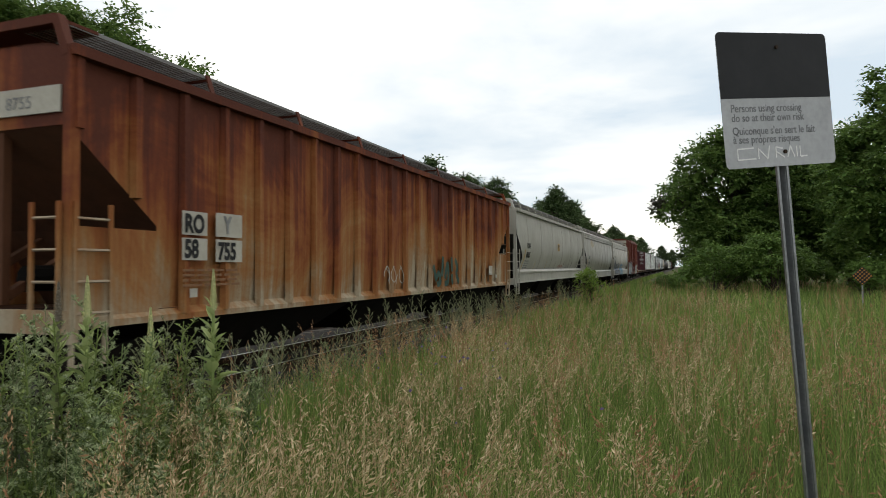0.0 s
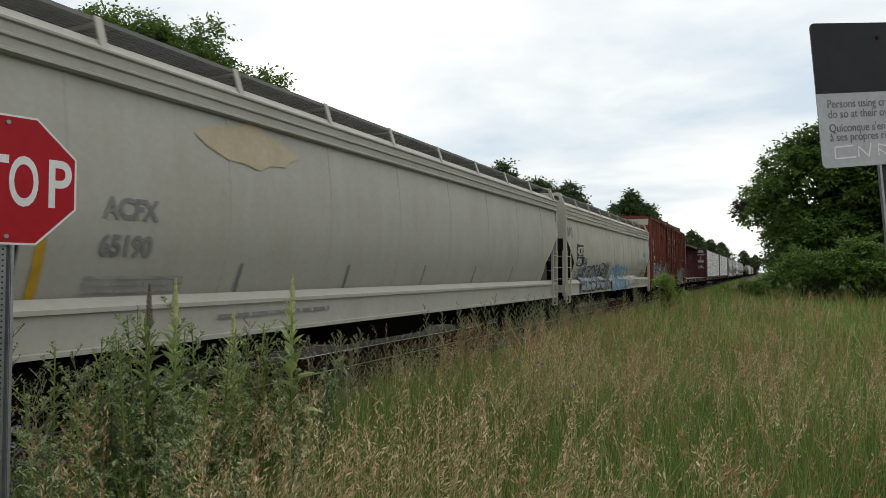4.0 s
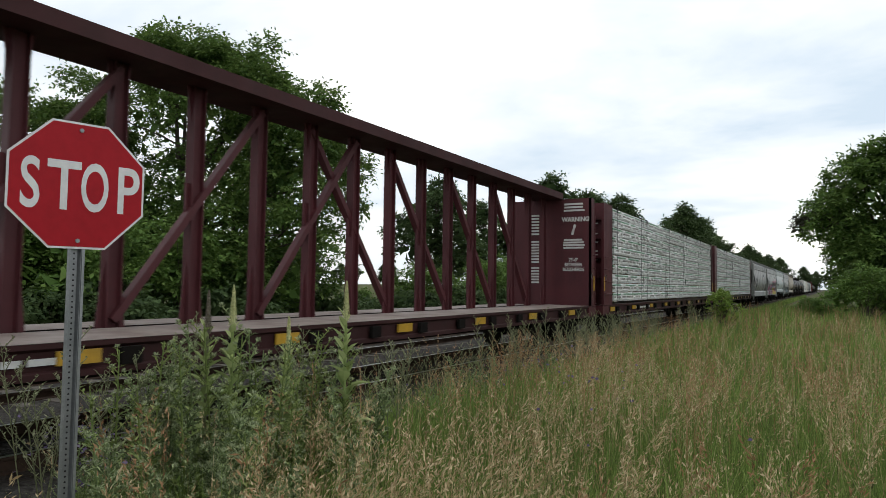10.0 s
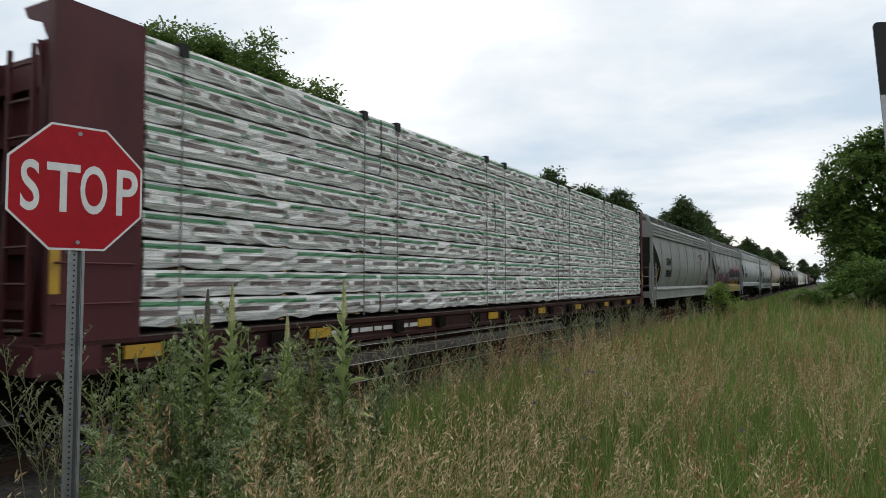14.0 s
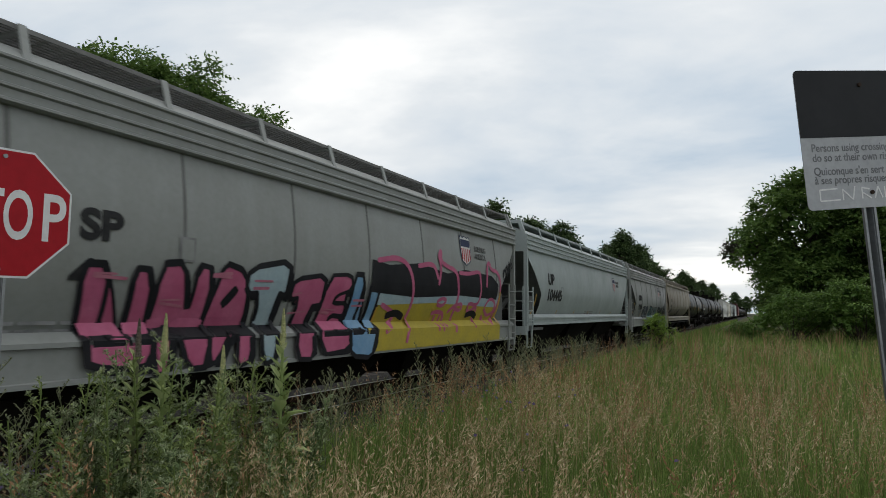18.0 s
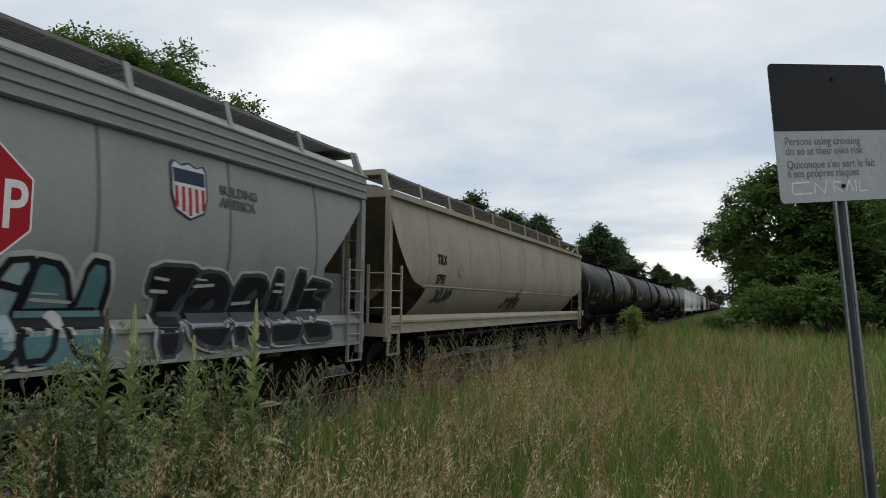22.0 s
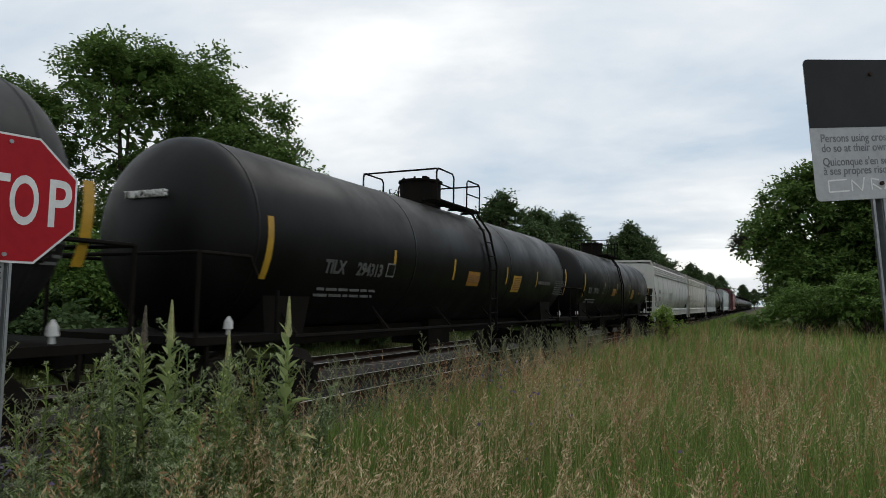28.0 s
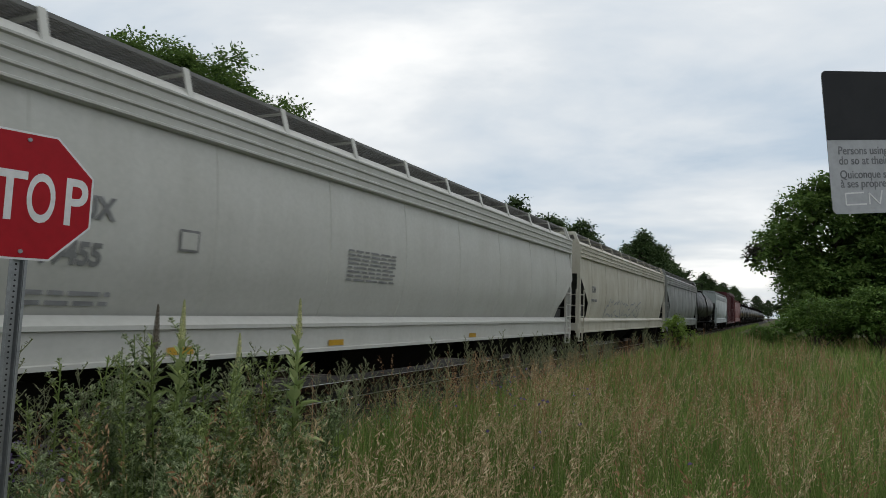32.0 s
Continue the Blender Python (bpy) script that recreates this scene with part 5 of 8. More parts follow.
maple = put(tree("large dark tree at the meadow's edge", 37, 17, [((0, 0, 11.0), (4.6, 4.6, 4.2)), ((-3.8, 0.4, 8.0), (3.0, 3.2, 3.0)), ((3.4, 0, 9.0), (3.6, 3.6, 3.4)), ((-1.0, 0, 15.0), (2.4, 2.4, 1.8)), ((0, -1.2, 4.6), (4.6, 4.2, 3.0)), ((-4.6, -0.5, 4.4), (2.2, 2.4, 2.6)), ((4.4, -0.8, 4.2), (3.0, 3.0, 3.0)), ((0, -1.0, 2.2), (4.6, 3.8, 2.2))], 240, 40, 1.1, 0.33, 2, M["leaf"], group="trees round the meadow"), 14.2, 47.5, 0.4, 0.9)
stand(oak, 8.4, 60.0, 2.0, 0.86)
stand(maple, 20.5, 52.0, 2.6, 0.92)
stand(maple, 28.0, 44.0, 1.0, 0.9)
stand(oak, 14.5, 70.0, 4.0, 1.0)
stand(oak, 3.0, 82.0, 1.0, 0.75)
bush = put(tree("leafy sumac bush at the meadow's edge", 41, 3.2, [((0, 0, 1.7), (1.5, 1.2, 1.2)), ((-1.2, 0, 1.2), (1.0, 0.9, 0.9)), ((1.3, 0.2, 1.5), (1.1, 1.0, 1.1))], 70, 9, 0.34, 0.15, 4, M["leaf_light"], 0.0, "bush", "bushes round the meadow"), 1.8, 45.0, 0.3, 1.05)
for x, y, turn, s in [(-0.4, 46.5, 2.0, 0.42), (-1.3, 50.0, 0.5, 0.38), (3.1, 47.5, 1.2, 0.8), (5.5, 46.5, 4.0, 1.3), (7.6, 50.0, 3.0, 0.95), (9.6, 42.0, 1.9, 0.7), (11.6, 40.0, 0.2, 0.75), (14.4, 41.0, 2.8, 1.0), (17.5, 41.0, 5.0, 1.1)]:
    stand(bush, x, y, turn, s)
for x, y, turn, s in [(-19, 30, 0.3, 0.9), (-19, 38, 1.3, 1.1), (-19.5, 22, 2.3, 0.45), (-18, 47, 4.3, 1.2), (-21, 28, 5.3, 0.5), (-18.5, 58, 0.9, 1.1), (-17, 72, 2.9, 1.2), (-19, 12, 2.2, 1.2), (-18, 17, 3.9, 1.0), (-22, 7, 0.9, 1.3), (-18, 90, 1.9, 1.2), (-24, 52, 1.1, 1.4)]:
    stand(bush, x, y, turn, s)
for a, d, s in ((58.0, 25, 1.35), (61.0, 23, 1.3), (55.0, 28, 1.4), (64.0, 25, 1.4), (52.0, 24, 1.2), (46.0, 27, 1.1), (42.5, 29, 0.8)):
    stand(bush, -d * math.sin(radians(a)), d * math.cos(radians(a)), a, s)
hedge = put(tree("dark leafy bush beyond the railway", 47, 2.2, [((0, 0, 1.0), (1.5, 1.3, 0.9)), ((-1.2, 0.3, 0.7), (1.1, 1.0, 0.7)), ((1.2, -0.2, 0.8), (1.2, 1.0, 0.8))], 60, 8, 0.42, 0.22, 2, M["leaf_far"], 0.0, "bush", "bushes beyond the railway"), -17.0, -3.0)
rng = np.random.default_rng(19)
for k in range(44):
    y = -1.0 + k * 2.1 if k < 30 else 62 + (k - 30) * 5
    stand(hedge, -17.0 + rng.normal() * 0.6, y + rng.normal() * 0.4, rng.uniform(0, 6.28), rng.uniform(0.62, 0.95) * (1.0 if k < 30 else 1.5))
shrub = put(tree("small bright green shrub beside the track", 43, 1.5, [((0, 0, 0.95), (0.52, 0.5, 0.5)), ((0.25, 0, 0.6), (0.6, 0.5, 0.4)), ((-0.1, 0, 1.3), (0.25, 0.25, 0.2))], 36, 10, 0.17, 0.075, 3, M["leaf_bright"], 0.0, "shrub", "weeds beside the track"), -4.05, 31.0, 0, 1.05)


# ---- meadow grass ----
def ribbon(rng, x, y, z0, h, w, lean, turn, material, name, segs=3):
    """Grass blades: ribbons that bend over towards their tips."""
    n = len(x)
    d = np.stack([np.cos(turn), np.sin(turn), 0 * turn], 1)
    s = np.stack([-np.sin(turn), np.cos(turn), 0 * turn], 1)
    rows = []
    for k in range(segs + 1):
        u = k / segs
        c = np.stack([x, y, z0 + h * (u - 0.28 * lean * u * u)], 1) + d * (h * lean * u ** 2)[:, None]
        ww = (w * (1 - u) ** 0.7 / 2)[:, None]
        if k < segs:
            rows += [c - s * ww, c + s * ww]
        else:
            rows += [c]
    v = np.stack(rows, 1)
    m = 2 * segs + 1
    idx = np.arange(n)[:, None, None] * m
    tris = []
    for k in range(segs - 1):
        a = 2 * k
        tris += [[a, a + 1, a + 3], [a, a + 3, a + 2]]
    tris += [[2 * segs - 2, 2 * segs - 1, 2 * segs]]
    f = (idx + np.array([tris])).reshape(-1, 3)
    return raw_mesh(name, v.reshape(-1, 3), f, material)


def heads(rng, x, y, z0, h, lean, turn, size, count, material, name):
    """Drooping seed heads: thin stalks with many small spikelets."""
    n = len(x)
    d = np.stack([np.cos(turn), np.sin(turn), 0 * turn], 1)
    pos = []
    for k in range(count):
        u = 1 - (k / count) * size / h
        c = np.stack([x, y, z0 + h * (u - 0.28 * lean * u * u)], 1) + d * (h * lean * u ** 2)[:, None]
        side = rng.normal(size=(n, 3)) * (0.075 * size * (0.2 + k / count))[:, None]
        side[:, 2] *= 0.5
        pos.append(c + side)
    pos = np.stack(pos, 1).reshape(-1, 3)
    m = len(pos)
    dd = np.repeat(d, count, 0) * 0.55 + rng.normal(size=(m, 3)) * 0.35 + (0, 0, 0.75)
    dd = unit(dd)
    s = unit(np.cross(dd, rng.normal(size=(m, 3))))
    L = np.repeat(size, count)[:, None] * rng.uniform(0.06, 0.145, m)[:, None]
    W = L * 0.12
    v = np.stack([pos, pos + dd * L * 0.45 + s * W, pos + dd * L, pos + dd * L * 0.45 - s * W], 1)
    idx = np.arange(m)[:, None] * 4
    return raw_mesh(name, v.reshape(-1, 3), idx + np.array([[0, 1, 2, 3]]), material)


def field(rng, bands):
    """Random places round the view's wedge: rows of nearest, farthest and number for each square metre."""
    out = []
    for r0, r1, dens in bands:
        wedge = radians(92)
        n = int(dens * wedge / 2 * (r1 * r1 - r0 * r0))
        r = np.sqrt(rng.uniform(r0 * r0, r1 * r1, n))
        a = rng.uniform(radians(-72), radians(20), n)
        out.append(np.stack([r * np.sin(a), r * np.cos(a), r], 1))
    p = np.concatenate(out)
    keep = (p[:, 0] > TRACK + 2.2 + 0.3 * np.sin(p[:, 1] * 1.7) + rng.uniform(-0.4, 0.4, len(p)))
    keep &= ~((p[:, 0] < -2.0) & (p[:, 1] < 1.1)) & ~((p[:, 0] < -3.4) & (p[:, 1] < -0.60 * p[:, 0]))
    return p[keep]


def patches(p, scale, seed):
    """Soft random patches, 0 to 1."""
    rng = np.random.default_rng(seed)
    v = np.zeros(len(p))
    for k in range(7):
        f = scale * rng.uniform(0.5, 2.0)
        a, b = rng.uniform(0, 6.28, 2)
        v += np.sin(f * (p[:, 0] * np.cos(a) + p[:, 1] * np.sin(a)) + b)
    return 1 / (1 + np.exp(-v * 0.9))


def levels(p):
    return np.array([ground_height(a, b) for a, b in p[:, :2]])


rng = np.random.default_rng(11)
p = field(rng, [(1.5, 4, 1100), (4, 8, 520), (8, 14, 190), (14, 26, 70), (26, 62, 18)])
h = rng.uniform(0.38, 0.80, len(p)) * (0.85 + 0.3 * patches(p, 0.8, 1))
h *= np.where(p[:, 0] > 0.3 * p[:, 1] - 1.0, 0.85, 1.0)
n = 26000
a, r = rng.uniform(radians(20), radians(288), n), np.sqrt(rng.uniform(0.7 ** 2, 17 ** 2, n))
q = np.stack([r * np.sin(a), r * np.cos(a), r], 1)
q = q[q[:, 0] > TRACK + 3.4]
h = np.concatenate([h, rng.uniform(0.3, 0.6, len(q))])
p = np.concatenate([p, q])
w = 0.0050 * np.maximum(1, p[:, 2] / 4.5) ** 0.85 * rng.uniform(0.6, 1.3, len(p))
tagged(new("meadow_grass", ribbon(rng, p[:, 0], p[:, 1], levels(p) - 0.02, h, w, rng.uniform(0.1, 0.75, len(p)), rng.uniform(0, 6.283, len(p)), M["grass"], "meadow_grass")), "tall uncut green meadow grass", "grass", kind="stuff")

def clumped(rng, p, scale, seed, share, many, reach):
    """Keeps places where soft patches allow, and sets several stalks round each."""
    p = p[patches(p, scale, seed) * share > rng.uniform(0.05, 0.85, len(p))]
    q = np.repeat(p, many, 0)
    q[:, :2] += rng.normal(size=(len(q), 2)) * reach * np.maximum(1, q[:, 2:] / 9) ** 0.5
    return q


p = field(rng, [(1.7, 4, 30), (4, 8, 21), (8, 14, 7), (14, 26, 1.7), (26, 55, 0.2)])
p = p[(p[:, 0] > TRACK + 4.5 + 0.5 * np.sin(p[:, 1])) | (rng.random(len(p)) < 0.25)]
right = 1 / (1 + np.exp(-(p[:, 0] - 0.10 * p[:, 1] + 1.0) * 1.1))
p = clumped(rng, p, 0.9, 2, 1 - 0.74 * right, 4, 0.09)
h = rng.uniform(0.60, 1.06, len(p))
w = 0.0040 * np.maximum(1, p[:, 2] / 4.5) ** 0.85 * np.ones(len(p))
ln, tn, z0 = rng.uniform(0.04, 0.55, len(p)), rng.normal(0.4, 1.3, len(p)), levels(p) - 0.02
stalks = tagged(new("dry_grass", ribbon(rng, p[:, 0], p[:, 1], z0, h, w, ln, tn, M["straw"], "dry_grass", 4)), "dry straw-coloured grass stalks with drooping seed heads", "grass", kind="stuff")
tagged(part("seed_heads", heads(rng, p[:, 0], p[:, 1], z0, h, ln, tn, 0.27 * rng.uniform(0.6, 1.3, len(p)) * np.maximum(1, p[:, 2] / 12) ** 0.3, 30, M["straw"], "seed_heads"), None, stalks), kind="stuff")

p = field(rng, [(1.9, 4, 8), (4, 8, 6.5), (8, 14, 3.2), (14, 26, 1.2), (26, 55, 0.25)])
p = p[(p[:, 0] > TRACK + 4.3) | (rng.random(len(p)) < 0.3)]
p = clumped(rng, p, 0.7, 3, 0.9, 5, 0.06)
h = rng.uniform(0.74, 1.24, len(p))
w = 0.0036 * np.maximum(1, p[:, 2] / 4.5) ** 0.85 * np.ones(len(p))
ln, tn, z0 = rng.uniform(0.02, 0.25, len(p)), rng.uniform(0, 6.28, len(p)), levels(p) - 0.02
stalks = tagged(new("russet_grass", ribbon(rng, p[:, 0], p[:, 1], z0, h, w, ln, tn, M["russet"], "russet_grass", 4)), "russet grass stalks with upright seed heads", "grass", kind="stuff")
tagged(part("seed_heads", heads(rng, p[:, 0], p[:, 1], z0, h, ln, tn, 0.24 * rng.uniform(0.7, 1.3, len(p)), 28, M["russet"], "seed_heads"), None, stalks), kind="stuff")

# grass that leans over the edge of the ballast
n = 11000
v = rng.uniform(0, 1, n) ** 1.6
p = np.stack([TRACK + 1.95 + rng.uniform(0, 1.9, n) ** 1.0, 14 + 150 * v, 14 + 150 * v], 1)
h = rng.uniform(0.35, 0.80, n)
tagged(new("trackside_grass", ribbon(rng, p[:, 0], p[:, 1], levels(p) - 0.05, h, 0.007 * rng.uniform(0.6, 1.3, n) * (p[:, 2] / 8) ** 0.8, rng.uniform(0.1, 0.5, n), rng.uniform(0, 6.283, n), M["grass"], "trackside_grass")), "tall green grass along the edge of the ballast", "grass", kind="stuff")

# rank growth on the far side of the track
n = 12000
p = np.stack([TRACK - 6.9 - np.abs(rng.normal(size=n)) * 1.6, rng.uniform(-2, 75, n) ** 1.0, np.full(n, 14.0)], 1)
h = rng.uniform(0.25, 0.6, n)
tagged(new("verge_grass", ribbon(rng, p[:, 0], p[:, 1], levels(p) - 0.02, h, 0.016 * rng.uniform(0.6, 1.3, n) * np.maximum(1, p[:, 1] / 25), rng.uniform(0.1, 0.6, n), rng.uniform(0, 6.283, n), M["verge"], "verge_grass")), "rank green grass on the far verge of the railway", "grass", kind="stuff")


# ---- weeds beside the track ----
def leaf_blade(bm, base, d, up, length, width, droop=0.3):
    """One pointed leaf with a fold along its rib."""
    base, d, up = Vector(base), Vector(d).normalized(), Vector(up)
    s = d.cross(up).normalized()
    n = s.cross(d).normalized()
    rows = []
    for u, k in ((0.0, 0.22), (0.35, 1.0), (0.7, 0.75), (1.0, 0.0)):
        c = base + d * length * u - Vector((0, 0, 1)) * droop * length * u * u
        e = width * k / 2
        rows.append((c - s * e + n * e * 0.5, c, c + s * e + n * e * 0.5))
    vs = [[bm.verts.new(q) for q in r] for r in rows[:-1]]
    tip = bm.verts.new(rows[-1][1])
    for a, b in zip(vs, vs[1:]):
        bm.faces.new((a[0], a[1], b[1], b[0]))
        bm.faces.new((a[1], a[2], b[2], b[1]))
    bm.faces.new((vs[-1][0], vs[-1][1], tip))
    bm.faces.new((vs[-1][1], vs[-1][2], tip))


def spiny_leaf(bm, base, d, length, rng):
    """A narrow, wavy leaf with pointed lobes along both edges."""
    base, d = Vector(base), Vector(d).normalized()
    s = d.cross(Vector((0, 0, 1))).normalized()
    down = Vector((0, 0, -0.45 * length))
    rib = [base + d * length * u + down * u * u for u in (0.0, 0.3, 0.6, 1.0)]
    w = length * 0.055
    vs = [[bm.verts.new(q - s * w * k), bm.verts.new(q + s * w * k)] for q, k in zip(rib[:3], (0.6, 1.0, 0.8))]
    tip = bm.verts.new(rib[3])
    for a, b in zip(vs, vs[1:]):
        bm.faces.new((a[0], a[1], b[1], b[0]))
    bm.faces.new((vs[2][0], vs[2][1], tip))
    for u in (0.2, 0.42, 0.64):
        q = base + d * length * u + down * u * u
        for e in (-1, 1):
            t = q + (s * e + d * 0.75 + Vector((0, 0, rng.uniform(0.0, 0.5)))).normalized() * length * rng.uniform(0.16, 0.26)
            bm.faces.new([bm.verts.new(p) for p in (q - d * length * 0.06, q + d * length * 0.07, t)])


def mullein(seed, height, old=False, leaves=True):
    """A tall stem, broad woolly leaves that shrink upwards, small leaves below a thick spike."""
    rng = np.random.default_rng(seed)
    t = thing("mullein", "tall mullein with woolly leaves and a " + ("dead brown" if old else "budding yellow-green") + " flower spike", "weed", "mulleins beside the track")
    bm = bmesh.new()
    top = height - 0.30
    rod(bm, (0, 0, -0.05), (0.01, 0, top), 0.015, 6, 0.010)
    part("stem", bm, M["weed_dry"] if old else M["mullein"], t)
    if leaves:
        bm = bmesh.new()
        for k in range(34):
            u = k / 33
            a = k * 2.4 + rng.normal() * 0.3
            z = 0.35 + u * (top - 0.34)
            size = (0.31 - 0.21 * u ** 1.1) * rng.uniform(0.75, 1.2)
            leaf_blade(bm, (0, 0, z), (math.cos(a), math.sin(a), rng.uniform(0.2, 0.9) + 0.7 * u), (0, 0, 1), size, size * 0.42, 0.5 * (1 - u))
        part("foliage", bm, M["mullein"], t)
    bm = bmesh.new()
    n = 210
    for k in range(n):
        u = k / n
        a = k * 2.4 + rng.normal() * 0.2
        r = 0.021 * (1 - u) ** 0.55
        z = top + u * (height - top)
        o = Vector((math.cos(a), math.sin(a), 0.5 + 1.5 * u)).normalized()
        leaf_blade(bm, (0.01 + r * math.cos(a), r * math.sin(a), z), o, (0, 0, 1), 0.018 - 0.006 * u, 0.013, 0.0)
    rod(bm, (0.01, 0, top - 0.01), (0.01, 0, height), 0.020, 7, 0.002)
    part("flower_spike", bm, M["spike_old"] if old else M["spike"], t)
    return t


def thistle(seed, height, mat, stems=2, spread=0.13):
    """Upright leafy stems that branch near the top into small prickly heads."""
    rng = np.random.default_rng(seed)
    t = thing("weed", "leafy green thistle with small prickly heads", "weed", "weeds beside the track")
    bm, bl, bh = bmesh.new(), bmesh.new(), bmesh.new()
    for s in range(stems):
        a0 = rng.uniform(0, 6.28)
        base = Vector((rng.normal() * 0.05, rng.normal() * 0.05, -0.05))
        tip = base + Vector((math.cos(a0) * spread, math.sin(a0) * spread, height * (1.0 if s == 0 else rng.uniform(0.6, 0.88))))
        rod(bm, base, tip, 0.009, 5, 0.004)
        n = 36
        for k in range(n):
            u = 0.18 + 0.80 * k / n
            c = base.lerp(tip, u)
            a = k * 2.4 + a0 + rng.normal() * 0.4
            L = (0.28 - 0.18 * u) * rng.uniform(0.6, 1.2)
            spiny_leaf(bl, c, (math.cos(a), math.sin(a), 0.45 + 0.5 * u), L, rng)
            if u > 0.62 and k % 2 == 0:
                o = Vector((math.cos(a), math.sin(a), 1.1)).normalized()
                e = c + o * rng.uniform(0.07, 0.17)
                rod(bm, c, e, 0.004, 4, 0.003)
                for j in range(5):
                    q = c.lerp(e, 0.25 + 0.15 * j)
                    b = j * 2.1 + a
                    leaf_blade(bl, q, (math.cos(b), math.sin(b), 0.7), (0, 0, 1), 0.055, 0.016, 0.2)
                for j in range(13):
                    b = j * 2.4
                    o = Vector((math.cos(b), math.sin(b), -0.3 + 0.2 * j)).normalized()
                    leaf_blade(bh, e + o * 0.006, o, (0, 0, 1) if j < 8 else (1, 0, 0), 0.024, 0.010, 0.0)
    part("stem", bm, mat, t)
    part("foliage", bl, mat, t)
    tagged(part("flower_head", bh, M["thistle_head"], t, "prickly grey-green buds"), kind="stuff")
    return t


def dry_weed(seed, height):
    """A thin dry stalk with feathery branches of tiny grey heads."""
    rng = np.random.default_rng(seed)
    t = thing("dry_weed", "thin dry weed with feathery greyish heads", "weed", "dry weeds along the track")
    bm, bl = bmesh.new(), bmesh.new()
    for s in range(3):
        a0 = rng.uniform(0, 6.28)
        tip = Vector((math.cos(a0) * 0.2, math.sin(a0) * 0.2, height * rng.uniform(0.8, 1.0)))
        rod(bm, (0, 0, -0.05), tip, 0.006, 4, 0.002)
        for k in range(16):
            u = 0.5 + 0.5 * k / 16
            c = tip * u
            a = k * 2.4
            e = c + Vector((math.cos(a), math.sin(a), 1.3)).normalized() * (0.24 * (1.15 - u) + 0.05)
            rod(bm, c, e, 0.003, 3, 0.002)
            for j in range(7):
                q = c.lerp(e, 0.35 + 0.1 * j)
                b = rng.uniform(0, 6.28)
                leaf_blade(bl, q, (math.cos(b), math.sin(b), 0.8), (0, 0, 1), 0.028, 0.011, 0.1)
    part("stem", bm, M["weed_dry"], t)
    tagged(part("plume", bl, M["weed_dry"], t), kind="stuff")
    return t


def bearing(px_angle, dist):
    """A place at an angle to the left of +y and a distance."""
    return -dist * math.sin(radians(px_angle)), dist * math.cos(radians(px_angle))


for seed, height, a, d, old, leaves in ((5, 1.74, 39.2, 5.4, False, True), (6, 1.70, 48.3, 5.2, False, True), (7, 1.66, 50.2, 5.2, True, True), (8, 1.47, 43.9, 5.2, False, True)):
    q = mullein(seed, height, old, leaves)
    q.matrix_world = Matrix.Translation((*bearing(a, d), 0))

weeds = [thistle(50 + k, (1.45, 1.30, 1.20, 1.40, 1.05, 0.9)[k], (M["weed"], M["weed_yellow"], M["weed"], M["weed_yellow"], M["weed"], M["weed"])[k], (1, 2, 2, 1, 3, 3)[k]) for k in range(6)]
rng = np.random.default_rng(77)
for wd, (a, d) in zip(weeds, ((46.3, 5.1), (41.5, 5.5), (51.5, 4.8), (54.6, 4.7), (49.5, 4.3), (45.0, 4.2))):
    wd.matrix_world = Matrix.Translation((*bearing(a, d), 0))
for a, d, k, s in ((50.8, 5.0, 0, 1.04), (49.2, 5.0, 3, 1.06), (47.9, 4.9, 3, 1.0), (44.6, 5.1, 0, 0.95), (53.6, 4.8, 0, 0.96), (56.0, 4.7, 3, 0.95), (47.4, 5.3, 0, 1.12), (42.4, 5.3, 3, 1.0), (40.4, 5.6, 0, 0.96), (38.2, 5.5, 1, 1.0), (37.0, 5.7, 4, 1.0)):
    stand(weeds[k], *bearing(a, d), rng.uniform(0, 6.28), s)
for k in range(64):
    a = rng.uniform(36, 59.6)
    d = rng.uniform(3.7, 5.9)
    x, y = bearing(a, d)
    if x < TRACK + 2.5 or (a > 57 and d < 4.3):
        continue
    s = rng.uniform(0.72, 1.0) * (0.72 if a < 39.5 else 1.0) * (0.86 if d < 4.4 else 1.0)
    stand(weeds[int(rng.integers(6))], x, y, rng.uniform(0, 6.28), s)
for k in range(50):
    y = rng.uniform(5.5, 30)
    stand(weeds[2 + k % 4], TRACK + 3.0 + rng.uniform(-0.3, 0.9), y, rng.uniform(0, 6.28), rng.uniform(0.5, 0.8))

dry_weeds = [dry_weed(70 + k, 1.25 + 0.12 * k) for k in range(3)]
for wd, (x, y) in zip(dry_weeds, ((-4.55, 6.6), (-4.6, 10.4), (-4.5, 14.0))):
    wd.matrix_world = Matrix.Translation((x, y, ground_height(x, y)))
for k in range(46):
    y = rng.uniform(5.2, 26)
    stand(dry_weeds[k % 3], TRACK + 3.15 + rng.uniform(-0.35, 0.9), y, rng.uniform(0, 6.28), rng.uniform(0.75, 1.0))
for a, d in ((53.0, 4.9), (51.0, 5.4), (44.9, 5.5), (42.9, 5.7), (56.2, 4.6), (60.4, 4.6), (61.6, 4.7), (36.4, 5.9), (35.2, 6.2)):
    stand(dry_weeds[int(rng.integers(3))], *bearing(a, d), rng.uniform(0, 6.28), rng.uniform(0.95, 1.08))

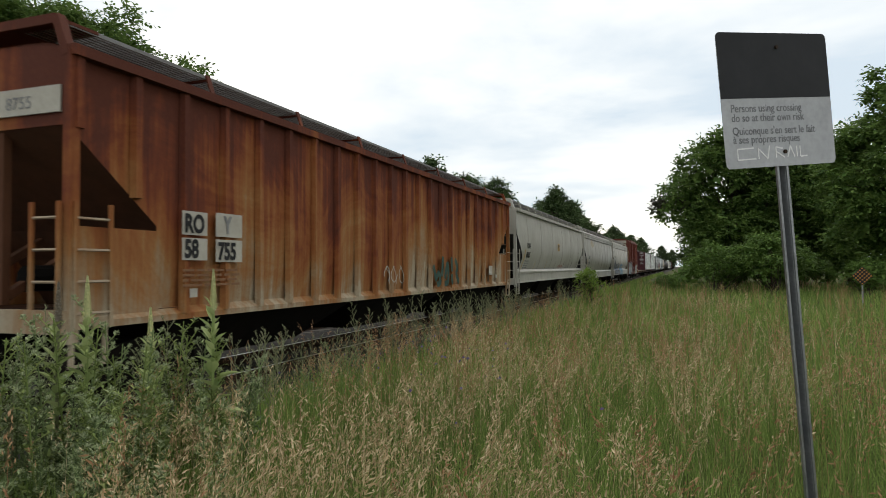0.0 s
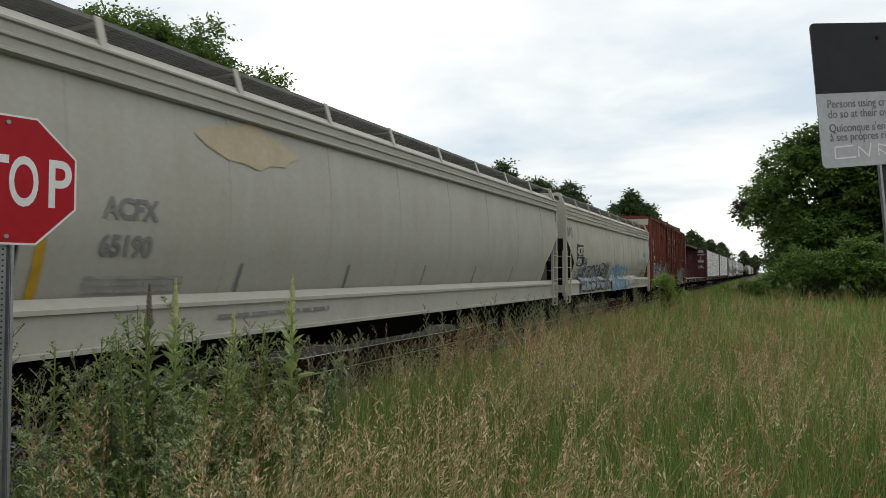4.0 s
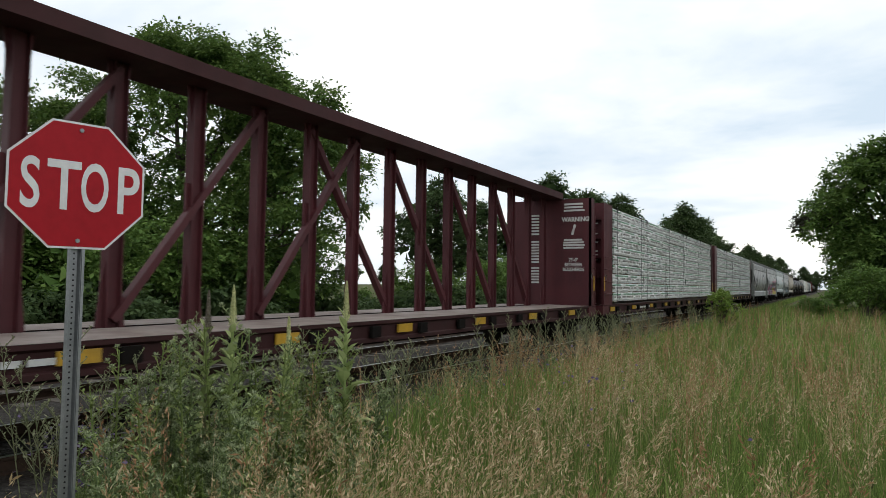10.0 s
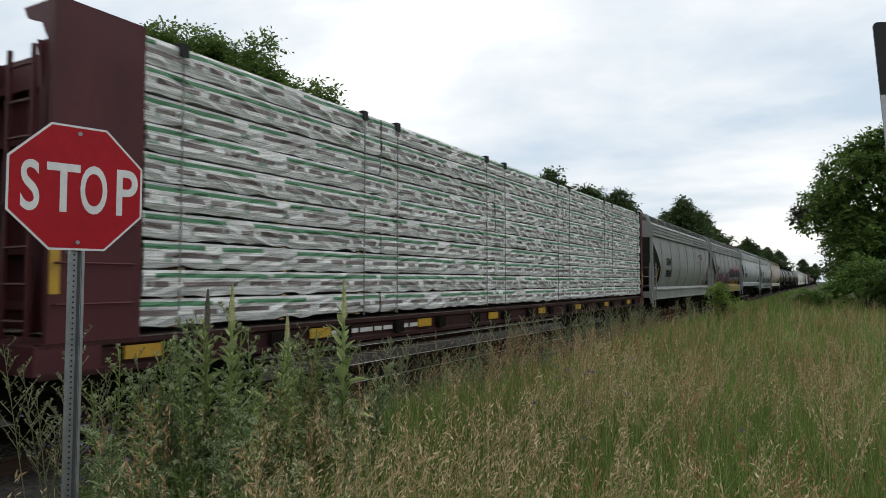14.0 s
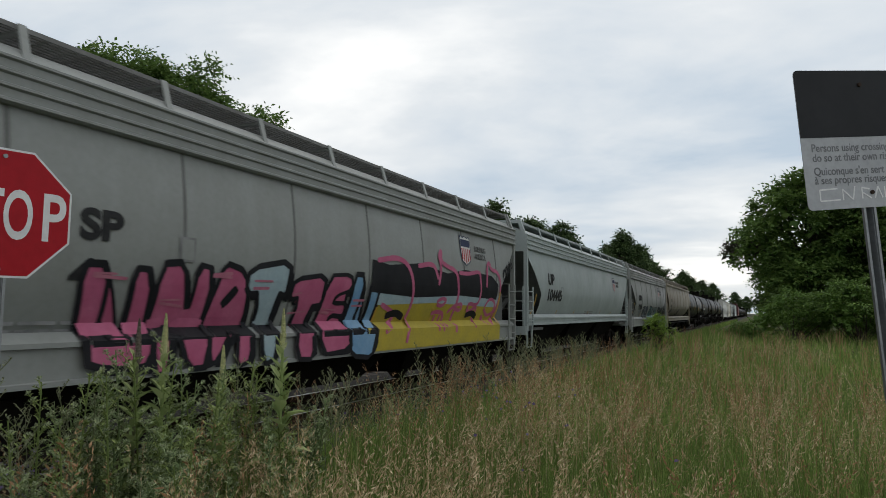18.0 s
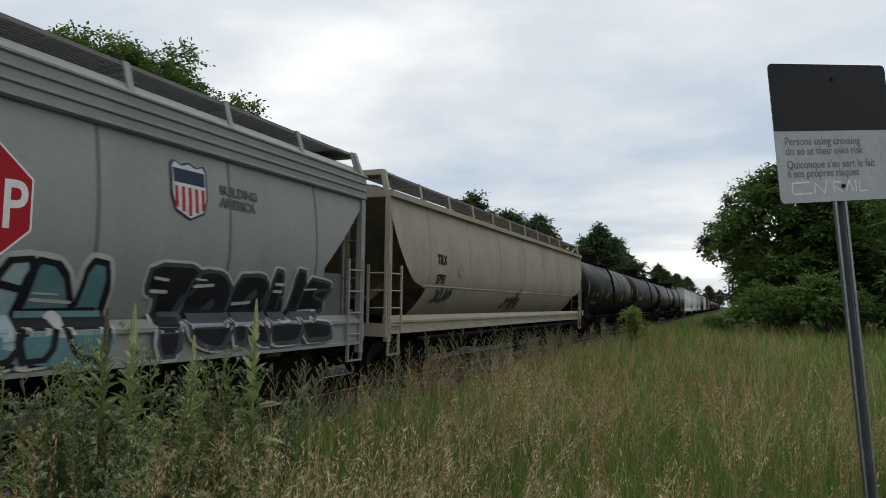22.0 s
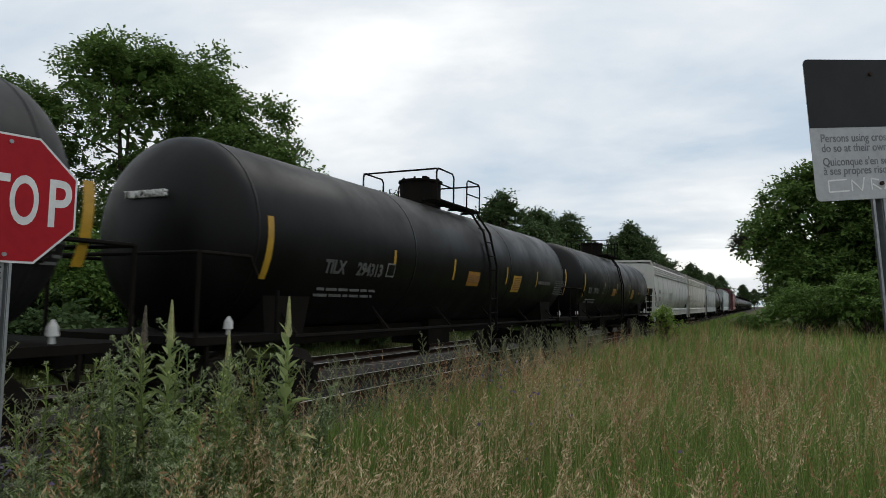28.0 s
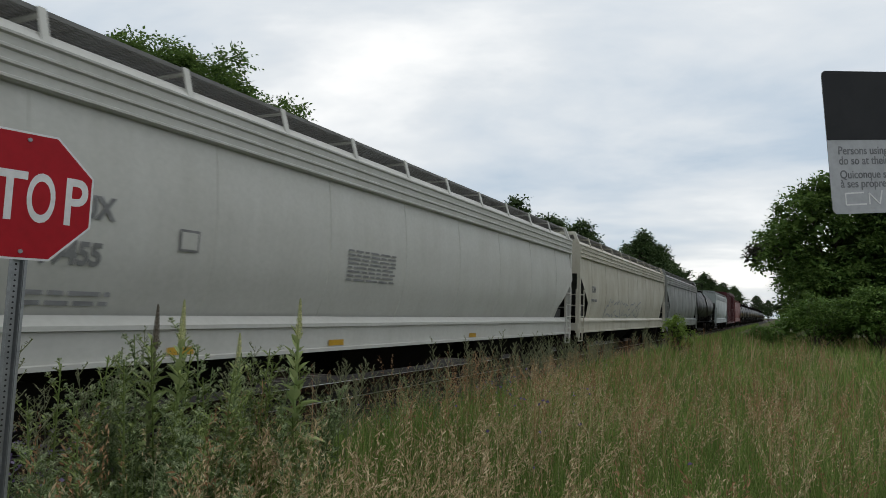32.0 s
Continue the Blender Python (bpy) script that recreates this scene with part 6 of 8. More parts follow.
# purple vetch by the post and scattered in the grass
rng = np.random.default_rng(91)
vx, vy = bearing(58.6, 4.7)
pts = np.concatenate([np.array([vx, vy, 0.72]) + rng.normal(size=(150, 3)) * (0.14, 0.14, 0.10), np.array([-2.2, 6.4, 0.88]) + rng.normal(size=(60, 3)) * (0.7, 1.4, 0.05)])
tagged(new("vetch_flowers", leaf_mesh("vetch_flowers", pts, 0.036, M["purple"], rng, 1.4)), "small purple vetch flowers among the grass", "flowers", kind="stuff")


# ---- checkered marker by the far bushes ----
def marker():
    t = thing("road_marker", "small diamond road marker with yellow and dark checks", "road sign")
    bm = bmesh.new()
    v = [(0, -0.42), (0.42, 0), (0, 0.42), (-0.42, 0)]
    prism(bm, [(x, z) for x, z in v], 1, 0.0, 0.01)
    part("plate", bm, M["notice_dark"], t)
    for i in range(-4, 5):
        for j in range(-4, 5):
            if abs(i) + abs(j) > 4 or (i + j) % 2 == 1:
                continue
            bm = bmesh.new()
            c = (i * 0.085, j * 0.085)
            box(bm, c[0] - 0.030, c[0] + 0.030, -0.006, -0.001, c[1] - 0.030, c[1] + 0.030)
            part("check", bm, M["orange"], t)
    bm = bmesh.new()
    box(bm, -0.03, 0.03, 0.012, 0.05, -1.7, 0.3)
    part("post", bm, M["galv"], t)
    return t


M["orange"] = plain("amber_reflector", (0.40, 0.18, 0.012), (0.3, 0.13, 0.01), 6, 0.4)
mk = marker()
mk.matrix_world = Matrix.Translation((*bearing(-12.4, 30.0), 1.33)) @ Matrix.Scale(0.85, 4)

# ---- markings ----
def bent(points, xf, out):
    """Points (y, z) laid on a side whose half width at height z is xf(z)."""
    return [(xf(z) + out, y, z) for y, z in points]


def patch(car, name, points, xf, out, material, label=""):
    """A flat outlined patch on a side, cut into rows so that it follows the bulge."""
    bm = bmesh.new()
    f = bm.faces.new([bm.verts.new((0, y, z)) for y, z in points])
    bmesh.ops.triangulate(bm, faces=[f])
    z = min(q[1] for q in points) + 0.13
    while z < max(q[1] for q in points) - 0.02:
        bmesh.ops.bisect_plane(bm, geom=bm.verts[:] + bm.edges[:] + bm.faces[:], plane_co=(0, 0, z), plane_no=(0, 0, 1))
        z += 0.13
    for v in bm.verts:
        v.co.x = xf(v.co.z) + out
    return part(name, bm, material, car, label)


def strip(car, y, z0, z1, xf, w=0.10, material=None, name="reflective_strip"):
    bm = bmesh.new()
    n = 5
    sheet(bm, [[(xf(z0 + (z1 - z0) * k / n) + 0.016, y - w / 2, z0 + (z1 - z0) * k / n), (xf(z0 + (z1 - z0) * k / n) + 0.016, y + w / 2, z0 + (z1 - z0) * k / n)] for k in range(n + 1)])
    return part(name, bm, material or M["yellow"], car)


def writing(car, y, z, text, size, material, xf, width=0.86, weight=0.012):
    """Lettering on the side that faces the meadow, its left end at y and its foot at z."""
    m = Matrix.Translation((xf(z + size * 0.35) + 0.012, y, z)) @ SIDE
    ob = lettering("lettering", text, size, material, car, m, "", 0.002, "LEFT", width, weight)
    for v in ob.data.vertices:
        v.co.x += xf(v.co.z) - xf(z + size * 0.35)
    return ob


def lines(car, y0, y1, z0, z1, rows, material, xf, seed=0):
    """Rows of small unreadable stencilling as plain bars."""
    rng = np.random.default_rng(seed + int(abs(y0) * 10))
    bm = bmesh.new()
    for k in range(rows):
        z = z1 - (z1 - z0) * (k + 0.5) / rows
        hh = (z1 - z0) / rows * 0.24
        y = y0
        while y < y1 - 0.05:
            w = min(rng.uniform(0.10, 0.38), y1 - y)
            x = xf(z) + 0.016
            sheet(bm, [[(x, y, z - hh), (x, y + w, z - hh)], [(x, y, z + hh), (x, y + w, z + hh)]])
            y += w + 0.05
    return tagged(part("stencilling", bm, material, car), kind="stuff")


def stroke_mesh(bm, pts, width, xf, out):
    """A ribbon along a smoothed line on the side."""
    pts = [Vector((p[0], p[1])) for p in pts]
    for _ in range(2):
        q = [pts[0]]
        for a, b in zip(pts, pts[1:]):
            q += [a.lerp(b, 0.25), a.lerp(b, 0.75)]
        pts = q + [pts[-1]]
    rows = []
    for k, p in enumerate(pts):
        a, b = pts[max(k - 1, 0)], pts[min(k + 1, len(pts) - 1)]
        d = (b - a).normalized() if (b - a).length > 1e-6 else Vector((1, 0))
        n = Vector((-d.y, d.x)) * width / 2
        if k in (0, len(pts) - 1):
            p = p + d * (width * 0.35 if k else -width * 0.35)
            n = n * 0.75
        rows.append([p - n, p + n])
    sheet(bm, [bent([(a.x, a.y), (b.x, b.y)], xf, out) for a, b in rows])


GLYPHS = [[[(0, 0.1), (0.35, 0.95)], [(0.2, 0.6), (0.9, 1.0), (0.55, 0.35), (1.1, 0.0)]],
          [[(0.1, 1.0), (0.5, 0.55), (0.15, 0.25), (0.95, 0.05)], [(0.6, 1.05), (1.0, 0.5)]],
          [[(-0.1, 0.5), (0.4, 1.0), (0.5, 0.1), (1.1, 0.6)]],
          [[(0.0, 0.9), (0.3, 0.0)], [(0.35, 0.95), (0.7, 0.05)], [(0.15, 0.3), (1.1, 0.85)]],
          [[(1.0, 1.0), (0.3, 0.8), (0.75, 0.45), (0.05, 0.1)], [(0.85, 0.3), (1.05, 0.0)]],
          [[(0.0, 0.0), (0.25, 0.7), (0.6, 0.3), (0.8, 1.05)], [(0.75, 0.15), (1.1, 0.4)]]]


def graffiti(car, y0, y1, z0, z1, n, fills, outline, xf, seed, width=0.30, cloud=None, shine=None, lean=0.15):
    """Sprayed shapes like fat letters that spell nothing: a cloud, outlines, fills and highlights."""
    rng = np.random.default_rng(seed)
    step = (y1 - y0) / n
    wide = min(width, step * 0.42)
    if cloud:
        top = [(y0 + 0.2 + (y1 - y0 - 0.4) * k / 20, z1 - rng.uniform(0.05, 0.45)) for k in range(20, -1, -1)]
        foot = [(y0 + 0.1 + (y1 - y0 - 0.2) * k / 8, z0 + rng.uniform(0.0, 0.10)) for k in range(9)]
        patch(car, "sprayed_ground", foot + top, xf, 0.0145, cloud)
    outer, shines = bmesh.new(), bmesh.new()
    layers = {}
    for k in range(n):
        g = GLYPHS[int(rng.integers(len(GLYPHS)))]
        dz, sc = rng.uniform(-0.03, 0.06), rng.uniform(0.86, 1.0)
        mat = fills[k % len(fills)]
        bm = layers.setdefault(mat.name, (bmesh.new(), mat))[0]
        for j, st in enumerate(g):
            pts = []
            for a, b in st:
                z = z0 + wide * 0.7 + (b * sc) * (z1 - z0 - wide * 1.4) + dz
                pts.append((y0 + step * k + wide * 0.5 + a * (step - wide * 0.6) + lean * (b - 0.5) * step + rng.normal() * 0.09 * step, z + rng.normal() * 0.06))
            lift = 0.0004 * j + 0.0009 * (k % 2)
            stroke_mesh(outer, pts, wide + 0.10, xf, 0.017 + lift)
            stroke_mesh(bm, pts, wide, xf, 0.0205 + lift)
            if shine:
                stroke_mesh(shines, [(y - 0.02, z + wide * 0.2) for y, z in pts[:2]], wide * 0.22, xf, 0.0245 + lift)
    tagged(part("graffiti_outline", outer, outline, car, "sprayed outline"), kind="stuff")
    for bm, mat in layers.values():
        tagged(part("graffiti_fill", bm, mat, car, "sprayed fill"), kind="stuff")
    if shine:
        tagged(part("graffiti_highlight", shines, shine, car), kind="stuff")
    else:
        shines.free()


FORMS = [[(0, 0), (0.35, 0), (0.4, 0.3), (0.62, 0.3), (0.66, 0), (1, 0), (0.95, 0.55), (0.75, 1), (0.3, 1), (0.05, 0.6)],
         [(0, 0), (1, 0), (1, 0.26), (0.45, 0.28), (0.45, 0.42), (0.9, 0.45), (0.88, 0.62), (0.45, 0.64), (0.5, 0.76), (1, 0.8), (0.95, 1), (0.1, 1)],
         [(0, 0), (0.33, 0), (0.35, 0.45), (0.62, 0), (1.05, 0), (0.98, 1), (0.66, 1), (0.64, 0.5), (0.36, 1), (0, 1)],
         [(0.05, 0.1), (0.25, 0), (0.8, 0), (1, 0.2), (0.98, 0.5), (0.45, 0.68), (0.5, 0.78), (0.95, 0.76), (0.92, 1), (0.2, 1), (0, 0.82), (0.02, 0.52), (0.55, 0.36), (0.5, 0.24), (0.05, 0.3)],
         [(0.3, 0), (0.68, 0), (0.68, 0.66), (1, 0.68), (1, 1), (-0.02, 1), (0, 0.7), (0.3, 0.68)],
         [(0.25, 0), (0.75, 0), (1, 0.22), (1, 0.78), (0.75, 1), (0.25, 1), (0, 0.78), (0, 0.22)],
         [(0, 0), (0.34, 0), (0.36, 0.3), (0.62, 0), (1.02, 0), (0.72, 0.42), (0.95, 0.6), (0.95, 0.88), (0.75, 1), (0, 1)],
         [(0.1, 0), (0.85, 0), (1, 0.2), (1, 1), (0.66, 1), (0.66, 0.32), (0.36, 0.32), (0.34, 1), (0, 1), (0, 0.2)]]


def wild(car, c, y0, y1, z0, z1, kinds, fills, dark, xf, seed, foot=None, puff=None, shine=None, rim=0.07, halo=None, drop=0.06):
    """A sprayed row of fat forms: drop shadow, fill, second colour along the foot, rim, counters and highlights."""
    rng = np.random.default_rng(seed)
    n = len(kinds)
    wide, tall = (y1 - y0) / n, z1 - z0
    rims, shines, feet, halos = bmesh.new(), bmesh.new(), bmesh.new(), bmesh.new()
    for k, kind in enumerate(kinds):
        a = y0 + k * wide - c - rng.uniform(0, 0.08) * wide
        lean, hi, lo = rng.uniform(-0.06, 0.2) * wide, rng.uniform(0.86, 1.0), rng.uniform(-0.02, 0.06)
        wob = [(u + rng.normal() * 0.035, v + rng.normal() * 0.03) for u, v in FORMS[kind]]

        def at(u, v):
            return a + u * wide * 1.06 + lean * v, z0 + (lo + v * (hi - lo)) * tall
        pts = [at(u, v) for u, v in wob]
        pts = [q for a0, b0 in zip(pts, pts[1:] + pts[:1]) for q in ((a0[0] * 0.8 + b0[0] * 0.2, a0[1] * 0.8 + b0[1] * 0.2), (a0[0] * 0.2 + b0[0] * 0.8, a0[1] * 0.2 + b0[1] * 0.8))]
        lift = 0.0008 * (k % 2)
        if puff:
            q, r = at(rng.uniform(0.8, 1.1), 0.98), rng.uniform(0.12, 0.22)
            patch(car, "sprayed_puff", [(q[0] + r * 0.6 * math.cos(j * 0.785) * 1.2, q[1] + r * math.sin(j * 0.785) * (1.15 if j in (2, 3) else 0.9)) for j in range(8)], xf, 0.0135, puff)
        if drop:
            patch(car, "graffiti_shadow", [(y + drop, max(z - drop, z0)) for y, z in pts], xf, 0.0155 + lift, dark)
        patch(car, "graffiti_fill", pts, xf, 0.019 + lift, fills[k % len(fills)])
        ring = pts + pts[:1]
        for p, q in zip(ring, ring[1:]):
            stroke_mesh(rims, [p, q], rim * rng.uniform(0.75, 1.3), xf, 0.0235 + lift)
            if halo:
                stroke_mesh(halos, [p, q], rim * 2.6, xf, 0.0125 + lift)
        if kind in (0, 5, 6):
            m = at(0.5, 0.52 if kind == 5 else 0.68)
            stroke_mesh(rims, [(m[0] - 0.09 * wide, m[1] - 0.06 * tall), (m[0] + 0.09 * wide, m[1] + 0.06 * tall)], 0.16 * wide, xf, 0.0245)
        if foot:
            for j in range(3):
                v = rng.uniform(0.05, 0.34)
                stroke_mesh(feet, [at(rng.uniform(0.0, 0.3), v), at(0.5, v + rng.uniform(-0.06, 0.06)), at(rng.uniform(0.7, 1.05), v + rng.uniform(-0.08, 0.08))], rng.uniform(0.06, 0.16) * tall, xf, 0.0215 + 0.0006 * j)
            for j in range(2):
                v = rng.uniform(0.35, 0.9)
                stroke_mesh(rims, [at(rng.uniform(0.0, 0.3), v), at(rng.uniform(0.6, 1.0), v + rng.uniform(-0.2, 0.2))], rng.uniform(0.02, 0.09), xf, 0.0245)
        if shine:
            for j in range(2):
                v = rng.uniform(0.45, 0.92)
                stroke_mesh(shines, [at(0.1, v), at(rng.uniform(0.3, 0.6), v + rng.uniform(-0.03, 0.03))], rng.uniform(0.02, 0.05), xf, 0.0255)
    for bm, mat, name in ((rims, dark, "graffiti_outline"), (feet, foot, "graffiti_foot"), (shines, shine, "graffiti_highlight"), (halos, halo, "graffiti_halo")):
        if mat and len(bm.faces):
            tagged(part(name, bm, mat, car), kind="stuff")
        else:
            bm.free()


def scrawl(car, y0, y1, z0, z1, n, material, xf, seed, width=0.05, slope=0.0):
    """A row of hand-sprayed loops and slashes that spell nothing."""
    rng = np.random.default_rng(seed)
    step = (y1 - y0) / n
    bm = bmesh.new()
    for k in range(n):
        m, base, tall = y0 + step * (k + 0.5), z0 + slope * k / n, z1 - z0
        turn = rng.uniform(0, 6.28)
        loop = [(m + step * rng.uniform(0.32, 0.55) * math.cos(turn + j), base + tall * (0.5 + rng.uniform(0.3, 0.55) * math.sin(turn + j))) for j in np.arange(0, rng.uniform(3.0, 5.5), 0.9)]
        stroke_mesh(bm, loop, width * rng.uniform(0.7, 1.1), xf, 0.016)
        u = rng.uniform(-0.4, 0.4)
        stroke_mesh(bm, [(m + u * step, base + tall * rng.uniform(-0.1, 0.2)), (m + (u + rng.uniform(-0.1, 0.3)) * step, base + tall * rng.uniform(0.4, 0.6)), (m - u * step * 0.6, base + tall * rng.uniform(0.85, 1.1))], width * rng.uniform(0.6, 1.0), xf, 0.0168)
    tagged(part("scribble", bm, material, car, "sprayed scribble"), kind="stuff")


def shield(car, y, z, w, hh, xf):
    """A shield in plain blue, red and white shapes."""
    shape = [(-0.5, 0.42), (-0.42, 0.5), (-0.22, 0.44), (0, 0.5), (0.22, 0.44), (0.42, 0.5), (0.5, 0.42), (0.46, 0.2), (0.5, -0.1), (0.4, -0.36), (0, -0.5), (-0.4, -0.36), (-0.5, -0.1), (-0.46, 0.2)]
    patch(car, "shield_border", [(y + a * w, z + b * hh) for a, b in shape[::-1]], xf, 0.014, M["navy"])
    patch(car, "shield_ground", [(y + a * w * 0.9, z + b * hh * 0.93) for a, b in shape[::-1]], xf, 0.0165, M["white_letter"])
    patch(car, "shield_band", [(y + a * w, z + b * hh) for a, b in ((-0.43, 0.36), (-0.42, 0.12), (0.42, 0.12), (0.43, 0.36))], xf, 0.019, M["navy"])
    for k in range(5):
        a = -0.36 + k * 0.18
        low = -0.30 - 0.12 * (1 - abs(a) / 0.36)
        patch(car, "shield_stripe", [(y + (a - 0.045) * w, z + low * hh), (y + (a + 0.045) * w, z + low * hh), (y + (a + 0.045) * w, z + 0.06 * hh), (y + (a - 0.045) * w, z + 0.06 * hh)], xf, 0.019, M["sign_red"])


def spray(name, base, other):
    return plain(name, base, other, 2.5, 0.6, 0.0, 0.04, 0.15)


M["navy"] = spray("navy_decal", (0.02, 0.03, 0.07), (0.03, 0.04, 0.08))
M["sp_black"] = spray("black_spray", (0.008, 0.008, 0.010), (0.018, 0.018, 0.021))
M["sp_silver"] = spray("dull_silver_spray", (0.22, 0.24, 0.27), (0.33, 0.35, 0.37))
M["sp_slate"] = spray("slate_spray", (0.12, 0.14, 0.18), (0.2, 0.22, 0.26))
M["sp_blue"] = spray("light_blue_spray", (0.11, 0.24, 0.40), (0.2, 0.33, 0.46))
M["sp_cream"] = spray("cream_spray", (0.46, 0.45, 0.38), (0.38, 0.36, 0.28))
M["sp_teal"] = spray("teal_spray", (0.075, 0.17, 0.185), (0.12, 0.23, 0.24))
M["sp_green"] = spray("pale_green_spray", (0.22, 0.33, 0.24), (0.3, 0.4, 0.3))
M["sp_rose"] = spray("pale_rose_spray", (0.42, 0.17, 0.22), (0.36, 0.11, 0.17))
M["sp_pink"] = spray("magenta_pink_spray", (0.36, 0.075, 0.15), (0.46, 0.13, 0.22))
M["sp_yellow"] = spray("mustard_yellow_spray", (0.42, 0.33, 0.04), (0.33, 0.27, 0.05))
M["sp_lime"] = spray("yellow_green_spray", (0.30, 0.36, 0.10), (0.24, 0.3, 0.1))
M["sp_violet"] = spray("violet_spray", (0.06, 0.045, 0.12), (0.09, 0.07, 0.15))
M["sp_darkgreen"] = spray("dark_green_spray", (0.03, 0.06, 0.05), (0.05, 0.09, 0.07))
M["sp_white"] = spray("chalky_white_spray", (0.50, 0.50, 0.47), (0.4, 0.4, 0.37))
M["sp_paleblue"] = spray("pale_blue_spray", (0.24, 0.33, 0.37), (0.34, 0.42, 0.44))
M["sp_grey"] = spray("grey_spray", (0.17, 0.17, 0.155), (0.24, 0.24, 0.22))
M["sp_steel"] = spray("steel_blue_spray", (0.155, 0.185, 0.225), (0.22, 0.25, 0.29))
M["sp_deep"] = spray("deep_slate_spray", (0.040, 0.046, 0.058), (0.07, 0.078, 0.092))
M["sp_tan"] = spray("dull_tan_spray", (0.22, 0.19, 0.16), (0.30, 0.27, 0.23))
M["faded_red"] = spray("faded_red_stencil", (0.24, 0.10, 0.085), (0.28, 0.15, 0.125))
M["stain"] = spray("tan_stain", (0.40, 0.33, 0.22), (0.44, 0.39, 0.29))
M["patch_pale"] = spray("pale_renumbering_patch", (0.34, 0.32, 0.27), (0.44, 0.42, 0.36))
M["amber"] = plain("amber_placard", (0.34, 0.16, 0.015), (0.26, 0.12, 0.012), 6, 0.5)
M["oldrust"] = plain("rust_bleeding", (0.16, 0.07, 0.03), (0.2, 0.1, 0.045), 4, 0.8)


# ---- the train ----
def travelled(t):
    """Metres that the train has gone at t seconds."""
    u = t / 32
    return 350.28 * u - 8.85 * u * u


GAPS = [25.67, 45.67, 65.80, 85.30, 105.15, 129.65, 154.60, 179.22, 195.75, 212.90, 231.25, 248.0, 268.0, 286.7, 305.4, 324.1, 342.8, 364.0, 384.6, 402.8, 421.2, 440.0, 457.6, 474.8]
for k in range(14):
    GAPS.append(GAPS[-1] + 17.8)
TRAIN, LOADS = [], []


def middle(k):
    """Where car k's middle lies along the train; it runs from gap k - 1 to gap k."""
    return (GAPS[k - 2] + GAPS[k - 1]) / 2 if k > 1 else GAPS[0] - 10.405


def span(k):
    return GAPS[k - 1] - GAPS[k - 2] if k > 1 else 20.81


def placed(k, car):
    TRAIN.append((car, middle(k)))
    return car


def flat(x):
    return lambda z: x


def over_sill(hw, x=1.585):
    """The side above its sill, and the sill's face below it."""
    return lambda z: x if z < 1.27 else max(hw(z), x + (hw(1.36) - x) * min((z - 1.27) / 0.09, 1))


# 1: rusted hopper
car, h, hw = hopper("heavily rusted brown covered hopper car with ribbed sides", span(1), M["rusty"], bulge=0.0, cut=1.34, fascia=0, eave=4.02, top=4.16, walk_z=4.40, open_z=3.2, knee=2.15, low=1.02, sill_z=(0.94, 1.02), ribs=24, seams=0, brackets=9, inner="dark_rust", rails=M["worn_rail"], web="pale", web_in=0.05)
c = middle(1)
xr = flat(1.62)
for y0, y1, z0, z1 in ((7.10, 7.60, 2.06, 2.38), (7.10, 7.60, 1.72, 2.02), (7.78, 8.38, 2.06, 2.40), (7.78, 8.38, 1.70, 2.02)):
    patch(car, "renumber_patch", [(y0 - c, z0), (y1 - c, z0), (y1 - c, z1), (y0 - c, z1)], xr, 0.002, M["patch_pale"], "pale repainted number patch")
for y, z, text in ((7.14, 2.10, "RO"), (7.95, 2.12, "Y"), (7.14, 1.76, "58"), (7.82, 1.74, "755")):
    writing(car, y - c, z, text, 0.34, M["black_letter"] if text != "Y" else M["grey_letter"], xr, 0.8)
lines(car, 7.1 - c, 8.3 - c, 1.35, 1.62, 4, M["oldrust"], xr)
for y0, y1, z0, z1 in ((22.0, 22.46, 1.35, 1.66), (22.85, 23.08, 1.24, 1.35), (7.25, 7.4, 1.22, 1.34)):
    patch(car, "data_panel", [(y0 - c, z0), (y1 - c, z0), (y1 - c, z1), (y0 - c, z1)], xr, 0.003, M["patch_pale"])
bm = bmesh.new()
for pts in ([(16.6, 1.62), (16.72, 1.36)], [(16.75, 1.30), (17.0, 1.5), (17.15, 1.2), (16.9, 1.16)], [(17.32, 1.85), (17.25, 1.42)], [(17.5, 1.35), (17.72, 1.85), (17.8, 1.2), (17.5, 1.16)], [(18.05, 1.85), (18.1, 1.55)], [(18.08, 1.36), (18.12, 1.18)], [(18.4, 1.8), (18.6, 1.6), (18.42, 1.45), (18.66, 1.2)]):
    stroke_mesh(bm, [(y - c, z) for y, z in pts], 0.17, xr, 0.012)
tagged(part("graffiti_fill", bm, M["sp_darkgreen"], car, "dark green sprayed strokes"), kind="stuff")
scrawl(car, 13.4 - c, 14.6 - c, 1.25, 1.65, 3, M["patch_pale"], xr, 5, 0.03)
patch_end = part("end_patch", made((box, 0.42, 1.44, -h - 0.012, -h + 0.01, 3.34, 3.64)), M["patch_pale"], car, "pale renumbering patch")
lettering("lettering", "8755", 0.2, M["grey_letter"], car, Matrix.Translation((0.62, -h - 0.016, 3.41)) @ FRONT, "", 0.002)
placed(1, car)

# 2: curved light grey hopper
car, h, hw = hopper("light grey covered hopper car with smooth curved sides", span(2), M["light_grey"], M["mid_grey"], bulge=0.10, tuck=0.20, fascia=0, eave=3.94, top=4.14, walk_z=4.34, open_z=2.95, knee=2.03, cut=1.25, sill_z=(0.96, 1.42), low=1.46, brackets=13, seams=6)
c = middle(2)
writing(car, 28.10 - c, 2.42, "ROIX", 0.33, M["black_letter"], hw, 0.92, 0.006)
writing(car, 28.08 - c, 2.02, "60025", 0.33, M["black_letter"], hw, 0.92, 0.006)
lines(car, 28.0 - c, 28.9 - c, 1.54, 1.92, 4, M["grey_letter"], hw)
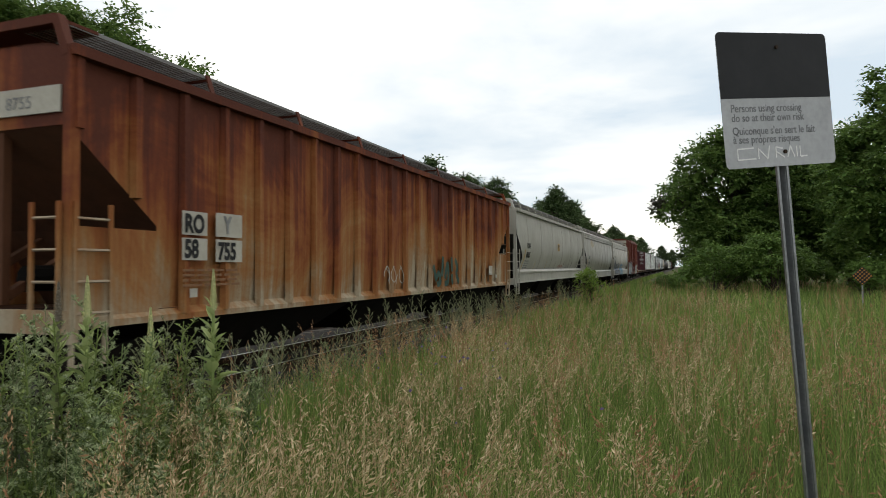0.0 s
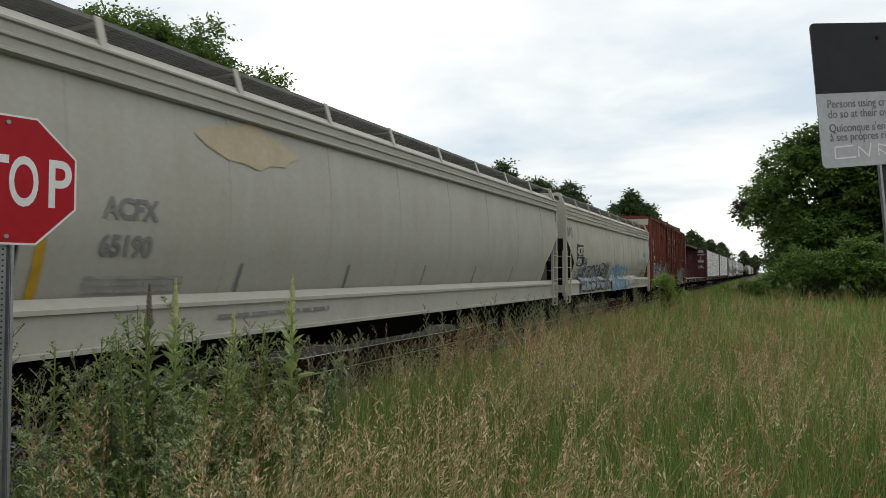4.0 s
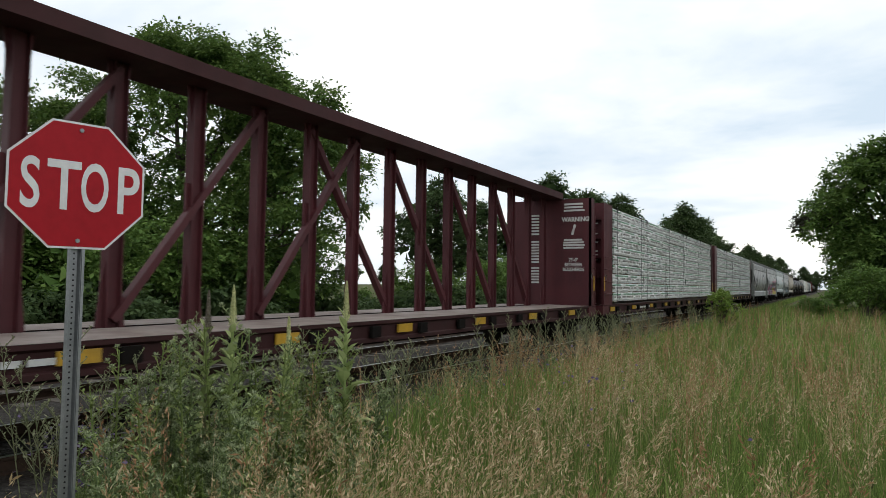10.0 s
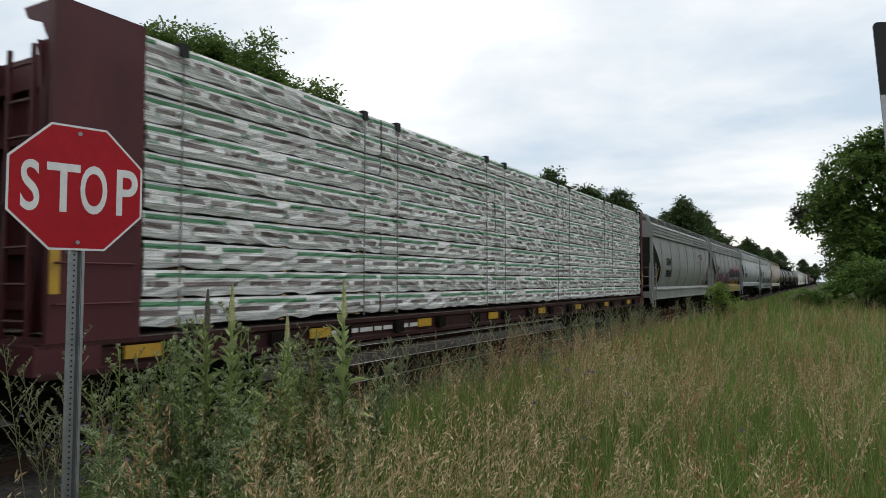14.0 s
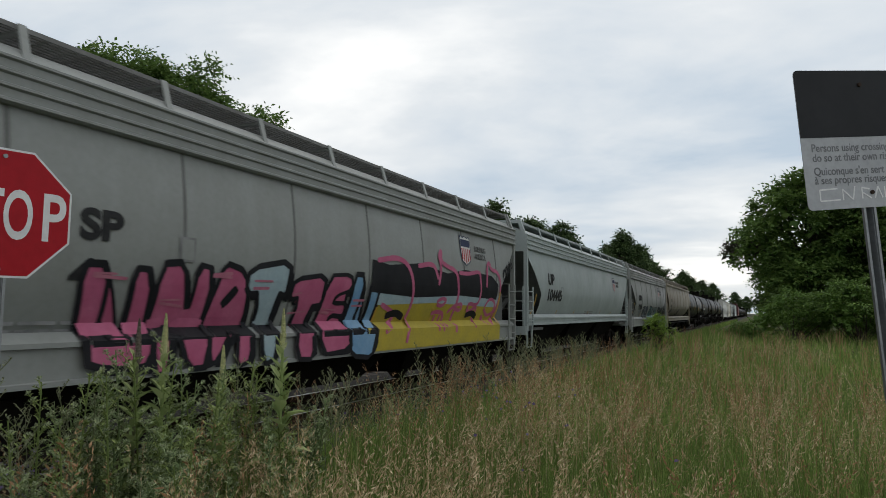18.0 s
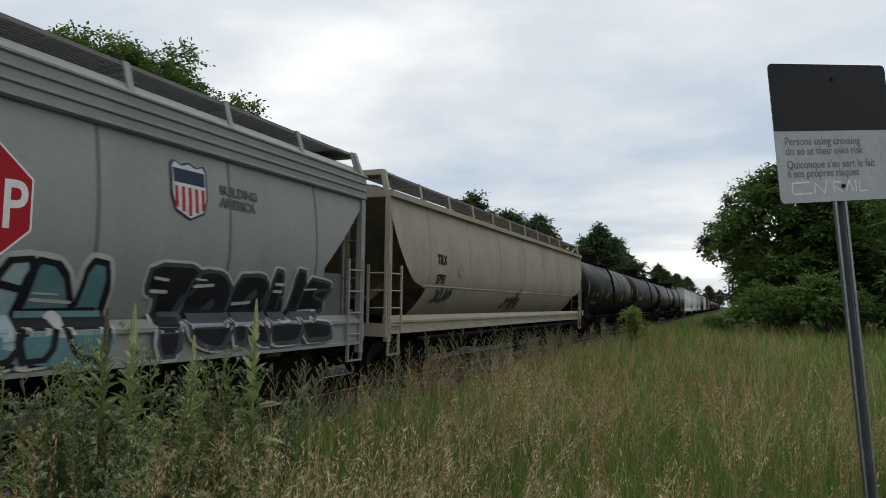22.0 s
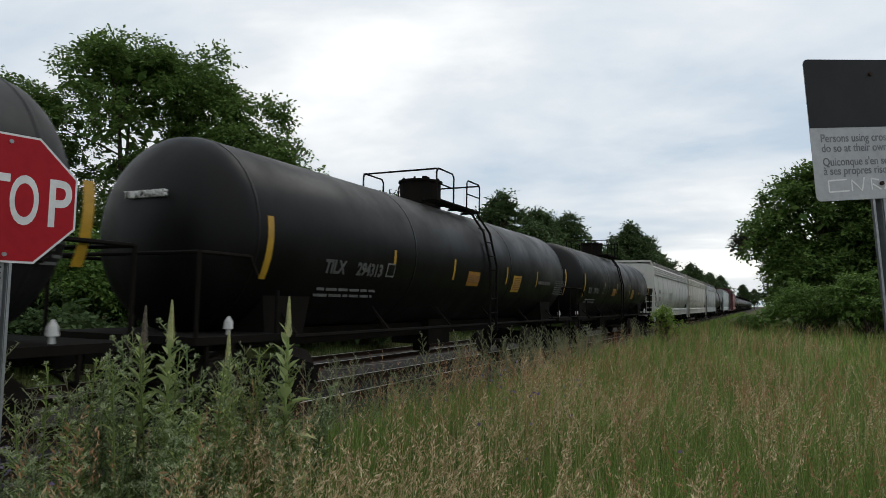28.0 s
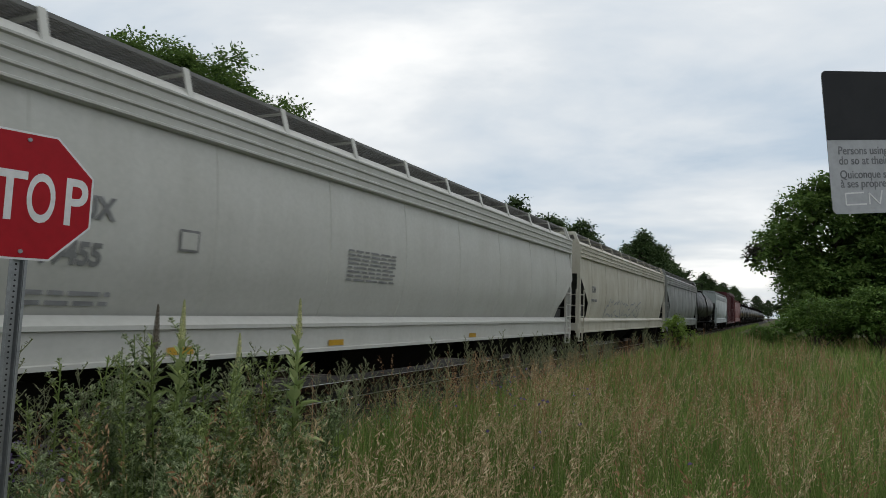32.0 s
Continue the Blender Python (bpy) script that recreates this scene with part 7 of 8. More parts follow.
for y, z in ((27.78, 2.35), (30.33, 1.88), (33.0, 1.9), (35.6, 1.9), (38.2, 1.9), (41.0, 1.9), (43.2, 1.9)):
    strip(car, y - c, 1.44, z, hw, 0.11 if z > 2 else 0.06, M["yellow"] if y < 33.5 else M["black_letter"])
patch(car, "placard", [(35.5 - c, 2.45), (36.1 - c, 2.45), (36.1 - c, 2.83), (35.5 - c, 2.83)], hw, 0.016, M["yellow"], "yellow warning placard")
lines(car, 35.55 - c, 36.05 - c, 2.48, 2.80, 5, M["black_letter"], lambda z: hw(z) + 0.006)
lines(car, 36.6 - c, 37.95 - c, 1.52, 1.74, 3, M["faded_red"], hw)
lines(car, 39.0 - c, 40.2 - c, 1.55, 1.75, 3, M["grey_letter"], hw)
lettering("lettering", "ROIX", 0.2, M["grey_letter"], car, Matrix.Translation((0.55, -h - 0.004, 3.22)) @ FRONT, "", 0.002)
lettering("lettering", "60025", 0.2, M["grey_letter"], car, Matrix.Translation((0.55, -h - 0.004, 3.0)) @ FRONT, "", 0.002)
placed(2, car)

# 3: light grey hopper
car, h, hw = hopper("light grey covered hopper car with a tan stain on its side", span(3), M["light_grey"], M["mid_grey"], bulge=0.10, tuck=0.15, fascia=3, band=0.34, eave=3.95, open_z=2.85, knee=1.9, cut=1.26, sill_z=(0.77, 1.24), brackets=10)
c = middle(3)
writing(car, 48.32 - c, 2.18, "ACFX", 0.31, M["grey_letter"], hw)
writing(car, 48.30 - c, 1.78, "65190", 0.31, M["grey_letter"], hw)
lines(car, 48.2 - c, 49.5 - c, 1.36, 1.58, 3, M["grey_letter"], hw)
for y, z in ((47.68, 2.2), (50.45, 1.72), (53.0, 1.73), (55.76, 1.75), (58.4, 1.75), (61.0, 1.75)):
    strip(car, y - c, 1.28, z, hw, 0.10 if z > 2 else 0.06, M["yellow"] if z > 2 else M["grey_letter"])
rng = np.random.default_rng(3)
blob = [(50.55 + 0.85 * (1 + 0.15 * rng.normal()) * math.cos(a) - c, 3.30 + 0.27 * (1 + 0.2 * rng.normal()) * math.sin(a)) for a in np.arange(0, 6.2, 0.35)]
patch(car, "stain", blob, hw, 0.014, M["stain"], "dried tan spill")
lines(car, 50.0 - c, 52.4 - c, 0.98, 1.1, 1, M["grey_letter"], flat(1.545))
placed(3, car)

# 4: cream grey hopper with graffiti
car, h, hw = hopper("cream grey covered hopper car with blue and silver graffiti", span(4), M["cream_grey"], M["mid_grey"], fascia=4, open_z=2.78, knee=1.95, cut=1.05, sill_z=(0.78, 1.22), brackets=10, bulge=0.09, tuck=0.15)
c = middle(4)
xg = over_sill(hw)
wild(car, c, 68.3, 73.2, 0.86, 2.0, (3, 1, 5, 7, 1, 2), [M["sp_steel"], M["sp_silver"], M["sp_steel"]], M["sp_deep"], xg, 61, M["sp_silver"], None, M["sp_white"], 0.06)
wild(car, c, 73.95, 77.85, 0.84, 1.88, (6, 7, 3, 4, 5), [M["sp_cream"], M["light_grey"]], M["sp_blue"], xg, 64, None, None, None, 0.15, None, 0.08)
wild(car, c, 78.05, 80.9, 0.98, 1.74, (5, 6, 4, 2), [M["white_grey"]], M["sp_grey"], xg, 65, None, None, None, 0.03, None, 0.0)
scrawl(car, 72.75 - c, 73.5 - c, 1.75, 2.05, 3, M["sp_slate"], xg, 8, 0.04)
scrawl(car, 66.45 - c, 67.25 - c, 2.85, 3.2, 3, M["sp_grey"], hw, 12, 0.05)
scrawl(car, 82.05 - c, 83.3 - c, 2.40, 2.72, 5, M["sp_blue"], hw, 110, 0.045, 0.06)
scrawl(car, 82.0 - c, 83.2 - c, 1.98, 2.28, 5, M["sp_blue"], hw, 120, 0.045, 0.06)
scrawl(car, 82.6 - c, 83.15 - c, 1.46, 1.62, 4, M["sp_black"], hw, 121, 0.03)
for z0, z1, y1, text in ((2.19, 2.62, 68.68, "ACFX"), (1.82, 2.17, 68.86, "99291")):
    patch(car, "stencil_ground", [(67.74 - c, z0), (y1 - c, z0), (y1 - c, z1), (67.74 - c, z1)], hw, 0.010, M["black_letter"], "black painted stencil ground")
    writing(car, 67.78 - c, z0 + 0.05, text, z1 - z0, M["sp_white"], lambda z: hw(z) + 0.004, 0.78, 0.012)
patch(car, "data_panel", [(68.95 - c, 1.84), (69.3 - c, 1.84), (69.3 - c, 2.14), (68.95 - c, 2.14)], hw, 0.014, M["sp_grey"])
patch(car, "painted_over", [(78.2 - c, 1.3), (80.6 - c, 1.3), (80.5 - c, 1.75), (79.4 - c, 1.82), (78.3 - c, 1.7)], xg, 0.0145, M["light_grey"], "painted-over patch")
patch(car, "painted_over", [(80.9 - c, 1.95), (82.1 - c, 1.95), (82.1 - c, 2.35), (80.9 - c, 2.35)], hw, 0.0145, M["patch_pale"], "painted-over patch")
for y, z in ((69.62, 1.72), (72.7, 1.72), (75.4, 1.72), (78.2, 1.75), (81.2, 1.72), (83.36, 2.2)):
    strip(car, y - c, 1.25, z, lambda z: xg(z) + 0.016, 0.10)
lines(car, 67.75 - c, 69.3 - c, 1.34, 1.76, 4, M["grey_letter"], hw)
patch(car, "data_panel", [(82.07 - c, 1.42), (82.45 - c, 1.42), (82.45 - c, 1.72), (82.07 - c, 1.72)], hw, 0.016, M["black_letter"])
lines(car, 82.1 - c, 82.42 - c, 1.45, 1.69, 3, M["white_letter"], lambda z: hw(z) + 0.006)
placed(4, car)

# 5: boxcar
car, h, bw = boxcar("oxide red boxcar with ribbed sides and bright graffiti", span(5), M["boxcar"], ribs=23)
c = middle(5)
xb, xd = flat(bw + 0.075), flat(bw + 0.10)
writing(car, 86.76 - c, 2.38, "WC", 0.32, M["white_letter"], xb)
writing(car, 86.6 - c, 1.96, "22339", 0.30, M["white_letter"], xb)
patch(car, "sprayed_ground", [(86.45 - c, 0.66), (92.6 - c, 0.66), (92.5 - c, 1.75), (86.5 - c, 1.9)], xb, 0.008, M["sp_grey"], "sprayed grey ground")
wild(car, c, 86.5, 92.7, 0.66, 2.14, (1, 0, 5, 0, 2, 0, 6), [M["sp_grey"], M["sp_tan"], M["sp_silver"]], M["sp_black"], xb, 70, M["sp_paleblue"], M["sp_paleblue"], M["sp_white"], 0.10)
wild(car, c, 92.6, 95.1, 0.72, 1.62, (3, 5, 3, 1, 5), [M["sp_black"], M["sp_paleblue"], M["sp_silver"]], M["sp_black"], xd, 71, M["sp_teal"], M["sp_blue"], M["sp_white"], 0.05)
wild(car, c, 97.95, 102.5, 0.62, 1.88, (1, 2, 0, 5, 7), [M["sp_tan"], M["sp_grey"], M["sp_silver"]], M["sp_black"], xb, 73, M["sp_green"], M["sp_green"], M["sp_white"], 0.07)
bm = bmesh.new()
for j in range(16):
    a, b = j * math.pi / 8, (j + 1) * math.pi / 8
    stroke_mesh(bm, [(89.66 - c + 0.27 * math.cos(a), 2.27 + 0.27 * math.sin(a)), (89.66 - c + 0.27 * math.cos(b), 2.27 + 0.27 * math.sin(b))], 0.025, xb, 0.012)
stroke_mesh(bm, [(89.42 - c, 2.31), (89.9 - c, 2.31)], 0.05, xb, 0.012)
part("roundel", bm, M["patch_pale"], car, "faded round emblem")
scrawl(car, 85.85 - c, 86.85 - c, 3.30, 3.72, 4, M["sp_lime"], xb, 174, 0.05, -0.2)
scrawl(car, 86.1 - c, 86.9 - c, 2.85, 3.1, 3, M["sp_lime"], xb, 175, 0.04)
for y0, y1, z0, z1 in ((93.5, 94.6, 3.7, 4.05), (96.0, 97.1, 3.72, 4.05), (95.5, 95.75, 2.95, 3.2), (97.0, 97.5, 2.4, 2.6), (95.9, 96.15, 1.6, 2.0), (96.4, 96.6, 1.7, 2.05), (94.0, 94.25, 1.9, 2.15)):
    lines(car, y0 - c, y1 - c, z0, z1, 4, M["patch_pale"], xd)
lines(car, 102.55 - c, 103.15 - c, 2.5, 2.64, 1, M["white_letter"], xb)
lines(car, 102.55 - c, 103.1 - c, 1.38, 1.98, 6, M["patch_pale"], xb)
lines(car, 103.45 - c, 104.05 - c, 1.55, 1.98, 5, M["patch_pale"], xb)
patch(car, "data_panel", [(103.5 - c, 1.14), (104.0 - c, 1.14), (104.0 - c, 1.46), (103.5 - c, 1.46)], xb, 0.004, M["white_letter"])
patch(car, "data_panel", [(103.55 - c, 1.18), (103.95 - c, 1.18), (103.95 - c, 1.42), (103.55 - c, 1.42)], xb, 0.008, M["boxcar"])
for y, z0, z1 in ((86.17, 1.05, 1.97), (104.6, 1.08, 1.96), (92.3, 1.1, 1.55), (89.1, 1.0, 1.5), (96.0, 1.2, 1.5), (98.42, 1.0, 1.46), (100.06, 1.08, 1.52), (101.71, 1.05, 1.46)):
    strip(car, y - c, z0, z1, lambda z: xb(z) + 0.016, 0.13)
for y in (95.2, 97.4, 104.2):
    patch(car, "yellow_plate", [(y - c, 0.86), (y + 0.45 - c, 0.86), (y + 0.45 - c, 0.97), (y - c, 0.97)], xd, 0.004, M["yellow"])
part("end_panel", made((box, -1.40, 1.40, -h - 0.030, -h - 0.006, 4.50, 4.86)), M["patch_pale"], car, "pale repainted top of the end wall")
lettering("lettering", "WC 22339", 0.2, M["grey_letter"], car, Matrix.Translation((-0.1, -h - 0.034, 4.60)) @ FRONT, "", 0.002)
for s in (-1, 1):
    bm = bmesh.new()
    box(bm, bw - 0.02, bw + 0.14, s * 4.6 - 0.55, s * 4.6 + 0.0, 3.95, 4.05)
    box(bm, bw - 0.02, bw + 0.16, s * 4.6 - 0.08, s * 4.6 + 0.08, 3.88, 4.10)
    part("door_stop", bm, M["boxcar"], car)
placed(5, car)


# 6 to 8: centre-beam cars, the first empty
def beam_marks(car, h, bw, deck, k):
    c = middle(k)
    for y in np.arange(-h + 1.1, h, 2.9):
        bm = bmesh.new()
        box(bm, bw - 0.02, bw + 0.012, y - 0.22, y + 0.22, 0.76, 0.90)
        part("reflective_strip", bm, M["yellow"], car)
    lines(car, -h + 4.0, -h + 6.8, 0.74, 0.88, 1, M["white_letter"], flat(bw - 0.03))
    for x0, x1, z0, z1, rows in ((-0.62, -0.10, 3.2, 3.9, 7), (-0.62, -0.14, 2.3, 3.05, 8), (-0.62, -0.12, 1.65, 2.2, 6), (0.52, 1.22, 3.92, 4.22, 3), (0.50, 1.22, 2.75, 3.08, 4)):
        rng = np.random.default_rng(int(z0 * 10))
        bm = bmesh.new()
        for r in range(rows):
            z = z1 - (z1 - z0) * (r + 0.5) / rows
            e = rng.uniform(0.0, 0.14)
            box(bm, x0 + e * 0.3, x1 - e, h - 0.382, h - 0.372, z - 0.028, z + 0.028)
        tagged(part("stencilling", bm, M["white_letter"], car), kind="stuff")
    lettering("lettering", "WARNING", 0.20, M["white_letter"], car, Matrix.Translation((0.46, h - 0.376, 3.62)) @ FRONT, "", 0.002, "LEFT", 0.92, 0.008)
    for text, z in (("73'-0\"", 2.36), ("BETWEEN", 2.21), ("BULKHEADS", 2.06)):
        lettering("lettering", text, 0.15, M["white_letter"], car, Matrix.Translation((0.84, h - 0.376, z)) @ FRONT, "", 0.002, "CENTER", 0.85, 0.004)
    bm = bmesh.new()
    bar(bm, (0.80, h - 0.378, 3.2), (0.90, h - 0.378, 3.52), 0.03, 0.07, (1, 0, 0))
    part("pictogram", bm, M["white_letter"], car)
    for z, n in ((3.75, 1), (3.4, 2), (3.1, 1), (2.8, 3), (2.5, 1)):
        bm = bmesh.new()
        for j in range(n):
            box(bm, 0.40, 0.95 - 0.12 * (j % 2), -h + 0.955, -h + 0.972, z - j * 0.07 - 0.02, z - j * 0.07 + 0.02)
        tagged(part("stencilling", bm, M["white_letter"], car), kind="stuff")
    for e in (-1, 1):
        bm = bmesh.new()
        for j in range(12):
            a, b = j * math.pi / 6, (j + 1) * math.pi / 6
            bar(bm, (bw + 0.003, e * (h - 0.3) + 0.08 * math.cos(a), 1.9 + 0.08 * math.sin(a)), (bw + 0.003, e * (h - 0.3) + 0.08 * math.cos(b), 1.9 + 0.08 * math.sin(b)), 0.006, 0.02, (1, 0, 0))
        part("roundel", bm, M["sp_grey"], car, "faded round stencil")
        part("reflective_strip", made((box, bw - 0.01, bw + 0.008, e * (h - 0.12) - 0.05, e * (h - 0.12) + 0.05, 1.45, 1.90)), M["yellow"], car)


for k, label in ((6, "empty dark red centre-beam flat car with open truss"), (7, "dark red centre-beam flat car carrying wrapped lumber"), (8, "dark red centre-beam flat car carrying wrapped lumber")):
    car, h, bw, deck = centrebeam(label, span(k), M["oxide"])
    beam_marks(car, h, bw, deck, k)
    placed(k, car)
    BEAM = (h, bw, deck)


def wrap_material():
    n = Nodes("printed_white_lumber_wrap")
    add = n.t.nodes.new("ShaderNodeVectorMath")
    add.operation = "ADD"
    com = n.t.nodes.new("ShaderNodeCombineXYZ")
    n.link(n.math("MULTIPLY", n.random(), 40.0), com.inputs[1])
    n.link(n.co.outputs["Object"], add.inputs[0])
    n.link(com.outputs[0], add.inputs[1])

    def along(sy, sz):
        m = n.t.nodes.new("ShaderNodeMapping")
        m.inputs["Scale"].default_value = (0.0, sy, sz)
        n.link(add.outputs[0], m.inputs[0])
        return m.outputs[0]
    z = n.axis(2)
    wav = n.math("MULTIPLY", n.math("SUBTRACT", n.noise(1.0, along(1.2, 0.0), 3), 0.5), 0.05)
    zz = n.math("ADD", z, wav)

    def band(mid, half):
        return n.ramp(n.math("ABSOLUTE", n.math("SUBTRACT", zz, mid)), [(half, 1.0), (half + 0.006, 0.0)])
    green = n.math("MULTIPLY", band(0.088, 0.024), n.ramp(n.noise(1.0, along(1.1, 0.0), 1), [(0.41, 0.0), (0.43, 1.0)]))
    marks = n.math("MULTIPLY", band(-0.010, 0.027), n.ramp(n.noise(1.0, along(2.8, 0.6), 1), [(0.46, 0.0), (0.48, 1.0)]))
    gmark = n.math("MULTIPLY", band(-0.055, 0.026), n.ramp(n.noise(1.0, along(2.4, 0.0), 1), [(0.60, 0.0), (0.63, 1.0)]))
    crease = n.noise(1.0, along(1.1, 30.0), 7, 0.68, 0.5)
    # wrinkle shading painted in: grey in the creases, near white on the folds
    col = n.mix(n.ramp(crease, [(0.36, 0.0), (0.62, 1.0)]), (0.36, 0.36, 0.35), (0.82, 0.82, 0.80))
    col = n.mix(green, col, (0.06, 0.20, 0.095))
    col = n.mix(n.math("MULTIPLY", marks, 0.85), col, (0.11, 0.07, 0.065))
    col = n.mix(n.math("MULTIPLY", gmark, 0.7), col, (0.14, 0.24, 0.17))
    n.bump(crease, 0.7, 0.035)
    return n.done(col, 0.38, 0.0, 0.45)


M["wrap"] = wrap_material()
M["timber"] = plain("sawn_softwood_ends", (0.46, 0.31, 0.17), (0.36, 0.23, 0.12), 14, 0.8)
BUNDLES = []
for v in range(4):
    rng = np.random.default_rng(200 + v)
    bm = bmesh.new()
    L, W, H = 4.44, 1.06, 0.296
    nx, nz = 26, 5
    for s in (-1, 1):
        sheet(bm, [[(s * (W / 2 + (0.014 * rng.normal() if 0 < k < nx and 0 < j < nz else 0) - (0.02 if j in (0, nz) else 0)), -L / 2 + L * k / nx, -H / 2 + H * j / nz + (0.012 * rng.normal() if j == 0 else 0)) for k in range(nx + 1)] for j in range(nz + 1)])
    sheet(bm, [[(s * (W / 2 - 0.02), -L / 2, H / 2 + 0.0), (s * (W / 2 - 0.02), L / 2, H / 2)] for s in (-1, 1)])
    sheet(bm, [[(s * (W / 2 - 0.02), -L / 2, -H / 2 + 0.01), (s * (W / 2 - 0.02), L / 2, -H / 2 + 0.01)] for s in (-1, 1)])
    for e in (-1, 1):
        sheet(bm, [[(s * (W / 2 - 0.015), e * (L / 2 - 0.003), z) for s in (-1, 1)] for z in (-H / 2, H / 2)])
    BUNDLES.append(mesh_of("lumber_pack", bm, M["wrap"], False))
bm = bmesh.new()
box(bm, -0.48, 0.48, -0.045, 0.045, -0.012, 0.012)
SPACERS = mesh_of("spacer", bm, M["timber"])
bm = bmesh.new()
for s in (-1, 1):
    box(bm, s * 0.548 - 0.004, s * 0.548 + 0.004, -0.009, 0.009, 0.0, 3.26)
STRAP = mesh_of("strap", bm, M["grey_letter"])
bm = bmesh.new()
box(bm, -0.06, 0.045, -0.06, 0.06, 0.02, 0.05)
box(bm, 0.025, 0.045, -0.06, 0.06, -0.10, 0.02)
GUARD = mesh_of("corner_guard", bm, M["black_letter"])


def load(k, side, seed):
    """Stacks of wrapped bundles on one side of a centre-beam car."""
    rng = np.random.default_rng(seed)
    h, bw, deck = BEAM
    t = thing("lumber_load", "stacked bundles of lumber in printed white wrapping", "lumber", "lumber loads")
    x = side * (bw - 0.55)
    for st in range(5):
        y = (st - 2) * 4.45 + 0.34
        tiers = 10
        for tier in range(tiers):
            b = part("lumber_pack", BUNDLES[int(rng.integers(4))], None, t)
            b.location = (x + rng.normal() * 0.012, y + rng.normal() * 0.02, deck + 0.09 + 0.16 + tier * 0.322)
            if rng.random() < 0.5:
                b.rotation_euler = (0, 0, math.pi)
            if side > 0:
                for dy in (-1.7, 0.0, 1.7):
                    q = part("spacer", SPACERS, None, b)
                    q.location = (0, dy, -0.162)
        for dy in (-1.75, 1.75):
            q = part("strap", STRAP, None, t, "grey tie-down strap")
            q.location = (x, y + dy, deck + 0.06)
            q = part("corner_guard", GUARD, None, t, "black corner guard under the strap")
            q.location = (x + side * 0.52, y + dy, deck + 0.25 + tiers * 0.322 - 0.19)
    LOADS.append((t, middle(k)))


for k in (7, 8):
    load(k, 1, 300 + k)
    load(k, -1, 320 + k)


# 9 to 12: four grey hoppers
def grey_hopper(k, label, body, marks, numbers, y_marks, lift=0.03, size=0.43, **kw):
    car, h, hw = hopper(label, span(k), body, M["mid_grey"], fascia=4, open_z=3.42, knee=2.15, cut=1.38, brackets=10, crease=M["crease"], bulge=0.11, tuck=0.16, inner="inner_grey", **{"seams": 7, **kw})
    c = middle(k)
    writing(car, y_marks - c, 2.28 + lift, marks, size, M["black_letter"], hw, 1.2, 0.018)
    writing(car, y_marks - 0.05 - c, 1.76 + lift, numbers, size, M["black_letter"], hw, 1.2, 0.018)
    front = GAPS[k - 2]
    lines(car, front + 2.2 - c, front + 3.1 - c, 1.32, 1.48, 2, M["grey_letter"], hw)
    strip(car, front + 1.36 - c, 1.27, 2.15, hw, 0.10)
    for d in (4.2, 6.7, 9.0, 11.4, 13.8):
        strip(car, front + d - c, 1.29, 1.66, hw, 0.08)
    patch(car, "data_panel", [(front + 4.25 - c, 2.15), (front + 4.5 - c, 2.15), (front + 4.5 - c, 2.45), (front + 4.25 - c, 2.45)], hw, 0.014, M["grey_letter"])
    patch(car, "data_panel", [(front + 4.28 - c, 2.18), (front + 4.47 - c, 2.18), (front + 4.47 - c, 2.42), (front + 4.28 - c, 2.42)], hw, 0.018, body)
    for text, z in ((marks, 3.72), (numbers, 3.52)):
        lettering("lettering", text, 0.16, M["black_letter"], car, Matrix.Translation((0.62, -h - 0.004, z)) @ FRONT, "", 0.002)
    placed(k, car)
    return car, h, hw, c


car, h, hw, c = grey_hopper(9, "mid grey covered hopper car with black lettering", M["mid_grey"], "SSW", "70245", 182.28)
shield(car, 191.0 - c, 2.82, 0.52, 0.66, hw)
for text, z in (("BUILDING", 2.98), ("AMERICA", 2.82)):
    writing(car, 191.5 - c, z, text, 0.16, M["dim_letter"], hw, 1.0, 0.007)
scrawl(car, 192.7 - c, 194.3 - c, 1.42, 1.75, 5, M["sp_tan"], hw, 151, 0.10)
scrawl(car, 193.3 - c, 194.4 - c, 1.5, 1.95, 4, M["sp_grey"], hw, 152, 0.09, 0.15)
scrawl(car, 192.6 - c, 193.6 - c, 1.40, 1.65, 3, M["sp_deep"], hw, 153, 0.06)

car, h, hw, c = grey_hopper(10, "mid grey covered hopper car with pink and yellow graffiti", M["mid_grey"], "SP", "4", 198.70)
xg = over_sill(hw)
wild(car, c, 198.9, 204.6, 0.86, 2.25, (7, 2, 0, 4, 4, 1, 7), [M["sp_pink"], M["sp_pink"], M["sp_pink"], M["sp_paleblue"], M["sp_pink"], M["sp_pink"], M["sp_blue"]], M["sp_black"], xg, 80, None, None, M["sp_rose"], 0.075, None, 0.09)
for k in range(4):
    scrawl(car, 196.95 + 0.33 * k - c, 197.55 + 0.33 * k - c, 3.05 - 0.32 * k, 3.32 - 0.32 * k, 3, M["sp_black"], hw, 186 + k, 0.045)
patch(car, "sprayed_ground", [(204.4 - c, 0.86), (211.0 - c, 0.86), (211.05 - c, 1.2), (210.8 - c, 1.85), (204.4 - c, 1.8)], xg, 0.0145, M["sp_yellow"], "mustard spray")
patch(car, "sprayed_ground", [(204.4 - c, 1.68), (207.0 - c, 1.76), (210.85 - c, 1.70), (210.9 - c, 2.0), (204.4 - c, 2.0)], xg, 0.0175, M["sp_paleblue"], "pale blue spray")
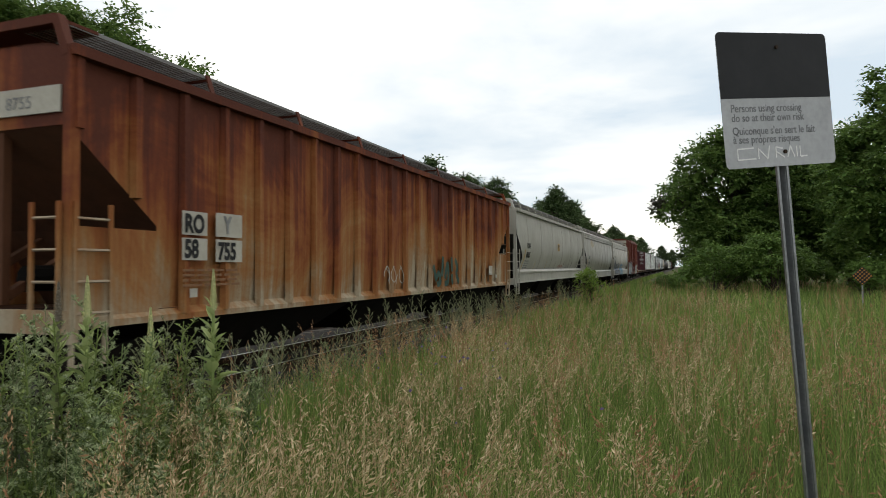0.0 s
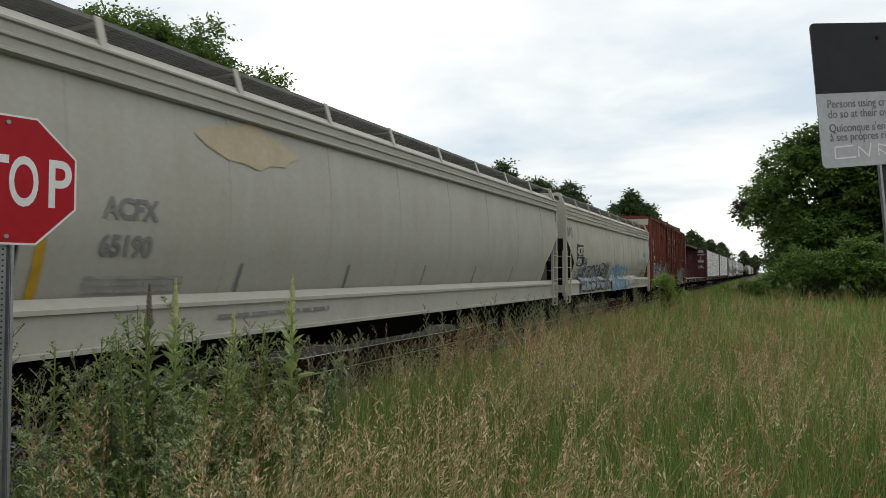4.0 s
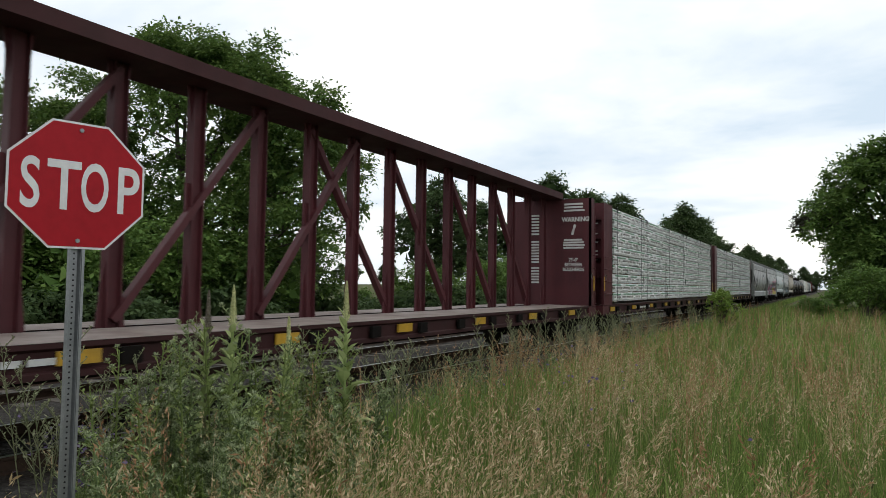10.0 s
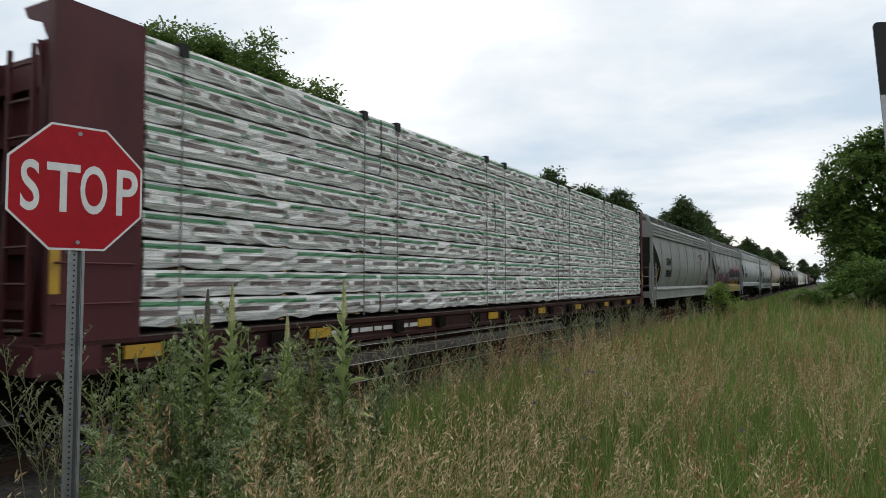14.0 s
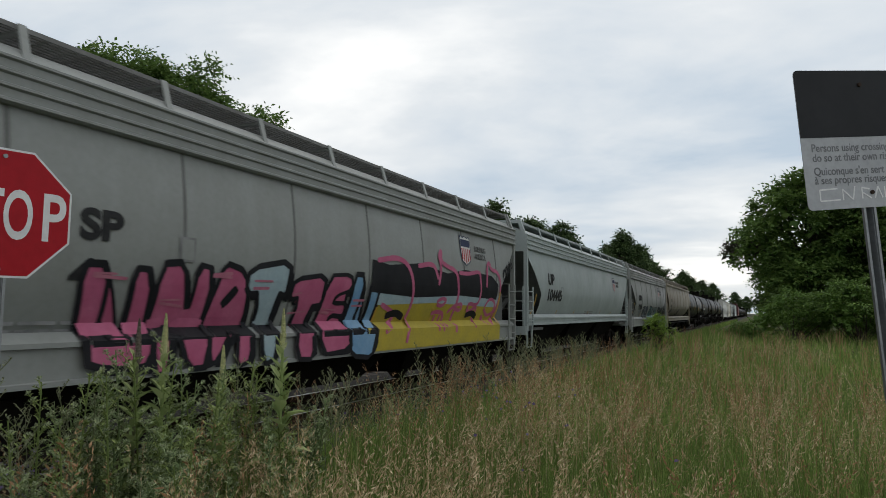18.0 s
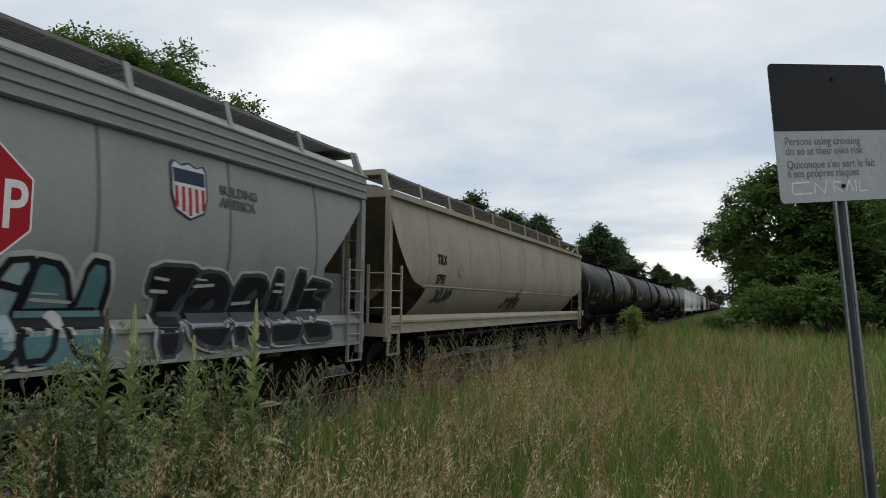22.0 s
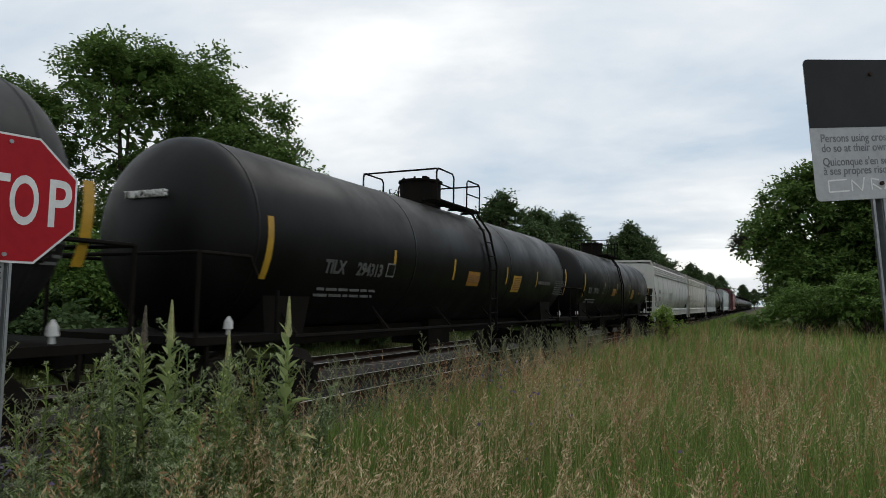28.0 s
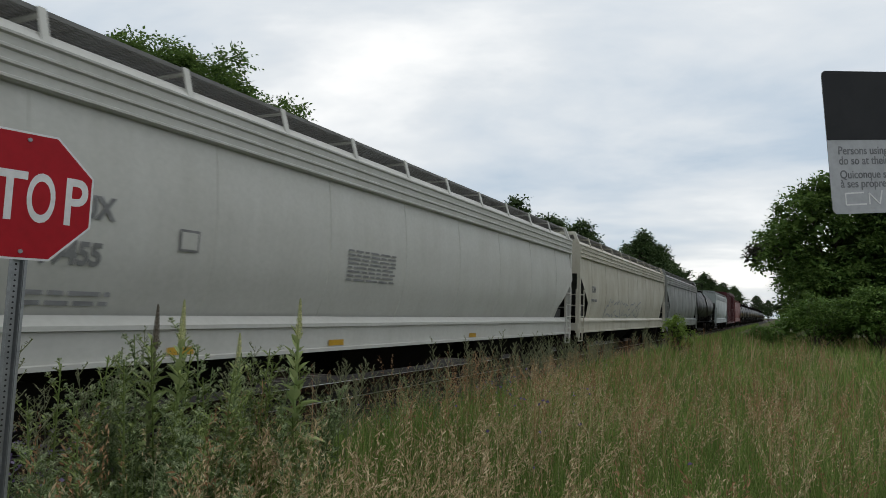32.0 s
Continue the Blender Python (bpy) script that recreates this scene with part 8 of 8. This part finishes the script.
patch(car, "sprayed_ground", [(204.4 - c, 1.92), (206.2 - c, 1.86), (208.4 - c, 1.95), (210.75 - c, 1.90), (210.8 - c, 2.3), (210.3 - c, 2.5), (209.4 - c, 2.45), (208.6 - c, 2.56), (207.6 - c, 2.42), (206.2 - c, 2.55), (205.0 - c, 2.44), (204.4 - c, 2.5)], xg, 0.0205, M["sp_black"], "black spray")
bm = bmesh.new()
for pts, w in (([(207.17, 2.18), (207.28, 2.58), (207.13, 2.75), (207.31, 2.95), (207.24, 2.67), (207.58, 2.57), (208.01, 2.52), (208.19, 2.32)], 0.10),
               ([(208.12, 2.42), (208.28, 1.95), (208.18, 1.47), (208.20, 1.15)], 0.11),
               ([(208.25, 2.47), (208.79, 2.47), (209.44, 2.57), (209.54, 2.45)], 0.09),
               ([(209.49, 2.54), (209.65, 2.02), (209.49, 1.71), (208.91, 1.81), (209.00, 1.52), (209.58, 1.77), (209.35, 1.22)], 0.09),
               ([(209.97, 2.23), (209.99, 2.76), (210.19, 2.85), (210.25, 2.66), (210.73, 2.64), (210.98, 2.38), (210.94, 1.88), (210.69, 1.32), (210.27, 1.26), (210.01, 1.46)], 0.10),
               ([(207.22, 1.80), (207.46, 1.88), (207.69, 1.82), (207.50, 1.69), (207.25, 1.73)], 0.08),
               ([(207.11, 1.54), (207.37, 1.59), (207.74, 1.52), (207.70, 1.27)], 0.09),
               ([(207.30, 1.47), (207.29, 1.19)], 0.09),
               ([(207.54, 1.47), (207.53, 1.18)], 0.09),
               ([(207.89, 1.57), (208.16, 1.73), (208.61, 1.77), (208.55, 1.58), (208.13, 1.68)], 0.08),
               ([(210.05, 1.72), (210.23, 1.92), (210.66, 1.87), (210.78, 1.59), (210.36, 1.46), (210.05, 1.65)], 0.08),
               ([(204.6, 2.5), (205.4, 2.62), (205.9, 2.4), (206.1, 1.7), (205.8, 1.0)], 0.10), ([(206.2, 2.5), (206.9, 2.6), (207.1, 2.3)], 0.10), ([(204.9, 1.7), (205.6, 1.5), (205.0, 1.2)], 0.09)):
    stroke_mesh(bm, [(y - c, z) for y, z in pts], w, xg, 0.024)
tagged(part("graffiti_outline", bm, M["sp_pink"], car, "pink sprayed lines"), kind="stuff")
bm = bmesh.new()
for y in (205.5, 209.3):
    stroke_mesh(bm, [(y - 0.3 - c, 1.50), (y - c, 1.56), (y + 0.3 - c, 1.47)], 0.14, xg, 0.028)
tagged(part("graffiti_fill", bm, M["sp_black"], car, "black sprayed slits"), kind="stuff")
strip(car, 210.95 - c, 1.27, 2.1, lambda z: xg(z) + 0.012, 0.10)
scrawl(car, 211.2 - c, 212.0 - c, 2.45, 2.75, 4, M["sp_black"], hw, 183, 0.05, 0.4)
shield(car, 208.7 - c, 3.02, 0.62, 0.72, hw)
for text, z in (("BUILDING", 3.06), ("AMERICA", 2.88)):
    writing(car, 209.25 - c, z, text, 0.17, M["dim_letter"], hw, 1.0, 0.007)

car, h, hw, c = grey_hopper(11, "pale blue-grey covered hopper car with black lettering", M["blue_grey"], "UP", "104445", 215.55, lift=0.22, size=0.50, sill_z=(1.18, 1.42), low=1.44, walk_mat=M["blue_grey"], seams=0)
shield(car, 226.8 - c, 2.9, 0.60, 0.70, hw)
for text, z in (("BUILDING", 2.98), ("AMERICA", 2.82)):
    writing(car, 227.3 - c, z, text, 0.16, M["dim_letter"], hw, 1.0, 0.007)
lines(car, 221.3 - c, 222.8 - c, 1.5, 1.66, 2, M["grey_letter"], hw)

car, h, hw, c = grey_hopper(12, "mid grey covered hopper car with black and teal graffiti", M["mid_grey"], "SSW", "91036", 234.30)
xg = over_sill(hw)
wild(car, c, 235.85, 237.9, 0.92, 2.06, (4, 6, 5), [M["sp_deep"], M["sp_slate"]], M["sp_black"], xg, 90, None, None, M["sp_white"], 0.05, M["sp_white"])
wild(car, c, 238.25, 241.85, 0.90, 2.05, (0, 7, 7, 2), [M["sp_teal"], M["sp_teal"], M["sp_paleblue"]], M["sp_black"], xg, 91, M["sp_teal"], None, M["sp_white"], 0.07, M["sp_white"])
wild(car, c, 242.37, 246.3, 0.92, 2.06, (4, 5, 6, 7, 1), [M["sp_black"]], M["sp_deep"], xg, 94, None, None, M["sp_white"], 0.05, M["sp_white"])
scrawl(car, 234.6 - c, 235.7 - c, 1.46, 1.72, 5, M["sp_slate"], hw, 96, 0.05)
shield(car, 243.0 - c, 2.94, 0.62, 0.74, hw)
for text, z in (("BUILDING", 3.0), ("AMERICA", 2.83)):
    writing(car, 243.55 - c, z, text, 0.17, M["dim_letter"], hw, 1.0, 0.007)

# 13: beige rounded hopper
car, h, hw = hopper("dusty beige rounded covered hopper car", span(13), M["beige"], M["beige"], bulge=0.15, tuck=0.50, rounded=True, web=False, fascia=0, eave=3.80, top=4.02, walk_z=4.26, open_z=3.74, knee=1.9, cut=1.85, low=1.28, sill_z=(0.95, 1.22), brackets=12, seams=7, side_w=1.50, inner="dark_beige")
c = middle(13)
writing(car, 250.80 - c, 2.50, "TILX", 0.30, M["black_letter"], hw)
writing(car, 250.80 - c, 2.04, "5793", 0.30, M["black_letter"], hw)
patch(car, "data_panel", [(252.1 - c, 2.24), (252.42 - c, 2.24), (252.42 - c, 2.46), (252.1 - c, 2.46)], hw, 0.014, M["grey_letter"])
patch(car, "data_panel", [(252.13 - c, 2.27), (252.39 - c, 2.27), (252.39 - c, 2.43), (252.13 - c, 2.43)], hw, 0.018, M["beige"])
patch(car, "data_panel", [(252.12 - c, 1.62), (252.46 - c, 1.62), (252.46 - c, 1.80), (252.12 - c, 1.80)], hw, 0.016, M["sp_silver"])
scrawl(car, 250.95 - c, 252.0 - c, 1.62, 1.90, 4, M["black_hopper"], hw, 97, 0.10)
for s in (-1, 1):
    bm = bmesh.new()
    sheet(bm, [[(s * (hw(z) + d), y, z) for y in np.linspace(-h + 1.7, h - 1.7, 9)] for z, d in ((1.925, 0.0), (1.95, 0.016), (1.965, 0.016), (1.985, 0.0))])
    part("fold", bm, M["beige"], car)
scrawl(car, 256.5 - c, 258.2 - c, 1.42, 1.78, 6, M["sp_black"], hw, 95, 0.08)
scrawl(car, 257.3 - c, 257.9 - c, 1.5, 2.05, 2, M["sp_violet"], hw, 98, 0.07)
lines(car, 260.5 - c, 262.5 - c, 1.55, 1.7, 2, M["grey_letter"], hw)
bm = bmesh.new()
rod(bm, (1.50, -h + 1.4, 0.80), (1.50, h - 1.4, 0.80), 0.05, 8)
part("side_pipe", bm, M["under"], car)
placed(13, car)


# 14 to 17: tank cars
def tank_marks(k, car, zc, r, letters, numbers, y_l, bright, strips, amber, yellow):
    c = middle(k)
    f = GAPS[k - 2]
    on_tank(car, zc, r, f + 1.8 - c, 2.31, 0.90, 0.13, M["yellow"])
    on_tank(car, zc, r, f + 17.62 - c, 2.33, 0.90, 0.13, M["yellow"])
    for d in strips:
        on_tank(car, zc, r, f + d - c, 2.31, 0.46, 0.09, M["yellow"])
    on_tank(car, zc, r, f + amber[0] - c, amber[1], 0.34 if amber[1] > 2 else 0.22, 0.73, M["amber"], "placard", "amber placard")
    on_tank(car, zc, r, f + yellow - c, 2.11, 0.46, 0.66, M["yellow"], "placard", "yellow placard")
    xt = lambda z: math.sqrt(max(r * r - (z - zc) ** 2, 0.01))
    writing(car, y_l - c, 2.02, letters, 0.30, bright, xt, 0.95)
    writing(car, y_l + 0.95 - c, 2.02, numbers, 0.30, bright, xt, 0.95)
    lines(car, y_l - c, y_l + 1.8 - c, 1.60, 1.80, 2, M["dim_letter"], xt)
    lines(car, f + 16.3 - c, f + 17.42 - c, 1.86, 2.36, 7, M["dim_letter"], xt)
    lines(car, f + strips[3] + 0.16 - c, f + strips[3] + 1.4 - c, 2.10, 2.32, 1, M["faint_letter"], xt)
    lines(car, f + yellow - 0.27 - c, f + yellow + 0.27 - c, 1.93, 2.29, 7, M["oldrust"], lambda z: xt(z) + 0.012)
    lines(car, f + amber[0] - 0.33 - c, f + amber[0] + 0.33 - c, amber[1] - 0.09, amber[1] + 0.09, 4, M["oldrust"], lambda z: xt(z) + 0.012)
    patch(car, "data_panel", [(f + 5.15 - c, 2.02), (f + 5.45 - c, 2.02), (f + 5.45 - c, 2.28), (f + 5.15 - c, 2.28)], xt, 0.012, M["grey_letter"])
    patch(car, "data_panel", [(f + 5.18 - c, 2.05), (f + 5.42 - c, 2.05), (f + 5.42 - c, 2.25), (f + 5.18 - c, 2.25)], xt, 0.016, M["tank"])
    for text, z in ((letters + " " + numbers, 2.95), ):
        lettering("lettering", text, 0.15, M["white_letter"], car, Matrix.Translation((-0.30, -(span(k) / 2 - 0.5 - 0.25) + 0.02, z)) @ FRONT, "", 0.03)


for k, label, mat, letters, numbers, y_l, bright, strips, amber, yellow in ((14, "black tank car with yellow reflective strips", M["tank"], "TILX", "294347", 270.9, M["dim_letter"], (5.6, 8.12, 11.6, 14.65), (7.55, 2.13), 12.95), (15, "dusty grey-black tank car with white lettering", M["tank_dusty"], "TILX", "293135", 289.4, M["white_letter"], (4.90, 8.25, 11.87, 15.1), (8.0, 1.60), 13.7), (16, "black tank car with yellow placards", M["tank"], "TILX", "294313", 308.6, M["dim_letter"], (5.40, 8.15, 11.62, 14.3), (9.33, 2.14), 12.5), (17, "black tank car with faded lettering", M["tank"], "TILX", "294310", 326.6, M["dim_letter"], (5.43, 8.19, 11.5, 14.33), (7.58, 2.13), 12.48)):
    car, h, zc, r = tank(label, span(k), mat, ladder_y={15: 1.35, 16: 0.95}.get(k, -0.43))
    tank_marks(k, car, zc, r, letters, numbers, y_l, bright, strips, amber, yellow)
    if k == 15:
        xt = lambda z: math.sqrt(max(r * r - (z - zc) ** 2, 0.01))
        scrawl(car, 294.9 - middle(15), 296.4 - middle(15), 1.45, 1.85, 4, M["sp_steel"], xt, 96, 0.06)
    if k == 14:
        TANK = car
    placed(k, car)

# 18 and on: white hoppers, then the far end of the train
car, h, hw = hopper("clean white covered hopper car with black lettering", span(18), M["white_grey"], M["mid_grey"], bulge=0.10, tuck=0.15, fascia=4, open_z=2.6, knee=1.68, cut=1.26, brackets=12)
c = middle(18)
writing(car, 345.28 - c, 2.34, "EQUX", 0.32, M["grey_letter"], hw)
writing(car, 345.26 - c, 1.86, "19455", 0.32, M["grey_letter"], hw)
lines(car, 345.2 - c, 346.15 - c, 1.42, 1.62, 2, M["grey_letter"], hw)
lines(car, 350.3 - c, 351.8 - c, 1.92, 2.46, 8, M["grey_letter"], hw)
patch(car, "data_panel", [(346.9 - c, 2.1), (347.2 - c, 2.1), (347.2 - c, 2.36), (346.9 - c, 2.36)], hw, 0.014, M["grey_letter"])
patch(car, "data_panel", [(346.93 - c, 2.13), (347.17 - c, 2.13), (347.17 - c, 2.33), (346.93 - c, 2.33)], hw, 0.018, M["white_grey"])
for y in (347.1, 350.2, 355.5):
    patch(car, "yellow_plate", [(y - 0.2 - c, 0.90), (y + 0.2 - c, 0.90), (y + 0.2 - c, 0.99), (y - 0.2 - c, 0.99)], flat(1.545), 0.004, M["yellow"])
for text, z in (("EQUX", 3.45), ("19455", 3.2)):
    lettering("lettering", text, 0.2, M["grey_letter"], car, Matrix.Translation((0.45, -h - 0.004, z)) @ FRONT, "", 0.002)
placed(18, car)
WHITE = car

car, h, hw = hopper("cream covered hopper car with grey scrawled graffiti", span(19), M["cream_white"], M["mid_grey"], fascia=4, open_z=2.9, knee=1.9, cut=1.25, brackets=11)
c = middle(19)
writing(car, 366.2 - c, 2.3, "SOW", 0.32, M["grey_letter"], hw)
lines(car, 366.2 - c, 367.1 - c, 1.9, 2.1, 1, M["grey_letter"], hw)
graffiti(car, 368.5 - c, 376.0 - c, 1.3, 2.1, 8, [M["cream_white"]], M["sp_silver"], hw, 99, 0.26)
placed(19, car)
placed(20, hopper("mid grey covered hopper car", span(20), M["mid_grey"], fascia=4, open_z=3.4, cut=1.25)[0])
placed(21, tank("short black tank car with a dome", span(21), M["tank"])[0])
placed(22, hopper("pale grey covered hopper car", span(22), M["blue_grey"], fascia=4, open_z=3.0, cut=1.25)[0])
placed(23, boxcar("dark red boxcar with ribbed sides", span(23), M["oxide"], top=4.9)[0])
M["red"] = paint("faded_red_car_paint", (0.15, 0.022, 0.018), (0.08, 0.025, 0.02), 0.6, 0.5)
placed(24, hopper("faded red covered hopper car", span(24), M["red"], fascia=0, open_z=3.0, cut=1.25)[0])
for k in range(25, 38):
    placed(k, copy_thing(TANK, Matrix()))


def motions():
    times = [2.0 * k for k in range(17)]
    for car, c in TRAIN + LOADS:
        walk(car, [(t, pose(TRACK, c - travelled(t), RAIL)) for t in times])
    # wheels roll while they pass the meadow
    grid = np.linspace(0, 32, 6401)
    gone = np.array([travelled(t) for t in grid])
    middles = {car.name: c for car, c in TRAIN}
    for wheel, y, along, car in WHEELS:
        start = max(0.0, middles[car.name] + along - 34)
        stop = min(gone[-1], middles[car.name] + along + 2)
        if stop <= start:
            continue
        rows = []
        for s in np.arange(start, stop, 0.56):
            rows.append((float(np.interp(s, gone, grid)), pose(0, y, 0.46, math.degrees((s - start) / 0.46))))
        if rows[0][0] > 0.05:
            rows.insert(0, (0.0, rows[0][1]))
        if rows[-1][0] < 31.95:
            rows.append((32.0, rows[-1][1]))
        walk(wheel, rows)


motions()
